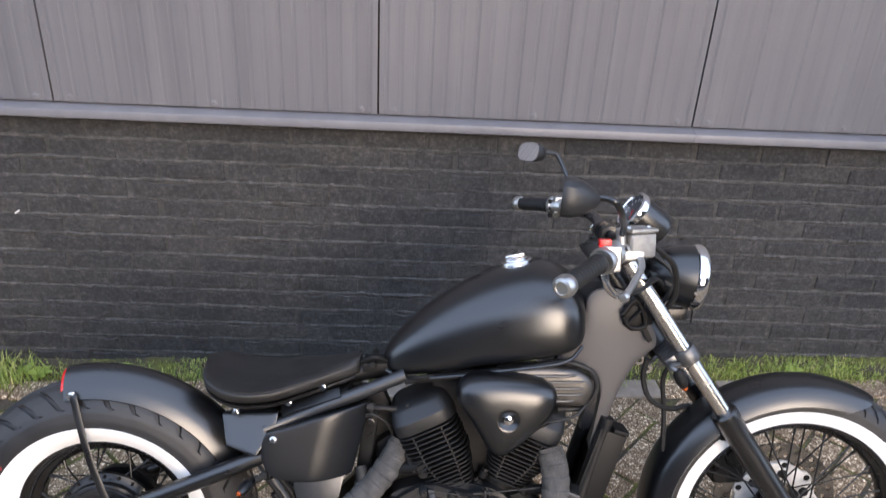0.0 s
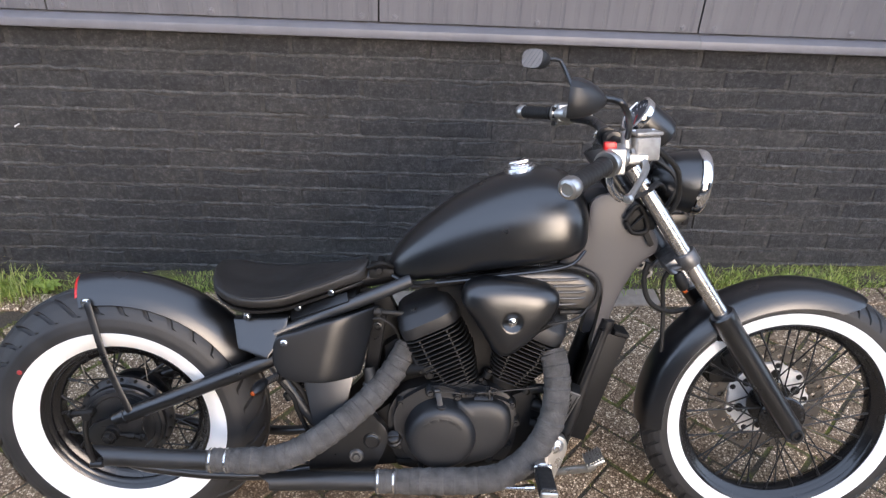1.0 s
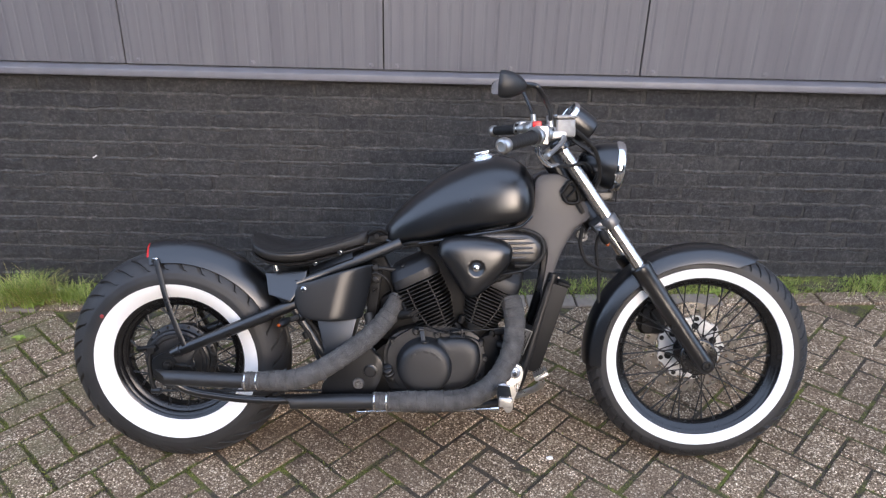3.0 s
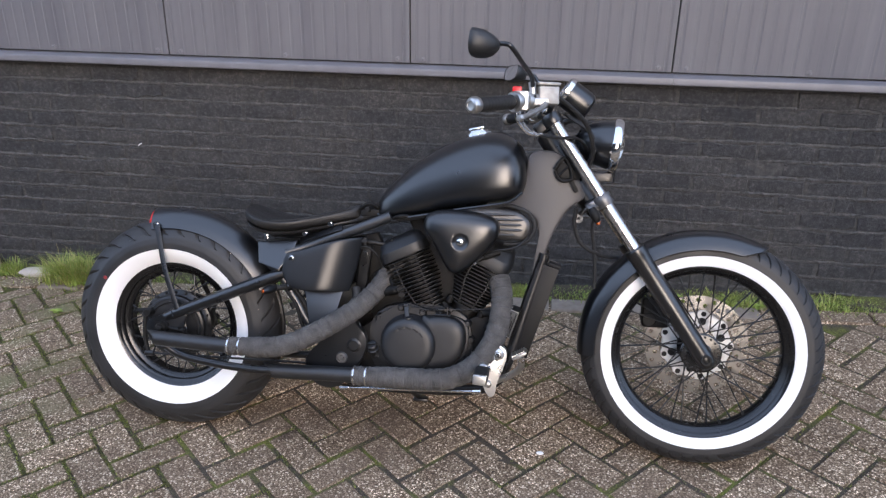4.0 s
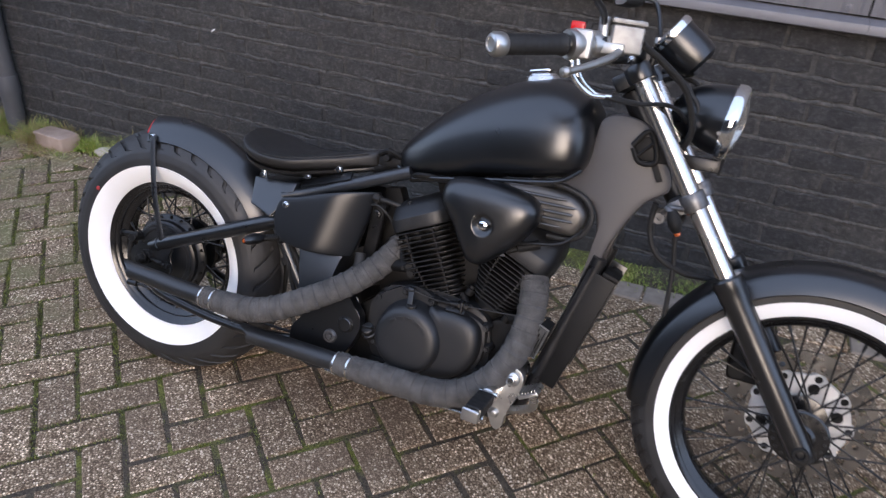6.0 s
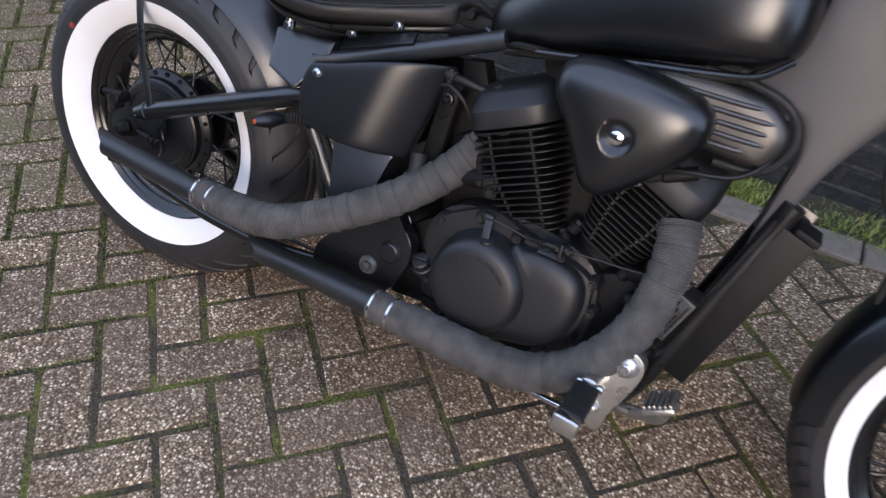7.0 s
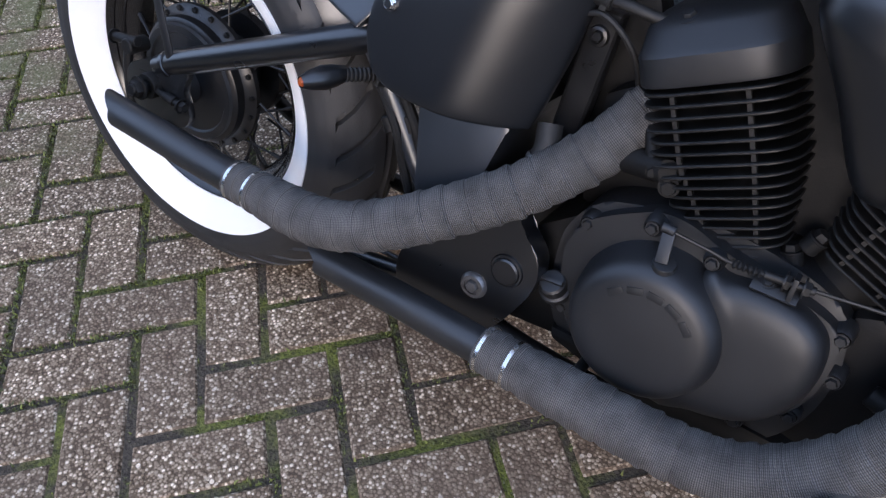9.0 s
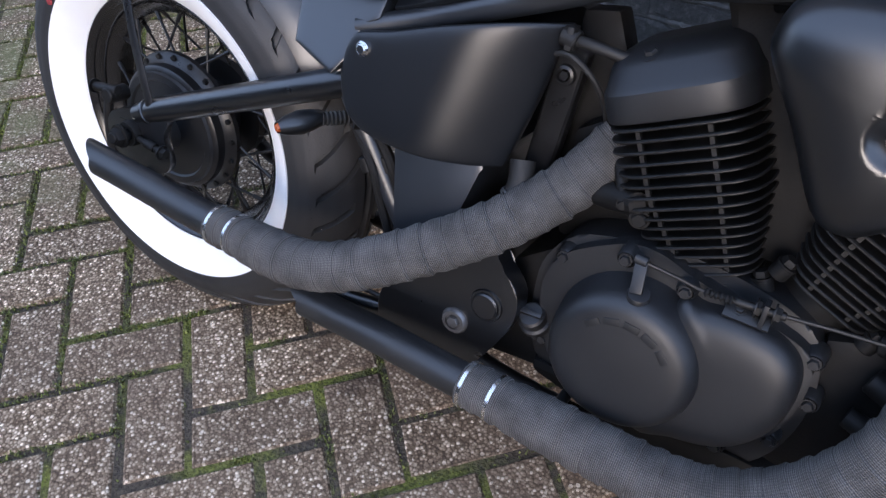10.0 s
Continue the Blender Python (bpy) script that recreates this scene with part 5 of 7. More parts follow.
# ---- seat ----
def seat_mesh(grow=0.0, drop=0.0, flat=1.0):
    st = [(0.246, 0.724, 0.045), (0.252, 0.717, 0.078), (0.270, 0.703, 0.107), (0.305, 0.685, 0.126), (0.350, 0.677, 0.131), (0.410, 0.681, 0.122), (0.460, 0.695, 0.102), (0.510, 0.709, 0.076), (0.550, 0.720, 0.057), (0.576, 0.727, 0.043), (0.592, 0.731, 0.029), (0.597, 0.732, 0.014)]
    bm = bmesh.new()
    pts = spline([(x, z, w) for x, z, w in st], 4)
    across, rows_t, rows_b = 18, [], []
    for q in pts:
        x, z, w = q.x, q.y, q.z + grow
        top, bot = [], []
        for j in range(across + 1):
            s = -1 + 2 * j / across
            y = w * math.sin(s * math.pi / 2)
            edge = math.sqrt(max(0.0, 1 - abs(y / w) ** 3.2))
            dish = 0.016 * (y / 0.12) ** 2 - 0.004
            top.append(bm.verts.new((x, y, z + dish + (0.020 * edge + 0.002) * flat - drop)))
            bot.append(bm.verts.new((x, y * 0.985, z + dish - 0.014 * edge ** 0.4 * flat - 0.004 - drop)))
        rows_t.append(top), rows_b.append(bot)
    n = len(pts)
    for k in range(n - 1):
        for j in range(across):
            bm.faces.new((rows_t[k][j], rows_t[k + 1][j], rows_t[k + 1][j + 1], rows_t[k][j + 1]))
            bm.faces.new((rows_b[k][j], rows_b[k + 1][j], rows_b[k + 1][j + 1], rows_b[k][j + 1]))
        for j in (0, across):
            bm.faces.new((rows_t[k][j], rows_b[k][j], rows_b[k + 1][j], rows_t[k + 1][j]))
    for k in (0, n - 1):
        for j in range(across):
            bm.faces.new((rows_t[k][j], rows_b[k][j], rows_b[k][j + 1], rows_t[k][j + 1]))
    return bm


seat = part("seat", seat_mesh(), LEATHER, bike, "dished black leather solo seat", 50)
part("seat_pan", seat_mesh(-0.012, 0.022, 0.3), FRAME, seat, "thin black seat pan", 50)
edge = [q for q in spline([(0.252, -0.070, 0.718), (0.270, -0.103, 0.714), (0.305, -0.123, 0.701), (0.350, -0.1285, 0.695), (0.410, -0.1215, 0.697), (0.470, -0.101, 0.708), (0.515, -0.0735, 0.717), (0.550, -0.056, 0.726), (0.576, -0.042, 0.733)], 5)]
for side in (-1, 1):
    part("stitching", sweep([Vector((q.x, q.y * side * -1 * 0.992, q.z + 0.006)) for q in edge], 0.0016, 6), GRIP, seat, "stitched edge")
for x, y, z, h in ((0.325, 0.088, 0.652, 0.028), (0.44, 0.075, 0.665, 0.018), (0.515, 0.06, 0.692, 0.012)):
    for side in (-1, 1):
        bm = rod((x, y * side, z - h / 2), (x, y * side, z + h / 2), 0.0085)
        hexbolt((x, y * side - 0.008, z - h / 2 + 0.006), (0, -1, 0), 0.006, 0.004, bm=bm)
        part("seat_stud", bm, CHROME, seat, "chrome seat stud")
bm = block((0.60, -0.035, 0.715), (0.66, 0.035, 0.738), 0.005)
rod((0.625, -0.05, 0.737), (0.625, 0.05, 0.737), 0.008, bm=bm)
sweep(spline([(0.60, -0.03, 0.74), (0.63, -0.045, 0.755), (0.655, -0.03, 0.742)], 5), 0.006, 8, bm=bm)
part("seat_hinge", bm, DARK, bike, "black seat bracket")

# tail box between the frame rails, tray under the seat
def fine_outline(points, step=0.008):
    """A closed outline of straight runs, cut into short pieces."""
    out = []
    for a, b in zip(points, points[1:] + points[:1]):
        a, b = Vector(a), Vector(b)
        n = max(1, round((b - a).length / step))
        out += [tuple(a.lerp(b, k / n)) for k in range(n)]
    return out


box = fine_outline([(0.290, 0.632), (0.304, 0.571), (0.340, 0.561), (0.372, 0.553), (0.385, 0.57), (0.392, 0.59), (0.395, 0.608), (0.415, 0.620), (0.4175, 0.640), (0.36, 0.637)])
tail = part("tail_box", prism([(0.300, 0.630), (0.316, 0.572), (0.374, 0.555), (0.40, 0.60), (0.412, 0.636), (0.36, 0.633)], -0.074, 0.074, 0.004), SATIN, bike, "satin black box behind the side cover")
for side in (-1, 1):
    bm = pillow(box, -0.112, 0.006, lambda x, z: 0.49 * (z - 0.556) - 0.12 * (x - 0.316), 12, 6.0)
    part("box_side", bm if side < 0 else mirrored(bm), SHEEN, tail)
    # the lower return tapers down behind the side cover's edge
    low = prism([(0.312, 0.572), (0.338, 0.547), (0.358, 0.532), (0.371, 0.502), (0.381, 0.479), (0.394, 0.50), (0.402, 0.56), (0.36, 0.573), (0.33, 0.574)], -0.101, -0.070, 0.004)
    for v in low.verts:
        v.co.y += 0.35 * max(0.0, 0.57 - v.co.z) * (1 if v.co.x < 0.39 else 0.2)
    part("box_return", low if side < 0 else mirrored(low), SATIN, tail)
bm = prism([(0.41, 0.618), (0.50, 0.655), (0.57, 0.685), (0.575, 0.668), (0.5, 0.637), (0.42, 0.603)], -0.06, 0.06, 0.004)
part("under_seat_tray", bm, DARK, bike)
tray_m = Matrix.Translation((0.49, -0.072, 0.660)) @ pose(0, 0, 0, 0, -19, 0) @ pose(0, 0, 0, 38, 0, 0)
bm = block((-0.072, -0.012, -0.003), (0.068, 0.014, 0.003), 0.002, tray_m)
part("tray_edge", bm, COVER, bike, "satin panel under the seat")

# side covers
cov = smooth_outline([(0.393, 0.600), (0.384, 0.58), (0.382, 0.553), (0.389, 0.528), (0.404, 0.508), (0.432, 0.497), (0.483, 0.493), (0.53, 0.492), (0.572, 0.491), (0.579, 0.496), (0.588, 0.528), (0.600, 0.575), (0.610, 0.62), (0.617, 0.649), (0.611, 0.654), (0.56, 0.648), (0.502, 0.634), (0.442, 0.615), (0.405, 0.606)], 6)
cov_shape = lambda x, z: 5.0 * max(0.0, x - 0.496 - 0.25 * (z - 0.57)) ** 2 + 0.13 * (z - 0.56)
for side in (-1, 1):
    bm = pillow(cov, -0.113, 0.008, cov_shape, 18, 6.0)
    sc = part("side_cover", bm if side < 0 else mirrored(bm), COVER, bike, "curved satin black side cover")
    part("cover_bolt", hexbolt((0.411, side * 0.1205, 0.590), (0, side, 0), 0.006, 0.003, bm=lathe([(0.0065, 0.002), (0.0085, 0.0), (0.0085, -0.004)], (0.411, side * 0.1202, 0.590), (0, side, 0), 18)), CHROME, sc, "bright bolt")
bm = prism([(0.440, 0.500), (0.566, 0.500), (0.560, 0.484), (0.546, 0.43), (0.53, 0.375), (0.468, 0.372)], -0.09, 0.09, 0.008)
for v in bm.verts:
    v.co.y *= 1.0 + 2.4 * max(0.0, 0.50 - v.co.z)
part("battery_box", bm, SHEEN, bike, "black battery box that flares out below")
# master cylinder, hoses and strut behind the side cover
bm = block((-0.017, -0.011, -0.150), (0.017, 0.011, 0.030), 0.007, Matrix.Translation((0.619, -0.034, 0.601)) @ pose(0, 0, 0, 6, 9, 0), None, 3)
lathe([(0.0075, 0.006), (0.0105, 0.005), (0.0115, 0.0), (0.0115, -0.006)], (0.619, -0.046, 0.601), (0, -1, 0), 22, bm=bm)
hexbolt((0.619, -0.046, 0.601), (0, -1, 0), 0.006, 0.006, bm=bm)
part("frame_strut", bm, FRAME, bike, "black frame strut with a bolt")
bm = sweep(spline([(0.618, -0.055, 0.640), (0.645, -0.058, 0.640), (0.68, -0.05, 0.634), (0.72, -0.03, 0.632)], 6), 0.0062, 12)
rod((0.612, -0.056, 0.643), (0.630, -0.058, 0.640), 0.0105, bm=bm)
block((0.618, -0.066, 0.630), (0.626, -0.048, 0.654), 0.002, None, bm)
part("coolant_hose", bm, GRIP, bike, "black hose with a clip")
part("plug_lead", sweep(spline([(0.604, -0.058, 0.622), (0.625, -0.062, 0.626), (0.650, -0.058, 0.610), (0.664, -0.045, 0.585), (0.668, -0.03, 0.56)], 6), 0.0034, 8), GRIP, bike, "black lead")
bm = sweep(spline([(0.595, -0.060, 0.50), (0.600, -0.072, 0.47), (0.585, -0.085, 0.43), (0.56, -0.085, 0.39)], 6), 0.0145, 14)
part("overflow_hose", bm, GRIP, bike)
part("hose_clip", lathe([(0.0147, -0.003), (0.0162, -0.003), (0.0162, 0.003), (0.0147, 0.003)], (0.598, -0.076, 0.462), (-0.3, -0.3, -0.9), 20), PEWTER, bike, "metal hose clip")
# rear turn signal by the side cover
SIG, SIG_AX = Vector((0.366, -0.128, 0.5005)), Vector((-0.30, -0.93, -0.06)).normalized()
sg = part("turn_signal", sweep([Vector((0.392, -0.098, 0.500)).lerp(SIG + SIG_AX * 0.012, q / 30) for q in range(31)], lambda q: 0.0078 + 0.0013 * math.cos(q * 1250), 16), GRIP, bike, "black indicator with an orange lens on a rubber stalk")
part("lamp_body", lathe([(0, 0.0), (0.009, 0.001), (0.0125, 0.016), (0.0140, 0.030), (0.0108, 0.048), (0.0068, 0.059)], SIG, SIG_AX, 22), SATIN, sg)
part("lens", lathe([(0.0062, -0.003), (0.0054, 0.001), (0.0038, 0.0032), (0, 0.0042)], SIG + SIG_AX * 0.0575, SIG_AX, 18), ORANGE, sg, "orange lens")
part("stalk_boss", rod((0.402, -0.088, 0.500), (0.388, -0.103, 0.500), 0.0145), SATIN, sg)
for k, (a, b) in enumerate((((0.385, -0.092, 0.49), (0.43, -0.09, 0.40)), ((0.405, -0.085, 0.50), (0.455, -0.08, 0.40)))):
    bm = sweep(spline([a, Vector(a).lerp(Vector(b), 0.5) + Vector((0.012, -0.006, 0)), b, Vector(b) + Vector((0.02, 0.0, -0.05))], 6), 0.006 + 0.001 * k, 10)
    rod(Vector(a).lerp(Vector(b), 0.42), Vector(a).lerp(Vector(b), 0.62), 0.0105, bm=bm)
    part("brake_switch_wire", bm, DARK, bike)
# shock absorber
bm = rod((0.40, 0, 0.56), (0.50, 0, 0.30), 0.022)
for k in range(9):
    c = Vector((0.40, 0, 0.55)).lerp(Vector((0.49, 0, 0.325)), k / 8)
    lathe([(0.026, -0.005), (0.034, 0.0), (0.026, 0.005)], c, (0.1, 0, -0.26), 20, bm=bm)
part("shock_absorber", bm, DARK, bike)

# ---- engine ----
case_out = smooth_outline([(0.64, 0.36), (0.652, 0.41), (0.69, 0.445), (0.80, 0.462), (0.90, 0.445), (0.942, 0.41), (0.952, 0.33), (0.93, 0.26), (0.88, 0.225), (0.74, 0.222), (0.655, 0.265)], 4)
engine = part("engine_case", prism(case_out, -0.064, 0.105, 0.010), CASE, bike, "black V-twin engine block with finned cylinders", 40)
bm = prism([(0.655, 0.26), (0.66, 0.24), (0.80, 0.205), (0.94, 0.22), (0.96, 0.25)], -0.07, 0.07, 0.01)
part("oil_sump", bm, DARK, engine)
# dark filler added so the gap by the pivot plate stays black
part("dark_gap_filler", prism([(0.585, 0.225), (0.60, 0.37), (0.66, 0.415), (0.69, 0.40), (0.69, 0.235)], -0.052, 0.07, 0.012), DARK, engine, "dark filler added in the gap behind the oil cap")
part("crankcase_front", prism([(0.930, 0.235), (0.940, 0.42), (0.995, 0.44), (1.025, 0.38), (1.0, 0.30), (0.970, 0.235)], -0.050, 0.07, 0.012), DARK, engine, "dark front of the crankcase")
part("splash_plate", prism([(0.600, 0.40), (0.600, 0.655), (0.640, 0.662), (0.668, 0.60), (0.655, 0.42)], 0.02, 0.06, 0.006), DARK, engine, "dark plate behind the frame strut")
part("engine_mount", prism([(0.632, 0.40), (0.628, 0.535), (0.66, 0.555), (0.72, 0.548), (0.76, 0.44), (0.70, 0.40)], -0.012, 0.08, 0.012), DARK, engine, "dark mount behind the rear cylinder")
# clutch side cover: a low plate, the round clutch dome and the longer front lobe
plate = smooth_outline([(0.655, 0.36), (0.661, 0.405), (0.680, 0.428), (0.715, 0.450), (0.745, 0.463), (0.775, 0.462), (0.81, 0.450), (0.86, 0.438), (0.915, 0.424), (0.937, 0.408), (0.943, 0.38), (0.938, 0.33), (0.915, 0.29), (0.88, 0.264), (0.80, 0.249), (0.72, 0.254), (0.675, 0.29)], 4)
cover = part("clutch_cover", prism(plate, -0.083, -0.060, 0.007, None, 3), CASE, engine, "matt black cast clutch cover", 40)
lobe = smooth_outline([(0.80, 0.420), (0.83, 0.431), (0.868, 0.434), (0.904, 0.427), (0.928, 0.408), (0.937, 0.376), (0.933, 0.338), (0.916, 0.303), (0.885, 0.276), (0.84, 0.262), (0.79, 0.260)], 5)
part("front_lobe", pillow(lobe, -0.076, 0.040, None, 14, 4.2), CASE, cover, "", 50)
ring = lathe([(0.0, 0.031), (0.048, 0.0306), (0.064, 0.0292), (0.0725, 0.0262), (0.0785, 0.0200), (0.0820, 0.0115), (0.0845, 0.0), (0.088, -0.022)], (0.768, -0.105, 0.345), (0, -1, 0), 80)
part("clutch_dome", ring, CASE, cover, "round clutch dome", 50)
# the maker's raised mark is left as plain raised bars on an arc
for k in range(5):
    a = radians(128 - k * 22)
    c = Vector((0.768 + 0.055 * math.cos(a), -0.1350, 0.345 + 0.055 * math.sin(a)))
    turn = Matrix.Translation(c) @ Matrix.Rotation(-(a - math.pi / 2), 4, "Y")
    bm = block((-0.0085, -0.0010, -0.0042), (0.0085, 0.0009, 0.0042), 0.0009, turn)
    part("raised_mark", bm, CASE, cover)
for x, y, z in ((0.672, 0.0785, 0.4165), (0.742, 0.096, 0.451), (0.807, 0.094, 0.4395), (0.938, 0.078, 0.408), (0.949, 0.077, 0.36), (0.93, 0.077, 0.300), (0.885, 0.077, 0.262), (0.80, 0.077, 0.247), (0.72, 0.077, 0.252), (0.668, 0.077, 0.300)):
    bm = lathe([(0.0085, 0.003), (0.0105, 0.0), (0.0125, -0.022)], (x, -y, z), (0, -1, 0), 14)
    hexbolt((x, -y - 0.003, z), (0, -1, 0), 0.0058, 0.005, bm=bm)
    part("case_bolt", bm, CASE, cover)
# oil filler cap behind the dome
cap_m = Matrix.Translation((0.655, -0.080, 0.320)) @ Vector((0, 0, 1)).rotation_difference(Vector((-0.12, -0.62, 0.76))).to_matrix().to_4x4()
bm = lathe([(0, 0.021), (0.0135, 0.0205), (0.0160, 0.018), (0.0165, 0.006), (0.0195, 0.004), (0.0195, -0.004), (0.015, -0.006), (0.015, -0.03)], (0, 0, 0), (0, 0, 1), 26)
block((-0.0150, -0.003, 0.0195), (0.0150, 0.003, 0.0265), 0.0015, None, bm)
bmesh.ops.transform(bm, matrix=cap_m, verts=bm.verts[:])
part("oil_cap", bm, CASE, engine, "black oil filler cap")
# clutch arm and cable
bm = lathe([(0.0135, -0.03), (0.0135, -0.012), (0.0125, -0.008), (0.0125, 0.003), (0.0112, 0.0055), (0, 0.0065)], (0.768, -0.116, 0.426), (0.0, -0.35, 0.94), 26)
block((-0.0065, -0.002, 0.0), (0.0065, 0.002, 0.031), 0.0012, Matrix.Translation((0.765, -0.121, 0.431)) @ pose(0, 0, 0, -24, -9, 0), bm)
rod((0.752, -0.107, 0.462), (0.766, -0.107, 0.461), 0.0055, bm=bm)
part("clutch_arm", bm, CASE, engine, "black clutch release arm")
CABLE = spline([(0.758, -0.107, 0.461), (0.80, -0.100, 0.453), (0.826, -0.098, 0.449), (0.8825, -0.097, 0.4525), (0.94, -0.090, 0.455), (1.0, -0.085, 0.4585), (1.08, -0.075, 0.470)], 8)
bm = sweep(CABLE, 0.0022, 8)
for k in range(6):
    lathe([(0.0026, -0.0024), (0.0050, 0.0), (0.0026, 0.0024)], (0.826 + 0.0048 * k, -0.098, 0.449 + 0.0003 * k), (1, 0, 0.06), 12, bm=bm)
rod((0.854, -0.0975, 0.4507), (0.90, -0.0962, 0.4535), 0.0042, bm=bm)
hexbolt((0.872, -0.0972, 0.4519), (1, 0, 0.06), 0.0078, 0.006, bm=bm)
hexbolt((0.889, -0.0968, 0.4528), (1, 0, 0.06), 0.0078, 0.007, bm=bm)
part("clutch_cable", bm, FIN, engine, "dark clutch cable with adjuster")
bm = block((-0.022, -0.012, -0.002), (0.022, 0.010, 0.002), 0.001, Matrix.Translation((0.868, -0.093, 0.441)) @ pose(0, 0, 0, 35, 0, 0))
block((0.879, -0.104, 0.436), (0.884, -0.088, 0.461), 0.0012, None, bm)
hexbolt((0.860, -0.095, 0.4425), (0, -0.6, 0.8), 0.005, 0.004, bm=bm)
part("cable_stay", bm, CASE, engine)


def cylinder(base, lean, size0, size1, deep0, deep1, height, fins, ports):
    """A finned barrel: core, fins that widen towards the head, upright ribs, and a rocker cover on top."""
    m = Matrix.Translation(base) @ pose(0, 0, 0, 0, lean, 0)
    bm = lathe([(0.040, -0.03), (0.046, 0.0), (0.05, height), (0, height)], (0, 0, 0), (0, 0, 1), 32)
    bmesh.ops.transform(bm, matrix=m, verts=bm.verts[:])
    cyl = part("cylinder", bm, FIN, engine, "black finned cylinder")
    for k in range(fins):
        t = (k + 0.6) / fins
        grow = min(1.0, 0.0 + t * 1.75)
        w, d = size0 + (size1 - size0) * grow, deep0 + (deep1 - deep0) * grow
        z = height * t
        bm = bmesh.new()
        loops = []
        for zz, s in ((z - 0.0016, 0.985), (z - 0.0006, 1.0), (z + 0.0006, 1.0), (z + 0.0016, 0.985)):
            ring = []
            for j in range(40):
                a = j * math.tau / 40
                c, sn = math.cos(a), math.sin(a)
                wav = 1 + 0.012 * math.sin(k * 1.7 + a * 3)
                ring.append(bm.verts.new(m @ Vector((w / 2 * s * wav * math.copysign(abs(c) ** 0.42, c), d * s * wav * math.copysign(abs(sn) ** 0.42, sn), zz))))
            loops.append(ring)
        for a, b in zip(loops, loops[1:]):
            for j in range(40):
                bm.faces.new((a[j], a[(j + 1) % 40], b[(j + 1) % 40], b[j]))
        bm.faces.new(loops[0]), bm.faces.new(loops[-1])
        part("fin", bm, FIN, cyl, "", 30)
    for fx in (-0.24, 0.22):
        for side in (-1, 1):
            for k in range(fins - 1):
                t0, t1 = (k + 0.6) / fins, (k + 1.6) / fins
                grow = min(1.0, t0 * 1.75)
                w, d = size0 + (size1 - size0) * grow, deep0 + (deep1 - deep0) * grow
                part("fin_post", block((fx * w - 0.0022, side * (d - 0.009) - 0.003, height * t0), (fx * w + 0.0022, side * (d - 0.009) + 0.003, height * t1), 0, m), FIN, cyl)
    return cyl, m


def rocker_cover(cyl, m, width, depth, z0, high):
    """A cast cap with sloping shoulders and a rounded top."""
    bm = bmesh.new()
    rows = []
    for z, sx, sy in ((0.0, 1.0, 1.0), (0.003, 1.012, 1.012), (high * 0.42, 1.0, 1.0), (high * 0.47, 0.985, 0.975), (high * 0.50, 0.97, 0.95), (high * 0.76, 0.90, 0.80), (high * 0.84, 0.86, 0.73), (high * 0.95, 0.72, 0.54), (high, 0.60, 0.40)):
        ring = []
        for j in range(44):
            a = j * math.tau / 44
            c, s = math.cos(a), math.sin(a)
            ring.append(bm.verts.new(m @ Vector((width / 2 * sx * math.copysign(abs(c) ** 0.5, c), depth * sy * math.copysign(abs(s) ** 0.45, s), z0 + z))))
        rows.append(ring)
    for a, b in zip(rows, rows[1:]):
        for j in range(44):
            bm.faces.new((a[j], a[(j + 1) % 44], b[(j + 1) % 44], b[j]))
    bm.faces.new(rows[0]), bm.faces.new(rows[-1])
    rc = part("rocker_cover", bm, CASE, cyl, "smooth black rocker cover", 28)
    return rc


REAR_CYL = (0.8225, 0.0, 0.4305)
cyl_r, m_r = cylinder(REAR_CYL, -24.0, 0.090, 0.148, 0.062, 0.094, 0.186, 16, 1)
rocker_cover(cyl_r, m_r, 0.150, 0.0945, 0.188, 0.066)
bm = hexbolt(m_r @ Vector((-0.020, -0.060, 0.246)), m_r.to_3x3() @ Vector((0, -0.45, 1)), 0.0065, 0.005)
lathe([(0.0125, 0.0), (0.0125, 0.002), (0.009, 0.0025)], m_r @ Vector((-0.020, -0.060, 0.245)), m_r.to_3x3() @ Vector((0, -0.45, 1)), 22, bm=bm)
part("cover_bolt", bm, CASE, cyl_r)
FRONT_CYL = (0.9265, 0.0, 0.452)
cyl_f, m_f = cylinder(FRONT_CYL, 24.0, 0.090, 0.148, 0.060, 0.091, 0.140, 13, 1)
rocker_cover(cyl_f, m_f, 0.148, 0.0905, 0.142, 0.08)
for cyl, m in ((cyl_r, m_r), (cyl_f, m_f)):
    for sx in (-1, 1):
        p0 = m @ Vector((0.052 * sx, -0.050, -0.006))
        bm = rod(p0, p0 + (m.to_3x3() @ Vector((0, 0, 0.016))), 0.0105, seg=14)
        hexbolt(p0 + (m.to_3x3() @ Vector((0, 0, 0.015))), m.to_3x3() @ Vector((0, 0, 1)), 0.0085, 0.009, bm=bm)
        part("barrel_stud", bm, DARK, cyl)
# exhaust port bosses
part("exhaust_port", lathe([(0.034, 0.0), (0.036, 0.012), (0.033, 0.028), (0.027, 0.034), (0.027, 0.05)], (1.0, -0.035, 0.570), (0.62, -0.35, -0.7), 28), CASE, cyl_f, "dark exhaust port")
part("exhaust_port", lathe([(0.034, 0.0), (0.036, 0.012), (0.033, 0.03), (0.027, 0.034), (0.027, 0.05)], (0.735, -0.01, 0.575), (-0.85, -0.2, -0.45), 28), CASE, cyl_r, "dark exhaust port")
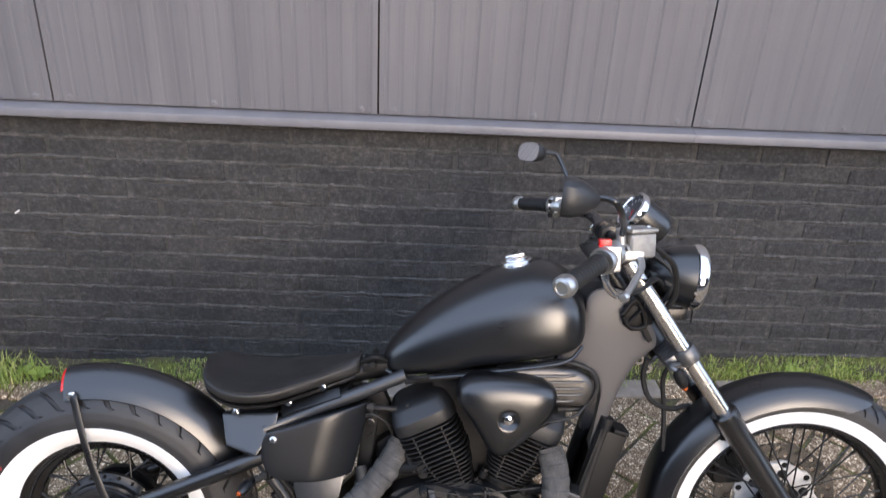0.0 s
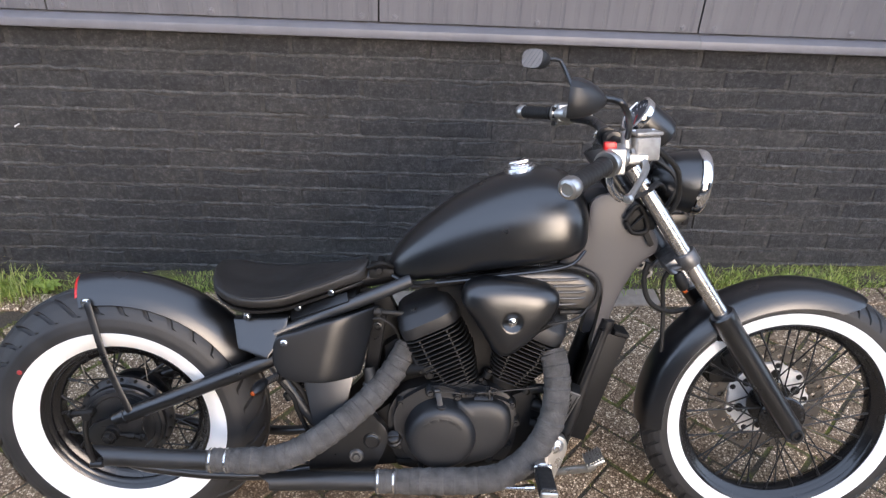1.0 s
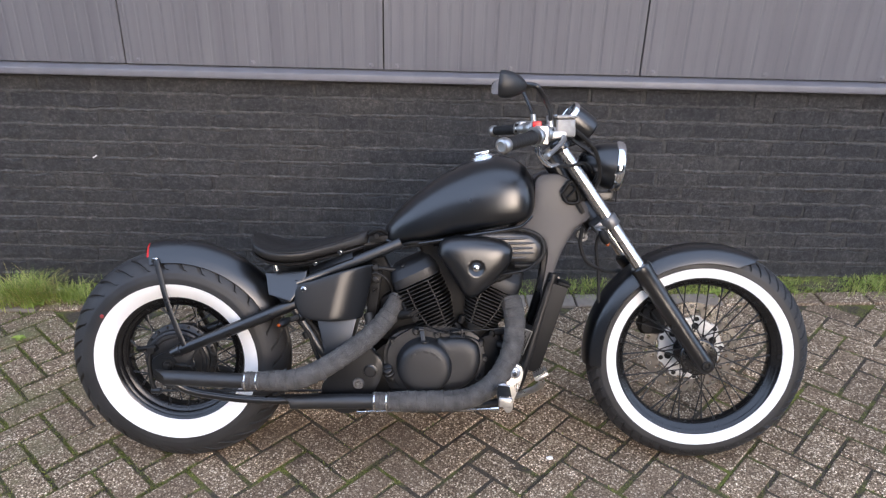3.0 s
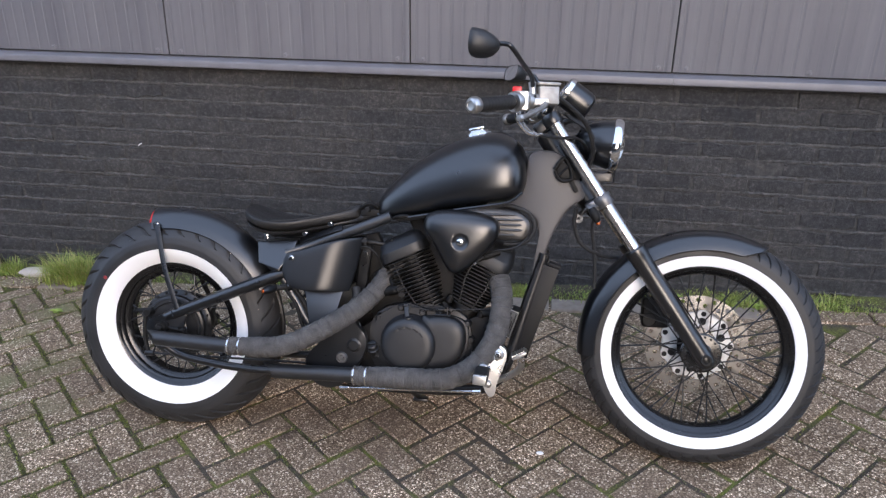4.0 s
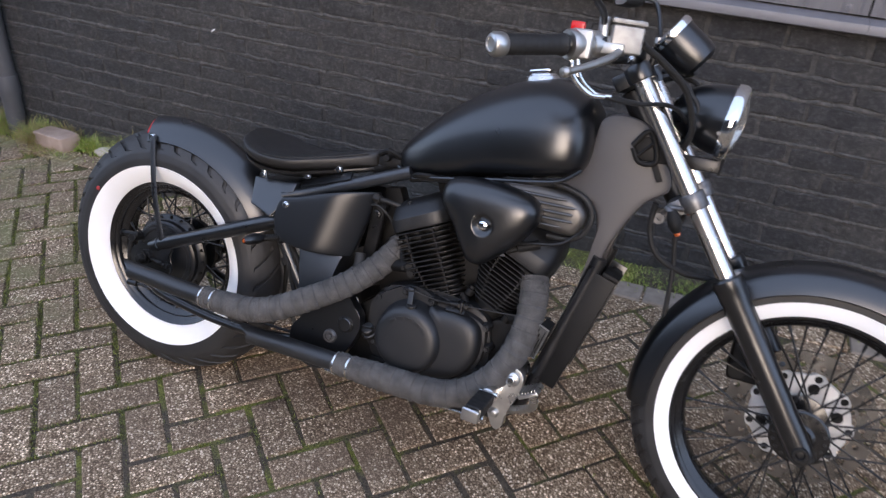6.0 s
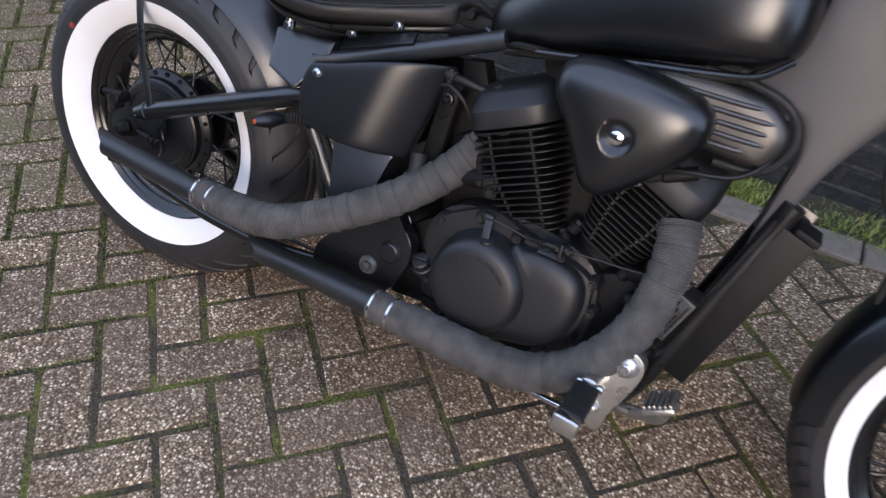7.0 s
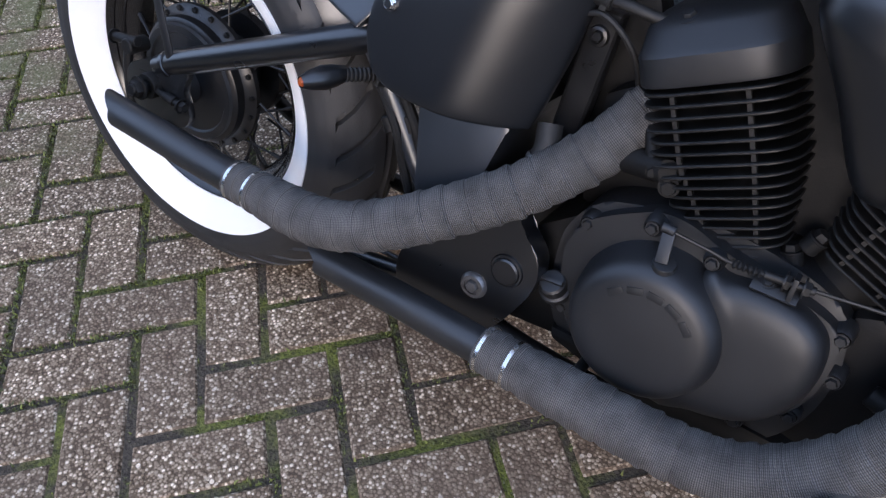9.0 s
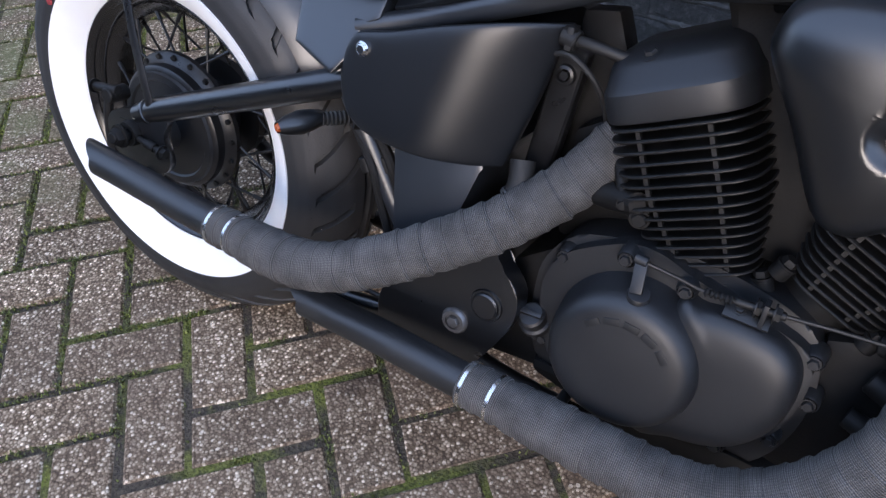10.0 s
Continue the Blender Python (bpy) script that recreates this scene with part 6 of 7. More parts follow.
# carburettor and manifold between the cylinders
part("intake_manifold", prism([(0.845, 0.465), (0.915, 0.465), (0.96, 0.56), (1.0, 0.66), (0.96, 0.735), (0.74, 0.722), (0.79, 0.62), (0.84, 0.53)], -0.028, 0.09, 0.012), DARK, engine, "dark manifold between the cylinders")
bm = rod((0.905, -0.02, 0.64), (0.885, -0.02, 0.73), 0.034, seg=24)
rod((0.84, -0.05, 0.70), (0.95, -0.06, 0.70), 0.026, bm=bm, seg=20)
rod((0.80, -0.02, 0.715), (0.84, 0.0, 0.715), 0.018, bm=bm)
part("carburettor", bm, DARK, engine)
bm = rod((1.028, -0.085, 0.628), (0.985, -0.10, 0.612), 0.010)
rod((0.985, -0.10, 0.612), (0.965, -0.105, 0.602), 0.007, bm=bm)
part("spark_plug_cap", bm, DARK, engine)
part("plug_nut", hexbolt((0.958, -0.108, 0.598), (-0.8, -0.4, -0.4), 0.0085, 0.009), CHROME, engine, "bright plug nut")
part("choke_wire", sweep(spline([(0.965, -0.11, 0.622), (1.02, -0.12, 0.634), (1.075, -0.112, 0.645), (1.105, -0.095, 0.672), (1.11, -0.08, 0.70)], 7), 0.0034, 8), FIN, engine, "thin grey cable")
for k in range(7):
    a = random.Random(k)
    p0 = Vector((0.70 + 0.05 * k, -0.02 - 0.04 * a.random(), 0.70 + 0.012 * a.random()))
    part("wiring", sweep(spline([p0, p0 + Vector((0.03, -0.03, 0.012)), p0 + Vector((0.08, -0.01, 0.008 + 0.01 * a.random()))], 5), 0.005 + 0.003 * a.random(), 8), DARK, engine)
for x0, z0, x1, z1, r in ((0.685, 0.492, 0.735, 0.505, 0.015), (0.715, 0.515, 0.74, 0.49, 0.012), (0.985, 0.44, 1.03, 0.45, 0.012), (0.99, 0.40, 1.05, 0.385, 0.014), (0.985, 0.35, 1.05, 0.34, 0.012), (0.70, 0.535, 0.72, 0.50, 0.008)):
    bm = rod((x0, -0.055, z0), (x1, -0.075, z1), r)
    hexbolt((x1, -0.08, z1), (0.2, -1, 0), r * 0.7, 0.006, bm=bm)
    part("engine_fitting", bm, DARK, engine)

# air cleaner
ac = smooth_outline([(0.812, 0.705), (0.822, 0.733), (0.86, 0.747), (0.93, 0.747), (0.99, 0.737), (1.02, 0.722), (1.030, 0.699), (1.017, 0.660), (0.975, 0.612), (0.930, 0.573), (0.905, 0.566), (0.882, 0.580), (0.848, 0.640), (0.818, 0.685)], 4)


def dimple(x, z):
    d = math.hypot(x - 0.922, z - 0.660)
    return 0.011 * max(0.0, 1 - (d / 0.023) ** 2) if d < 0.023 else 0.0


bm = pillow(ac, -0.118, 0.060, None, 16, 3.4)
bmesh.ops.subdivide_edges(bm, edges=[e for e in bm.edges if all((v.co.x - 0.922) ** 2 + (v.co.z - 0.66) ** 2 < 0.0022 and v.co.y < -0.15 for v in e.verts)], cuts=2, use_grid_fill=True)
for v in bm.verts:
    if v.co.y < -0.14:
        v.co.y += dimple(v.co.x, v.co.z)
cleaner = part("air_cleaner", bm, SATIN, bike, "triangular satin black air cleaner cover", 60)
bm = lathe([(0, 0.008), (0.005, 0.008), (0.0095, 0.006), (0.0105, 0.0), (0.0105, -0.004)], (0.922, -0.168, 0.660), (0, -1, 0), 22)
part("cover_bolt", bm, CHROME, cleaner, "chrome centre bolt")
# ribbed intake cover behind it
ic = smooth_outline([(0.90, 0.745), (0.98, 0.757), (1.06, 0.752), (1.10, 0.735), (1.118, 0.708), (1.108, 0.675), (1.085, 0.662), (1.0, 0.668), (0.90, 0.68)], 5)
STEELDARK = material("brushed_dark_metal", (0.10, 0.098, 0.096), 0.32, 0.85, (0.11, 0.105, 0.1), 40, 4, 0.45)
intake = part("intake_cover", pillow(ic, -0.085, 0.028, None, 8, 4.5), STEELDARK, bike, "ribbed dark metal intake cover", 50)
for k in range(5):
    z = 0.679 + 0.0145 * k
    x1 = 1.098 if 0 < k < 4 else 1.08
    part("rib", sweep(spline([(0.95, -0.1135, z), (1.02, -0.1145, z), (x1 - 0.025, -0.1135, z), (x1, -0.105, z)], 4), 0.0036, 8), STEELDARK, intake)
part("intake_band", sweep(spline([(0.99, -0.09, 0.764), (1.06, -0.092, 0.76), (1.108, -0.09, 0.742), (1.126, -0.088, 0.708), (1.115, -0.088, 0.672), (1.088, -0.09, 0.654), (1.04, -0.09, 0.652)], 6), 0.0065, 10), GRIP, bike, "black rubber edging")
part("tank_rail", sweep(spline([(0.70, -0.06, 0.705), (0.82, -0.085, 0.728), (0.95, -0.10, 0.75), (1.04, -0.10, 0.765)], 6), 0.008, 10), FRAME, bike)

# ---- exhausts: wrapped headers, plain black tail pipes cut on the slant ----
def exhaust(path, wrap_from, label, cut, fat=0.0):
    """path runs from the tip forward; wrapped beyond wrap_from metres."""
    pts = spline(path, 14)
    ln, plain, wrapped = 0.0, [pts[0]], []
    for a, b in zip(pts, pts[1:]):
        ln += (b - a).length
        if ln <= wrap_from + 0.02:
            plain.append(b)
        if ln >= wrap_from:
            wrapped.append(b)
    fine = []
    for a, b in zip(wrapped, wrapped[1:]):
        fine += [a.lerp(b, s / 6) for s in range(6)]
    fine.append(wrapped[-1])
    top = part("exhaust_pipe", slant_tube(plain, 0.0222, 0.0202, cut), PIPE, bike, label)
    turns = 0.0265

    def girth(q):
        lap = q / turns % 1.0
        r = 0.0256 + 0.0036 * min(1.0, max(0.0, (q - 0.045) / 0.05)) + fat
        if q < 0.006:
            r += 0.0012 * math.sin(q / 0.006 * math.pi)
        return r + 0.0023 * lap ** 0.8 * min(1.0, (1 - lap) * 9) + 0.0005 * math.sin(q * 310)

    part("heat_wrap", sweep(fine, girth, 30, uv=True), WRAP, top, "woven dark grey heat wrap in overlapping turns", 30)
    r0 = 0.0270 + fat
    for mark in (wrap_from + 0.010, wrap_from + 0.046):
        run, prev = 0.0, pts[0]
        for q in pts[1:]:
            if run + (q - prev).length >= mark:
                d = (q - prev).normalized()
                c = prev + d * (mark - run)
                bm = lathe([(r0, -0.0024), (r0 + 0.0010, -0.0022), (r0 + 0.0010, 0.0022), (r0, 0.0024)], c, d, 36)
                part("steel_band", bm, STAINLESS, top, "bright steel band")
                break
            run += (q - prev).length
            prev = q
    return top


def slant_tube(path, r_out, r_in, cut):
    bm = bmesh.new()
    n, seg = len(path), 40
    tang = [(path[min(k + 1, n - 1)] - path[max(k - 1, 0)]).normalized() for k in range(n)]
    rings = {r_out: [], r_in: []}
    for r in (r_out, r_in):
        for k in range(n):
            side = tang[k].cross(Vector((0, 0, 1))).normalized()
            up = side.cross(tang[k])
            ring = []
            for j in range(seg):
                a = j * math.tau / seg
                p = path[k] + r * (side * math.cos(a) + up * math.sin(a))
                if k == 0:
                    p = p + tang[0] * cut * (-math.sin(a) + 0.65 * math.cos(a)) * r
                ring.append(bm.verts.new(p))
            rings[r].append(ring)
    for r in rings:
        for a, b in zip(rings[r], rings[r][1:]):
            for j in range(seg):
                bm.faces.new((a[j], a[(j + 1) % seg], b[(j + 1) % seg], b[j]))
    for j in range(seg):
        i = (j + 1) % seg
        bm.faces.new((rings[r_out][0][j], rings[r_out][0][i], rings[r_in][0][i], rings[r_in][0][j]))
        bm.faces.new((rings[r_out][-1][j], rings[r_out][-1][i], rings[r_in][-1][i], rings[r_in][-1][j]))
    return bm


exhaust([(0.002, -0.173, 0.3378), (0.06, -0.174, 0.335), (0.14, -0.176, 0.331), (0.22, -0.1775, 0.328), (0.26, -0.180, 0.3285), (0.30, -0.184, 0.330), (0.36, -0.187, 0.332), (0.40, -0.185, 0.337), (0.44, -0.177, 0.349), (0.48, -0.165, 0.367), (0.52, -0.145, 0.388), (0.56, -0.122, 0.411), (0.60, -0.097, 0.438), (0.64, -0.068, 0.474), (0.668, -0.048, 0.508), (0.692, -0.030, 0.545)], 0.234, "upper exhaust, black tail and wrapped header", 1.2)
exhaust([(0.360, -0.150, 0.253), (0.45, -0.150, 0.253), (0.50, -0.152, 0.254), (0.60, -0.158, 0.2555), (0.70, -0.162, 0.2565), (0.80, -0.164, 0.2575), (0.86, -0.163, 0.259), (0.905, -0.159, 0.267), (0.95, -0.150, 0.288), (0.99, -0.140, 0.325), (1.018, -0.130, 0.370), (1.034, -0.118, 0.420), (1.040, -0.105, 0.470), (1.037, -0.088, 0.515), (1.028, -0.07, 0.548)], 0.251, "lower exhaust, black tail and wrapped header", 1.2, 0.001)
for a, b in (((0.30, -0.165, 0.337), (0.36, -0.095, 0.30)), ((0.72, -0.165, 0.263), (0.72, -0.09, 0.262))):
    part("exhaust_bracket", rod(a, b, 0.007), FRAME, bike)

# ---- foot controls ----
foot_out = smooth_outline([(1.012, 0.352), (1.036, 0.366), (1.057, 0.355), (1.061, 0.332), (1.049, 0.29), (1.034, 0.255), (1.030, 0.222), (1.014, 0.214), (1.0, 0.235), (0.990, 0.262), (0.984, 0.288), (0.990, 0.318)], 4)
bm = prism(foot_out, -0.150, -0.126, 0.008, None, 3)
lathe([(0, 0.010), (0.008, 0.009), (0.0165, 0.004), (0.0195, -0.003), (0.0195, -0.012)], (1.036, -0.150, 0.340), (0, -1, 0), 28, bm=bm)
rod((1.036, -0.06, 0.340), (1.036, -0.13, 0.340), 0.017, bm=bm, seg=24)
lathe([(0, 0.012), (0.007, 0.010), (0.0115, 0.004), (0.0125, -0.006)], (1.009, -0.149, 0.252), (0, -1, 0), 22, bm=bm)
rod((1.001, -0.14, 0.303), (0.999, -0.192, 0.303), 0.017, bm=bm, seg=20)
block((0.982, -0.202, 0.290), (1.016, -0.166, 0.300), 0.004, None, bm, 2)
block((0.986, -0.196, 0.303), (1.012, -0.172, 0.316), 0.004, None, bm, 2)
ctl = part("foot_control", bm, CAST, bike, "bare cast metal footrest bracket")
part("control_bolt", hexbolt((1.036, -0.158, 0.340), (0, -1, 0), 0.0075, 0.004), CHROME, ctl, "chrome bolt")
part("peg_pivot", rod((0.980, -0.186, 0.308), (1.020, -0.186, 0.308), 0.0065), CHROME, ctl, "bright pivot pin")
peg_m = Matrix.Translation((0.9985, -0.196, 0.303)) @ pose(0, 0, 0, 0, 4, 0)
bm = block((-0.0185, -0.088, -0.0135), (0.0185, 0.0, 0.0135), 0.006, peg_m, None, 3)
for k in range(5):
    block((-0.0188, -0.080 + 0.015 * k, -0.0138), (0.0188, -0.071 + 0.015 * k, 0.0138), 0.006, peg_m, bm, 3)
part("peg_rubber", bm, GRIP, ctl, "black rubber foot peg")
part("peg_end", block((-0.0190, -0.106, -0.0140), (0.0190, -0.0885, 0.0140), 0.006, peg_m, None, 3), CAST, ctl, "bright rounded peg end")
bm = sweep(spline([(1.010, -0.120, 0.242), (1.040, -0.135, 0.262), (1.078, -0.170, 0.290), (1.104, -0.215, 0.325), (1.104, -0.240, 0.362)], 6), 0.0095, 14)
pedal = part("brake_pedal", bm, CAST, bike, "bare metal brake pedal with a bright ribbed pad")
pad_m = Matrix.Translation((1.1005, -0.248, 0.3685)) @ pose(0, 0, 0, 0, -29, 0)
part("pedal_pad", block((-0.021, -0.026, -0.005), (0.021, 0.026, 0.003), 0.003, pad_m), CAST, pedal, "bare metal pad")
for k in range(6):
    part("pad_rib", block((-0.0195 + 0.0068 * k, -0.024, 0.003), (-0.0155 + 0.0068 * k, 0.024, 0.0075), 0.001, pad_m), CAST, pedal)
bm = rod((0.985, -0.15, 0.228), (0.566, -0.095, 0.199), 0.0055)
rod((0.556, -0.094, 0.198), (0.585, -0.0975, 0.200), 0.009, bm=bm)
rod((0.965, -0.148, 0.2265), (0.99, -0.1505, 0.2285), 0.009, bm=bm)
part("linkage_rod", bm, CHROME, bike, "chrome linkage rod")
bm = sweep(spline([(0.70, 0.09, 0.20), (0.72, 0.15, 0.14), (0.745, 0.235, 0.082)], 6), 0.011, 12)
block((0.725, 0.22, 0.068), (0.775, 0.27, 0.078), 0.003, None, bm)
part("side_stand", bm, SATIN, bike, "black side stand")

# ---- ground, planting and loose stones ----
bm = bmesh.new()
grid = {}
xs = [-600, -60, -12, -5.55] + [-4 + 0.05 * k for k in range(181)] + [6.55, 12, 60, 600]
ys = [-600, -60, -8, -3.1] + [-2.4 + 0.05 * k for k in range(74)] + [WALL + 0.2, 60, 600]
for i, x in enumerate(xs):
    for j, y in enumerate(ys):
        near = abs(x) < 5 and -2.5 < y < 1.3
        z = -0.0045 + (0.0022 * noise.noise(Vector((x * 9, y * 9, 0))) if near else 0.0)
        if near and y > 1.06:
            z += min(1.0, (y - 1.06) / 0.05) * (0.016 + 0.012 * noise.noise(Vector((x * 5, y * 5, 3))))
        grid[i, j] = bm.verts.new((x, y, z))
for i in range(len(xs) - 1):
    for j in range(len(ys) - 1):
        bm.faces.new((grid[i, j], grid[i + 1, j], grid[i + 1, j + 1], grid[i, j + 1]))
soil = new("ground", mesh_of("ground", bm, JOINT))
soil.data.materials.append(ASPHALT)
for f in soil.data.polygons:
    near = -5.6 < f.center.x < 6.6 and -3.2 < f.center.y < WALL + 0.3
    f.material_index = 0 if near else 1
soil.matrix_world = SLOPE
tagged(soil, "mossy soil between the pavers, unseen dark asphalt added beyond", "ground", kind="structure")

paving = empty("pavement", SLOPE)
tagged(paving, "herringbone paving of washed concrete blocks with mossy joints", "pavement", kind="structure")

A, TURN_P, OX, OY = 0.1064, radians(46.38), -0.074, -0.272
rng = random.Random(7)


def paver_verts(length, width, high=0.05, r=0.0045, jitter=0.0, gen=None):
    """A block with worn arrises, lying along x, top at z = 0."""
    w, l = width / 2, length / 2
    out = []
    shift = {(sx, sy): (gen.uniform(-jitter, jitter), gen.uniform(-jitter, jitter)) if gen else (0, 0) for sx in (-1, 1) for sy in (-1, 1)}
    for z, inset in ((-high, 0.0), (-r, 0.0), (0.0, r)):
        for sx, sy in ((-1, -1), (1, -1), (1, 1), (-1, 1)):
            c = 0.35 * r
            dj = shift[sx, sy]
            for ax, ay in ((0, c), (c, 0)) if sx * sy > 0 else ((c, 0), (0, c)):
                out.append((sx * (l - inset - ax) + dj[0], sy * (w - inset - ay) + dj[1], z))
    return out


PAVER_FACES = [tuple(range(16, 24))] + [(a + k, a + (k + 1) % 8, a + 8 + (k + 1) % 8, a + 8 + k) for a in (0, 8) for k in range(8)]


def plain_mesh(name, verts, faces, mat):
    me = bpy.data.meshes.new(name)
    me.from_pydata(verts, [], faces)
    me.materials.append(mat)
    me.update()
    return me


paver_meshes = [plain_mesh("paver", paver_verts(2 * A - 0.0115, A - 0.0115, jitter=0.0016, gen=rng), PAVER_FACES, PAVER) for _ in range(8)]
EDGE_Y = 0.945
rest_v, rest_f = [], []
count = 0
cu, su = math.cos(TURN_P), math.sin(TURN_P)
for i in range(-75, 90):
    for j in range(-75, 90):
        c = (i - j) % 4
        if c == 0:
            u, v, across = i + 1.0, j + 0.5, False
        elif c == 3:
            u, v, across = i + 0.5, j + 1.0, True
        else:
            continue
        x = OX + A * (u * cu - v * su)
        y = OY + A * (u * su + v * cu)
        if not (-5.4 < x < 6.4 and -3.0 < y < EDGE_Y + 0.005):
            continue
        turn = TURN_P + (math.pi / 2 if across else 0) + rng.gauss(0, 0.008)
        lift = rng.gauss(0, 0.0013)
        tip_a, tip_b = rng.gauss(0, 0.006), rng.gauss(0, 0.005)
        m = Matrix.Translation((x + rng.gauss(0, 0.0012), y + rng.gauss(0, 0.0012), lift)) @ Matrix.Rotation(turn, 4, "Z") @ Matrix.Rotation(tip_a, 4, "X") @ Matrix.Rotation(tip_b, 4, "Y")
        if -0.95 < x < 2.05 and -0.62 < y < 0.9 and count < 300 and (y > -0.5 or x < 1.3):
            ob = new("paver", paver_meshes[rng.randrange(8)])
            ob.parent = paving
            ob.matrix_local = m
            count += 1
        else:
            base = len(rest_v)
            rest_v += [tuple(m @ Vector(q)) for q in paver_verts(2 * A - 0.0115, A - 0.0115, jitter=0.0016, gen=rng)]
            rest_f += [tuple(base + k for k in f) for f in PAVER_FACES]
# one row of blocks laid along the wall as an edge, patched here and there with plain ones
x = -5.4
edge_mesh = [plain_mesh("edge_paver", paver_verts(0.207, 0.098, jitter=0.002, gen=rng), PAVER_FACES, q) for q in (PAVER, PLAIN)]
while x < 6.4:
    m = Matrix.Translation((x, EDGE_Y + 0.052 + rng.gauss(0, 0.003), 0.0075 + rng.gauss(0.0, 0.0012))) @ Matrix.Rotation(rng.gauss(0, 0.012), 4, "Z")
    ob = new("edge_paver", edge_mesh[1 if rng.random() < 0.3 else 0])
    ob.parent = paving
    ob.matrix_local = m
    x += 0.216
kerb_bm = block((-5.6, -3.16, -0.12), (6.6, -3.02, 0.012), 0.01)
block((-5.6, -3.02, -0.12), (-5.46, 1.1, 0.012), 0.01, None, kerb_bm)
block((6.46, -3.02, -0.12), (6.6, 1.1, 0.012), 0.01, None, kerb_bm)
part("edging", kerb_bm, KERB, paving, "plain concrete edging round the paving")
bulk = new("paver_field", plain_mesh("paver_field", rest_v, rest_f, PAVERS))
bulk.parent = paving
tagged(bulk, "further paving blocks", kind="stuff")


def blades(name, spots, mat, label, category):
    """Many thin, bent blades: spots are (x, y, z, length, lean, width, turn)."""
    v, f = [], []
    for x, y, z, ln, lean, w, a in spots:
        dx, dy = math.cos(a), math.sin(a)
        px, py = -dy * w / 2, dx * w / 2
        b = len(v)
        for t, k in ((0.0, 1.0), (0.4, 0.85), (0.75, 0.5)):
            o = lean * t * t * ln
            h = ln * (t - 0.35 * lean * t * t)
            v += [(x + dx * o + px * k, y + dy * o + py * k, z + h), (x + dx * o - px * k, y + dy * o - py * k, z + h)]
        o = lean * ln
        v.append((x + dx * o, y + dy * o, z + ln * (1 - 0.35 * lean)))
        f += [(b, b + 1, b + 3, b + 2), (b + 2, b + 3, b + 5, b + 4), (b + 4, b + 5, b + 6)]
    me = bpy.data.meshes.new(name)
    me.from_pydata(v, [], f)
    me.materials.append(mat)
    ob = new(name, me)
    ob.matrix_world = SLOPE
    tagged(ob, label, category, kind="stuff")
    return ob


g = random.Random(3)
spots, dry, low = [], [], []
# a thin, patchy band of grass and weeds at the foot of the wall
for k in range(26000):
    x = g.uniform(-2.6, 4.2)
    dens = 0.55 + 0.75 * noise.noise(Vector((x * 1.7, 4.2, 0))) + 0.35 * noise.noise(Vector((x * 6, 1.0, 0)))
    if 1.9 < x < 3.0 or -0.25 < x < 0.55:
        dens += 0.3
    if g.random() > dens:
        continue
    y = min(WALL - 0.004, g.gauss(1.105, 0.045))
    tall = 0.018 + 0.022 * max(0.0, noise.noise(Vector((x * 3, 7, 0))) + 0.35)
    spots.append((x, y, -0.002, g.uniform(0.5, 1.5) * tall, g.uniform(0.2, 0.9), g.uniform(0.0022, 0.0046), g.uniform(0, math.tau)))
# the tall tuft by the rear wheel, another at the pipe
for cx, cy, n, h, sp in ((-1.05, 1.03, 1250, 0.155, 0.055), (-0.84, 1.06, 500, 0.085, 0.06), (-1.42, 1.10, 260, 0.09, 0.03), (-1.74, 1.10, 320, 0.12, 0.05), (-1.49, 0.985, 160, 0.03, 0.03), (-1.62, 0.99, 160, 0.03, 0.05), (2.35, 1.10, 300, 0.05, 0.08), (2.75, 1.10, 220, 0.045, 0.06), (-2.02, 1.07, 500, 0.14, 0.05), (1.85, 1.12, 200, 0.05, 0.06)):
    for k in range(n):
        spots.append((g.gauss(cx, sp), min(WALL - 0.004, g.gauss(cy, sp * 0.6)), -0.003, h * g.uniform(0.35, 1.15), g.uniform(0.2, 1.1), g.uniform(0.0022, 0.004), g.uniform(0, math.tau)))
for cx, cy, n, h, sp in ((-2.06, 1.06, 500, 0.16, 0.06), (-1.74, 1.11, 200, 0.1, 0.04), (-1.03, 1.03, 160, 0.17, 0.06), (-1.98, 1.0, 160, 0.05, 0.06), (-1.70, 1.04, 240, 0.13, 0.05), (-1.60, 0.985, 260, 0.045, 0.06), (-1.60, 1.14, 160, 0.13, 0.04)):
    for k in range(n):
        dry.append((g.gauss(cx, sp), min(WALL - 0.004, g.gauss(cy, sp * 0.6)), -0.003, h * g.uniform(0.35, 1.2), g.uniform(0.4, 1.4), g.uniform(0.002, 0.0036), g.uniform(0, math.tau)))
blades("grass", spots, GRASS, "short green grass and weeds at the foot of the wall", "grass")
blades("dry_grass", dry, STRAW, "dry straw-coloured grass by the downpipe", "grass")
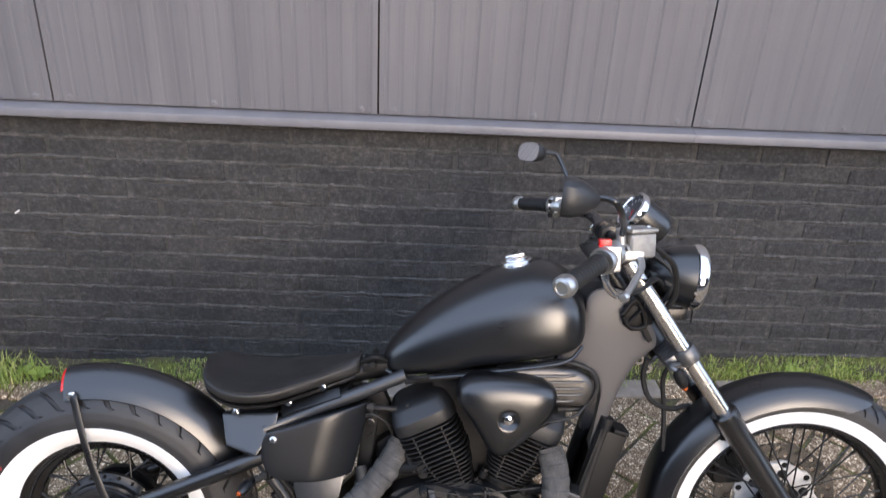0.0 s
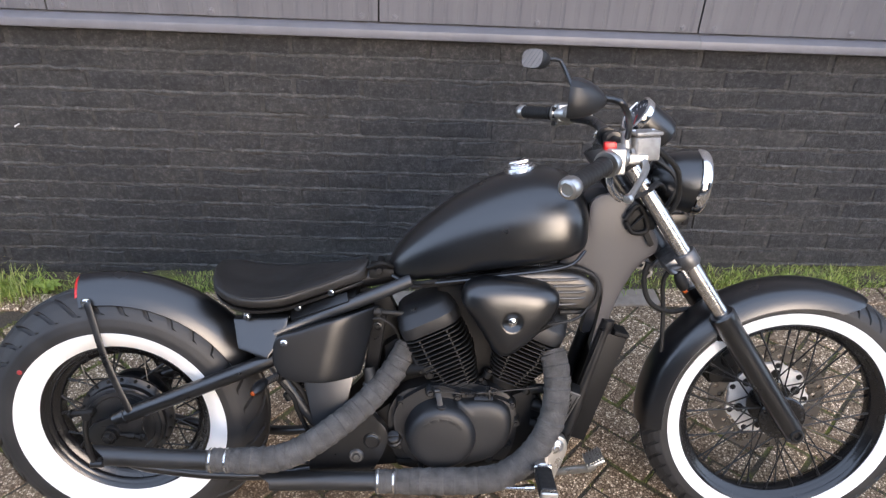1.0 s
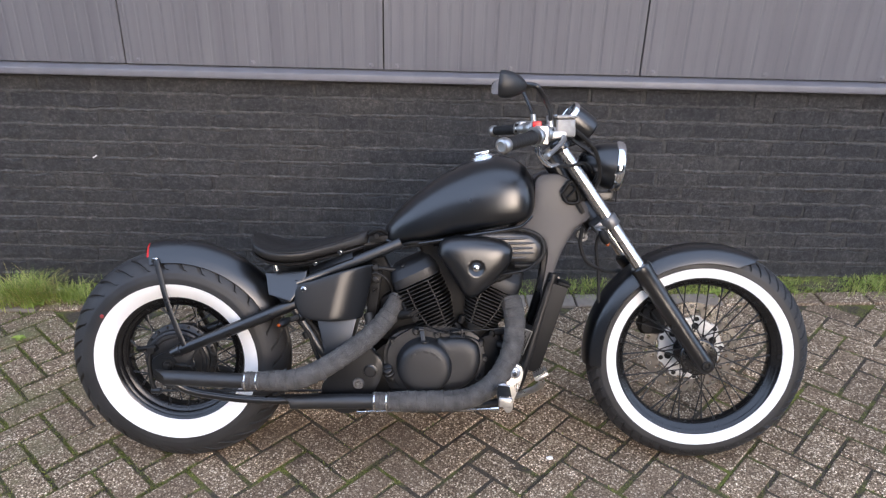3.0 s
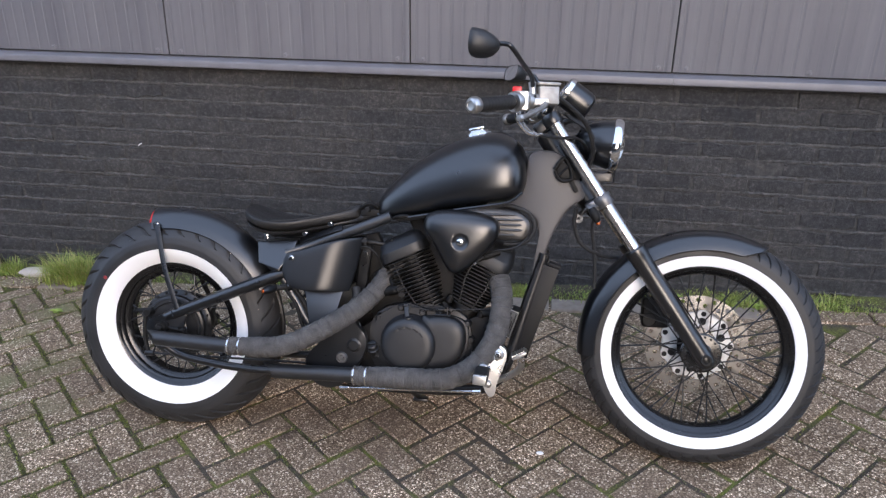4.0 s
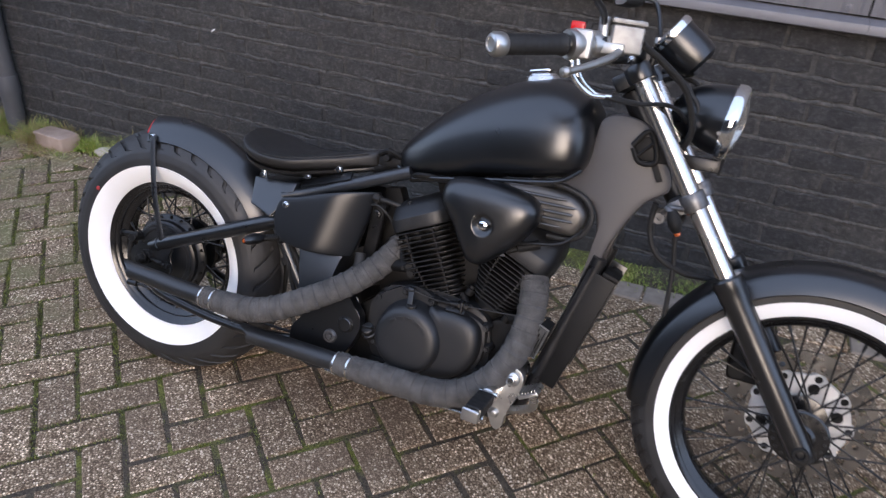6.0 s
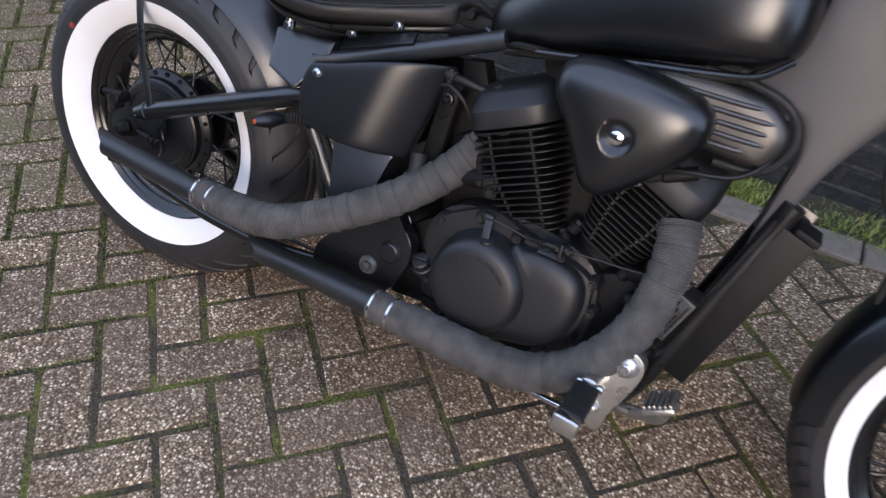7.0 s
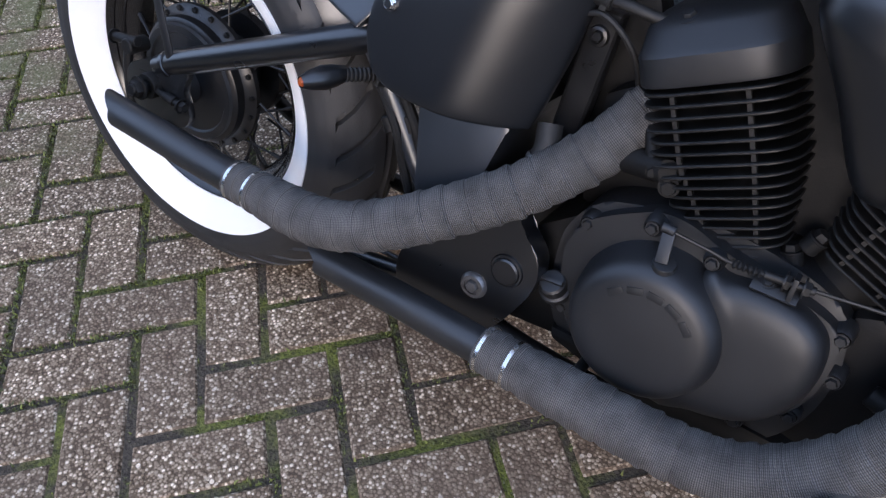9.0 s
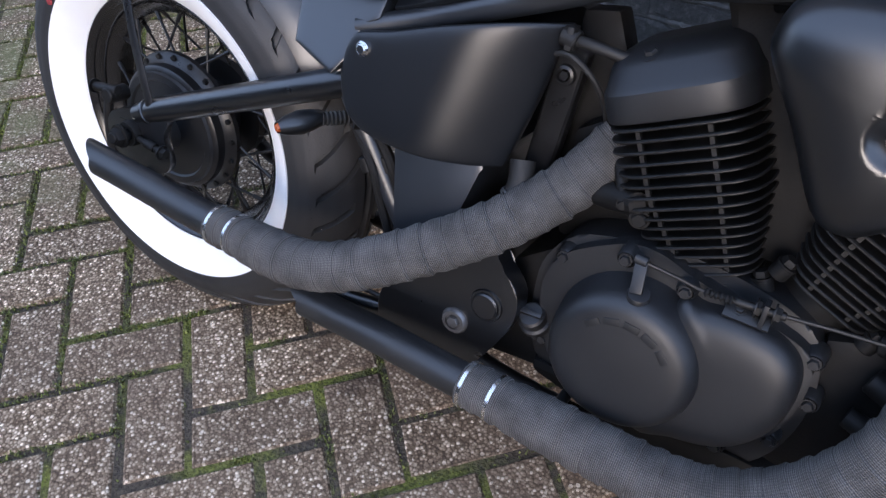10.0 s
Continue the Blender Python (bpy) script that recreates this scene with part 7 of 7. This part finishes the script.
# moss standing in the joints: only where the noise makes damp patches
for k in range(260000):
    x, y = g.uniform(-2.4, 3.4) if k % 2 else g.uniform(-1.4, 0.4), g.uniform(-0.75, 0.98)
    p, q = (x - OX) / A, (y - OY) / A
    u, v = p * cu + q * su, -p * su + q * cu
    i, j = math.floor(u), math.floor(v)
    du, dv = u - i, v - j
    c = (i - j) % 4
    gap = 0.05 + 0.075 * max(0.0, min(1.0, (0.1 - x) / 0.6)) * max(0.0, noise.noise(Vector((x * 14, y * 14, 5.0))) + 0.1) * 1.6
    lines = {0: (du < gap, dv < gap, dv > 1 - gap), 1: (du > 1 - gap, dv < gap, dv > 1 - gap), 3: (dv < gap, du < gap, du > 1 - gap), 2: (dv > 1 - gap, du < gap, du > 1 - gap)}[c]
    if not any(lines):
        continue
    wet = 1.2 * noise.noise(Vector((x * 2.6, y * 2.6, 9.0))) + 0.75 * noise.noise(Vector((x * 9, y * 9, 2.0))) + 0.12 + 0.5 * max(0.0, min(1.0, (0.35 - x) / 0.9)) + 0.3 * max(0.0, min(1.0, (x - 1.2) / 0.6)) + 0.3 * max(0.0, min(1.0, (-0.4 - x) / 0.5))
    if wet < 0.13 and g.random() > 0.07:
        continue
    low.append((x, y, -0.0035, g.uniform(0.003, 0.0095), g.uniform(0.3, 1.2), g.uniform(0.002, 0.0045), g.uniform(0, math.tau)))
blades("moss", low, MOSS, "green moss in the paving joints", "moss")


def weed(x, y, size, leaves, seed):
    """A low rosette of broad, folded leaves."""
    r = random.Random(seed)
    root = empty("weed", SLOPE @ Matrix.Translation((x, y, 0.0)))
    tagged(root, "small broad-leaved green weed by the wall", "weed", group="weeds along the wall", kind="thing")
    for k in range(leaves):
        a = k * 2.4 + r.uniform(-0.3, 0.3)
        ln, w, up = size * r.uniform(0.7, 1.2), size * 0.32, r.uniform(0.25, 0.9)
        bm = bmesh.new()
        rows = []
        for t in (0.0, 0.2, 0.45, 0.7, 0.9, 1.0):
            wd = w * math.sin(math.pi * min(0.97, 0.08 + t * 0.92)) ** 0.8
            rr, zz = ln * t * math.cos(up * (1 - 0.5 * t)), ln * t * math.sin(up * (1 - 0.6 * t)) + 0.004
            rows.append([bm.verts.new((rr * math.cos(a) - s * wd * math.sin(a), rr * math.sin(a) + s * wd * math.cos(a), zz + abs(s) * wd * 0.5)) for s in (-1, 0, 1)])
        for p, q in zip(rows, rows[1:]):
            for s in (0, 1):
                bm.faces.new((p[s], p[s + 1], q[s + 1], q[s]))
        part("leaf", bm, GRASS, root)


for k, (x, y, s, n) in enumerate(((-0.70, 1.075, 0.05, 7), (-0.42, 1.11, 0.045, 6), (-0.05, 1.12, 0.03, 6), (0.32, 1.12, 0.034, 8), (0.42, 1.115, 0.028, 7), (1.72, 1.10, 0.035, 7), (2.15, 1.08, 0.05, 8), (2.05, 1.05, 0.035, 6), (-1.45, 1.06, 0.045, 7), (-0.93, 0.72, 0.035, 6), (-0.86, 1.04, 0.055, 9), (-0.98, 1.0, 0.06, 8), (-0.76, 1.10, 0.04, 7))):
    weed(x, y, s, n, k)


def stone(name, at, size, mat, label, seed, square=0.0, turn=0.0):
    bm = bmesh.new()
    if square:
        block((-0.5, -0.5, -0.5), (0.5, 0.5, 0.5), 0.09, None, bm, 3)
        bmesh.ops.subdivide_edges(bm, edges=bm.edges[:], cuts=2, use_grid_fill=True)
    else:
        bmesh.ops.create_icosphere(bm, subdivisions=3, radius=0.55)
    for v in bm.verts:
        v.co += v.co.normalized() * 0.11 * noise.noise(v.co * 2.3 + Vector((seed, 0, 0)))
        v.co = Vector((v.co.x * size[0], v.co.y * size[1], v.co.z * size[2]))
    ob = new(name, mesh_of(name, bm, mat, 60))
    ob.matrix_world = SLOPE @ Matrix.Translation(at) @ Matrix.Rotation(turn, 4, "Z")
    tagged(ob, label, "stone", kind="thing")


stone("broken_brick", (-1.575, 1.06, 0.035), (0.20, 0.10, 0.08), STONE, "broken reddish brick lying in the grass by the wall", 1, 1.0, -0.10)
stone("pale_stone", (-1.275, 1.085, 0.012), (0.17, 0.07, 0.045), PEBBLE, "flat pale stone on the soil by the wall", 4, 0.0, -0.05)
stone("pebble", (-1.03, 1.10, 0.012), (0.055, 0.04, 0.035), PEBBLE, "pale pebble in the grass by the wall", 2)
stone("pebble", (-1.44, 1.11, 0.010), (0.035, 0.03, 0.03), PEBBLE, "small pale pebble by the wall", 5)
stone("pebble", (-0.95, 1.12, 0.010), (0.04, 0.03, 0.025), PEBBLE, "small pale pebble by the wall", 6)
stone("pebble", (1.164, -0.008, 0.002), (0.02, 0.014, 0.006), WHITE, "white fleck on the paving", 8)

# ---- bricks of the wall ----
b = random.Random(11)
LEN, COURSE = 0.2275, 0.0715


BRICK_RIM = [(-1, -1), (-0.62, -1), (-0.2, -1), (0.25, -1), (0.66, -1), (1, -1), (1, 0), (1, 1), (0.64, 1), (0.22, 1), (-0.24, 1), (-0.6, 1), (-1, 1), (-1, 0)]
N_RIM = len(BRICK_RIM)


def brick_verts(gen):
    """A block with ragged, rounded arrises; its face looks to -y, at y = 0."""
    w, h, d = (LEN - 0.0125) / 2, (COURSE - 0.0145) / 2, 0.05
    ragged = [(gen.uniform(-0.003, 0.0025), gen.gauss(0, 0.0036)) for _ in BRICK_RIM]
    out = []
    for y, inset in ((d, 0.0), (0.004, 0.0), (0.0, 0.0035)):
        for (sx, sz), (jx, jz) in zip(BRICK_RIM, ragged):
            out.append((sx * (w - inset) + jx, y + (gen.uniform(-0.0018, 0.0014) if y < 0.003 else 0), sz * (h - inset) + jz))
    return out


BRICK_FACES = [tuple(range(3 * N_RIM - 1, 2 * N_RIM - 1, -1))] + [(a + k, a + N_RIM + k, a + N_RIM + (k + 1) % N_RIM, a + (k + 1) % N_RIM) for a in (0, N_RIM) for k in range(N_RIM)]
brick_meshes = [plain_mesh("brick", brick_verts(b), BRICK_FACES, BRICK) for _ in range(10)]
rest_v, rest_f, made = [], [], 0
for row in range(17):
    z = 0.8895 - row * COURSE + COURSE / 2
    shift = 0.371 + (0.5 * LEN if row % 2 == 0 else 0.0) + b.uniform(-0.012, 0.012)
    for k in range(-24, 24):
        x = shift + (k + 0.5) * LEN + b.gauss(0, 0.002)
        if not -4.6 < x < 5.4:
            continue
        m = Matrix.Translation((x, WALL + b.gauss(0, 0.0012), z + b.gauss(0, 0.0012))) @ Matrix.Rotation(b.gauss(0, 0.004), 4, "Y") @ Matrix.Rotation(b.gauss(0, 0.004), 4, "Z")
        if -1.25 < x < 2.75 and made < 300 and row < 14:
            ob = new("brick", brick_meshes[b.randrange(10)])
            ob.parent = wall
            ob.matrix_local = m
            made += 1
        else:
            n = len(rest_v)
            rest_v += [tuple(m @ Vector(q)) for q in brick_verts(b)]
            rest_f += [tuple(n + q for q in f) for f in BRICK_FACES]
more = new("brick_field", plain_mesh("brick_field", rest_v, rest_f, BRICKS))
more.parent = wall
tagged(more, "further painted bricks", kind="stuff")

# painted-over mortar stands proud along the bed joints in rough, broken lips
lip_v, lip_f = [], []
for row in range(0, 14):
    z0 = 0.8895 - row * COURSE
    n = len(lip_v)
    steps = 1500
    for k in range(steps + 1):
        x = -4.6 + 10.0 * k / steps
        wave = noise.noise(Vector((x * 6, row * 7.3, 0.0))) * 0.0045 + noise.noise(Vector((x * 27, row * 3.1, 4.0))) * 0.0034 + noise.noise(Vector((x * 85, row * 4.7, 6.0))) * 0.0026
        big = noise.noise(Vector((x * 8, row * 5.7, 9.0))) + 0.6 * noise.noise(Vector((x * 40, row * 2.9, 1.0)))
        big += 0.5 * noise.noise(Vector((x * 95, row * 6.1, 2.0)))
        proud = -0.002 + 0.0085 * max(0.0, 0.12 + big)
        tall = 0.0055 + 0.004 * max(0.0, 0.3 + big)
        lip_v += [(x, WALL + 0.0034, z0 + wave + tall), (x, WALL - proud, z0 + wave + 0.35 * tall), (x, WALL - 0.6 * proud, z0 + wave - 0.4 * tall), (x, WALL + 0.0034, z0 + wave - tall)]
        if k:
            a = n + 4 * (k - 1)
            lip_f += [(a + j, a + j + 1, a + j + 5, a + j + 4) for j in range(3)]
lips = new("mortar_lips", plain_mesh("mortar_lips", lip_v, lip_f, LIP))
lips.parent = wall
tagged(lips, "rough painted mortar along the bed joints", kind="stuff")

# a fleck of white paint on the bricks
fleck = part("paint_fleck", block((-0.011, -0.003, -0.0025), (0.011, 0.002, 0.0025), 0.001, Matrix.Translation((-0.6945, WALL - 0.001, 0.61)) @ pose(0, 0, 0, 0, -35, 0)), PRINT, wall, "small fleck of white paint")
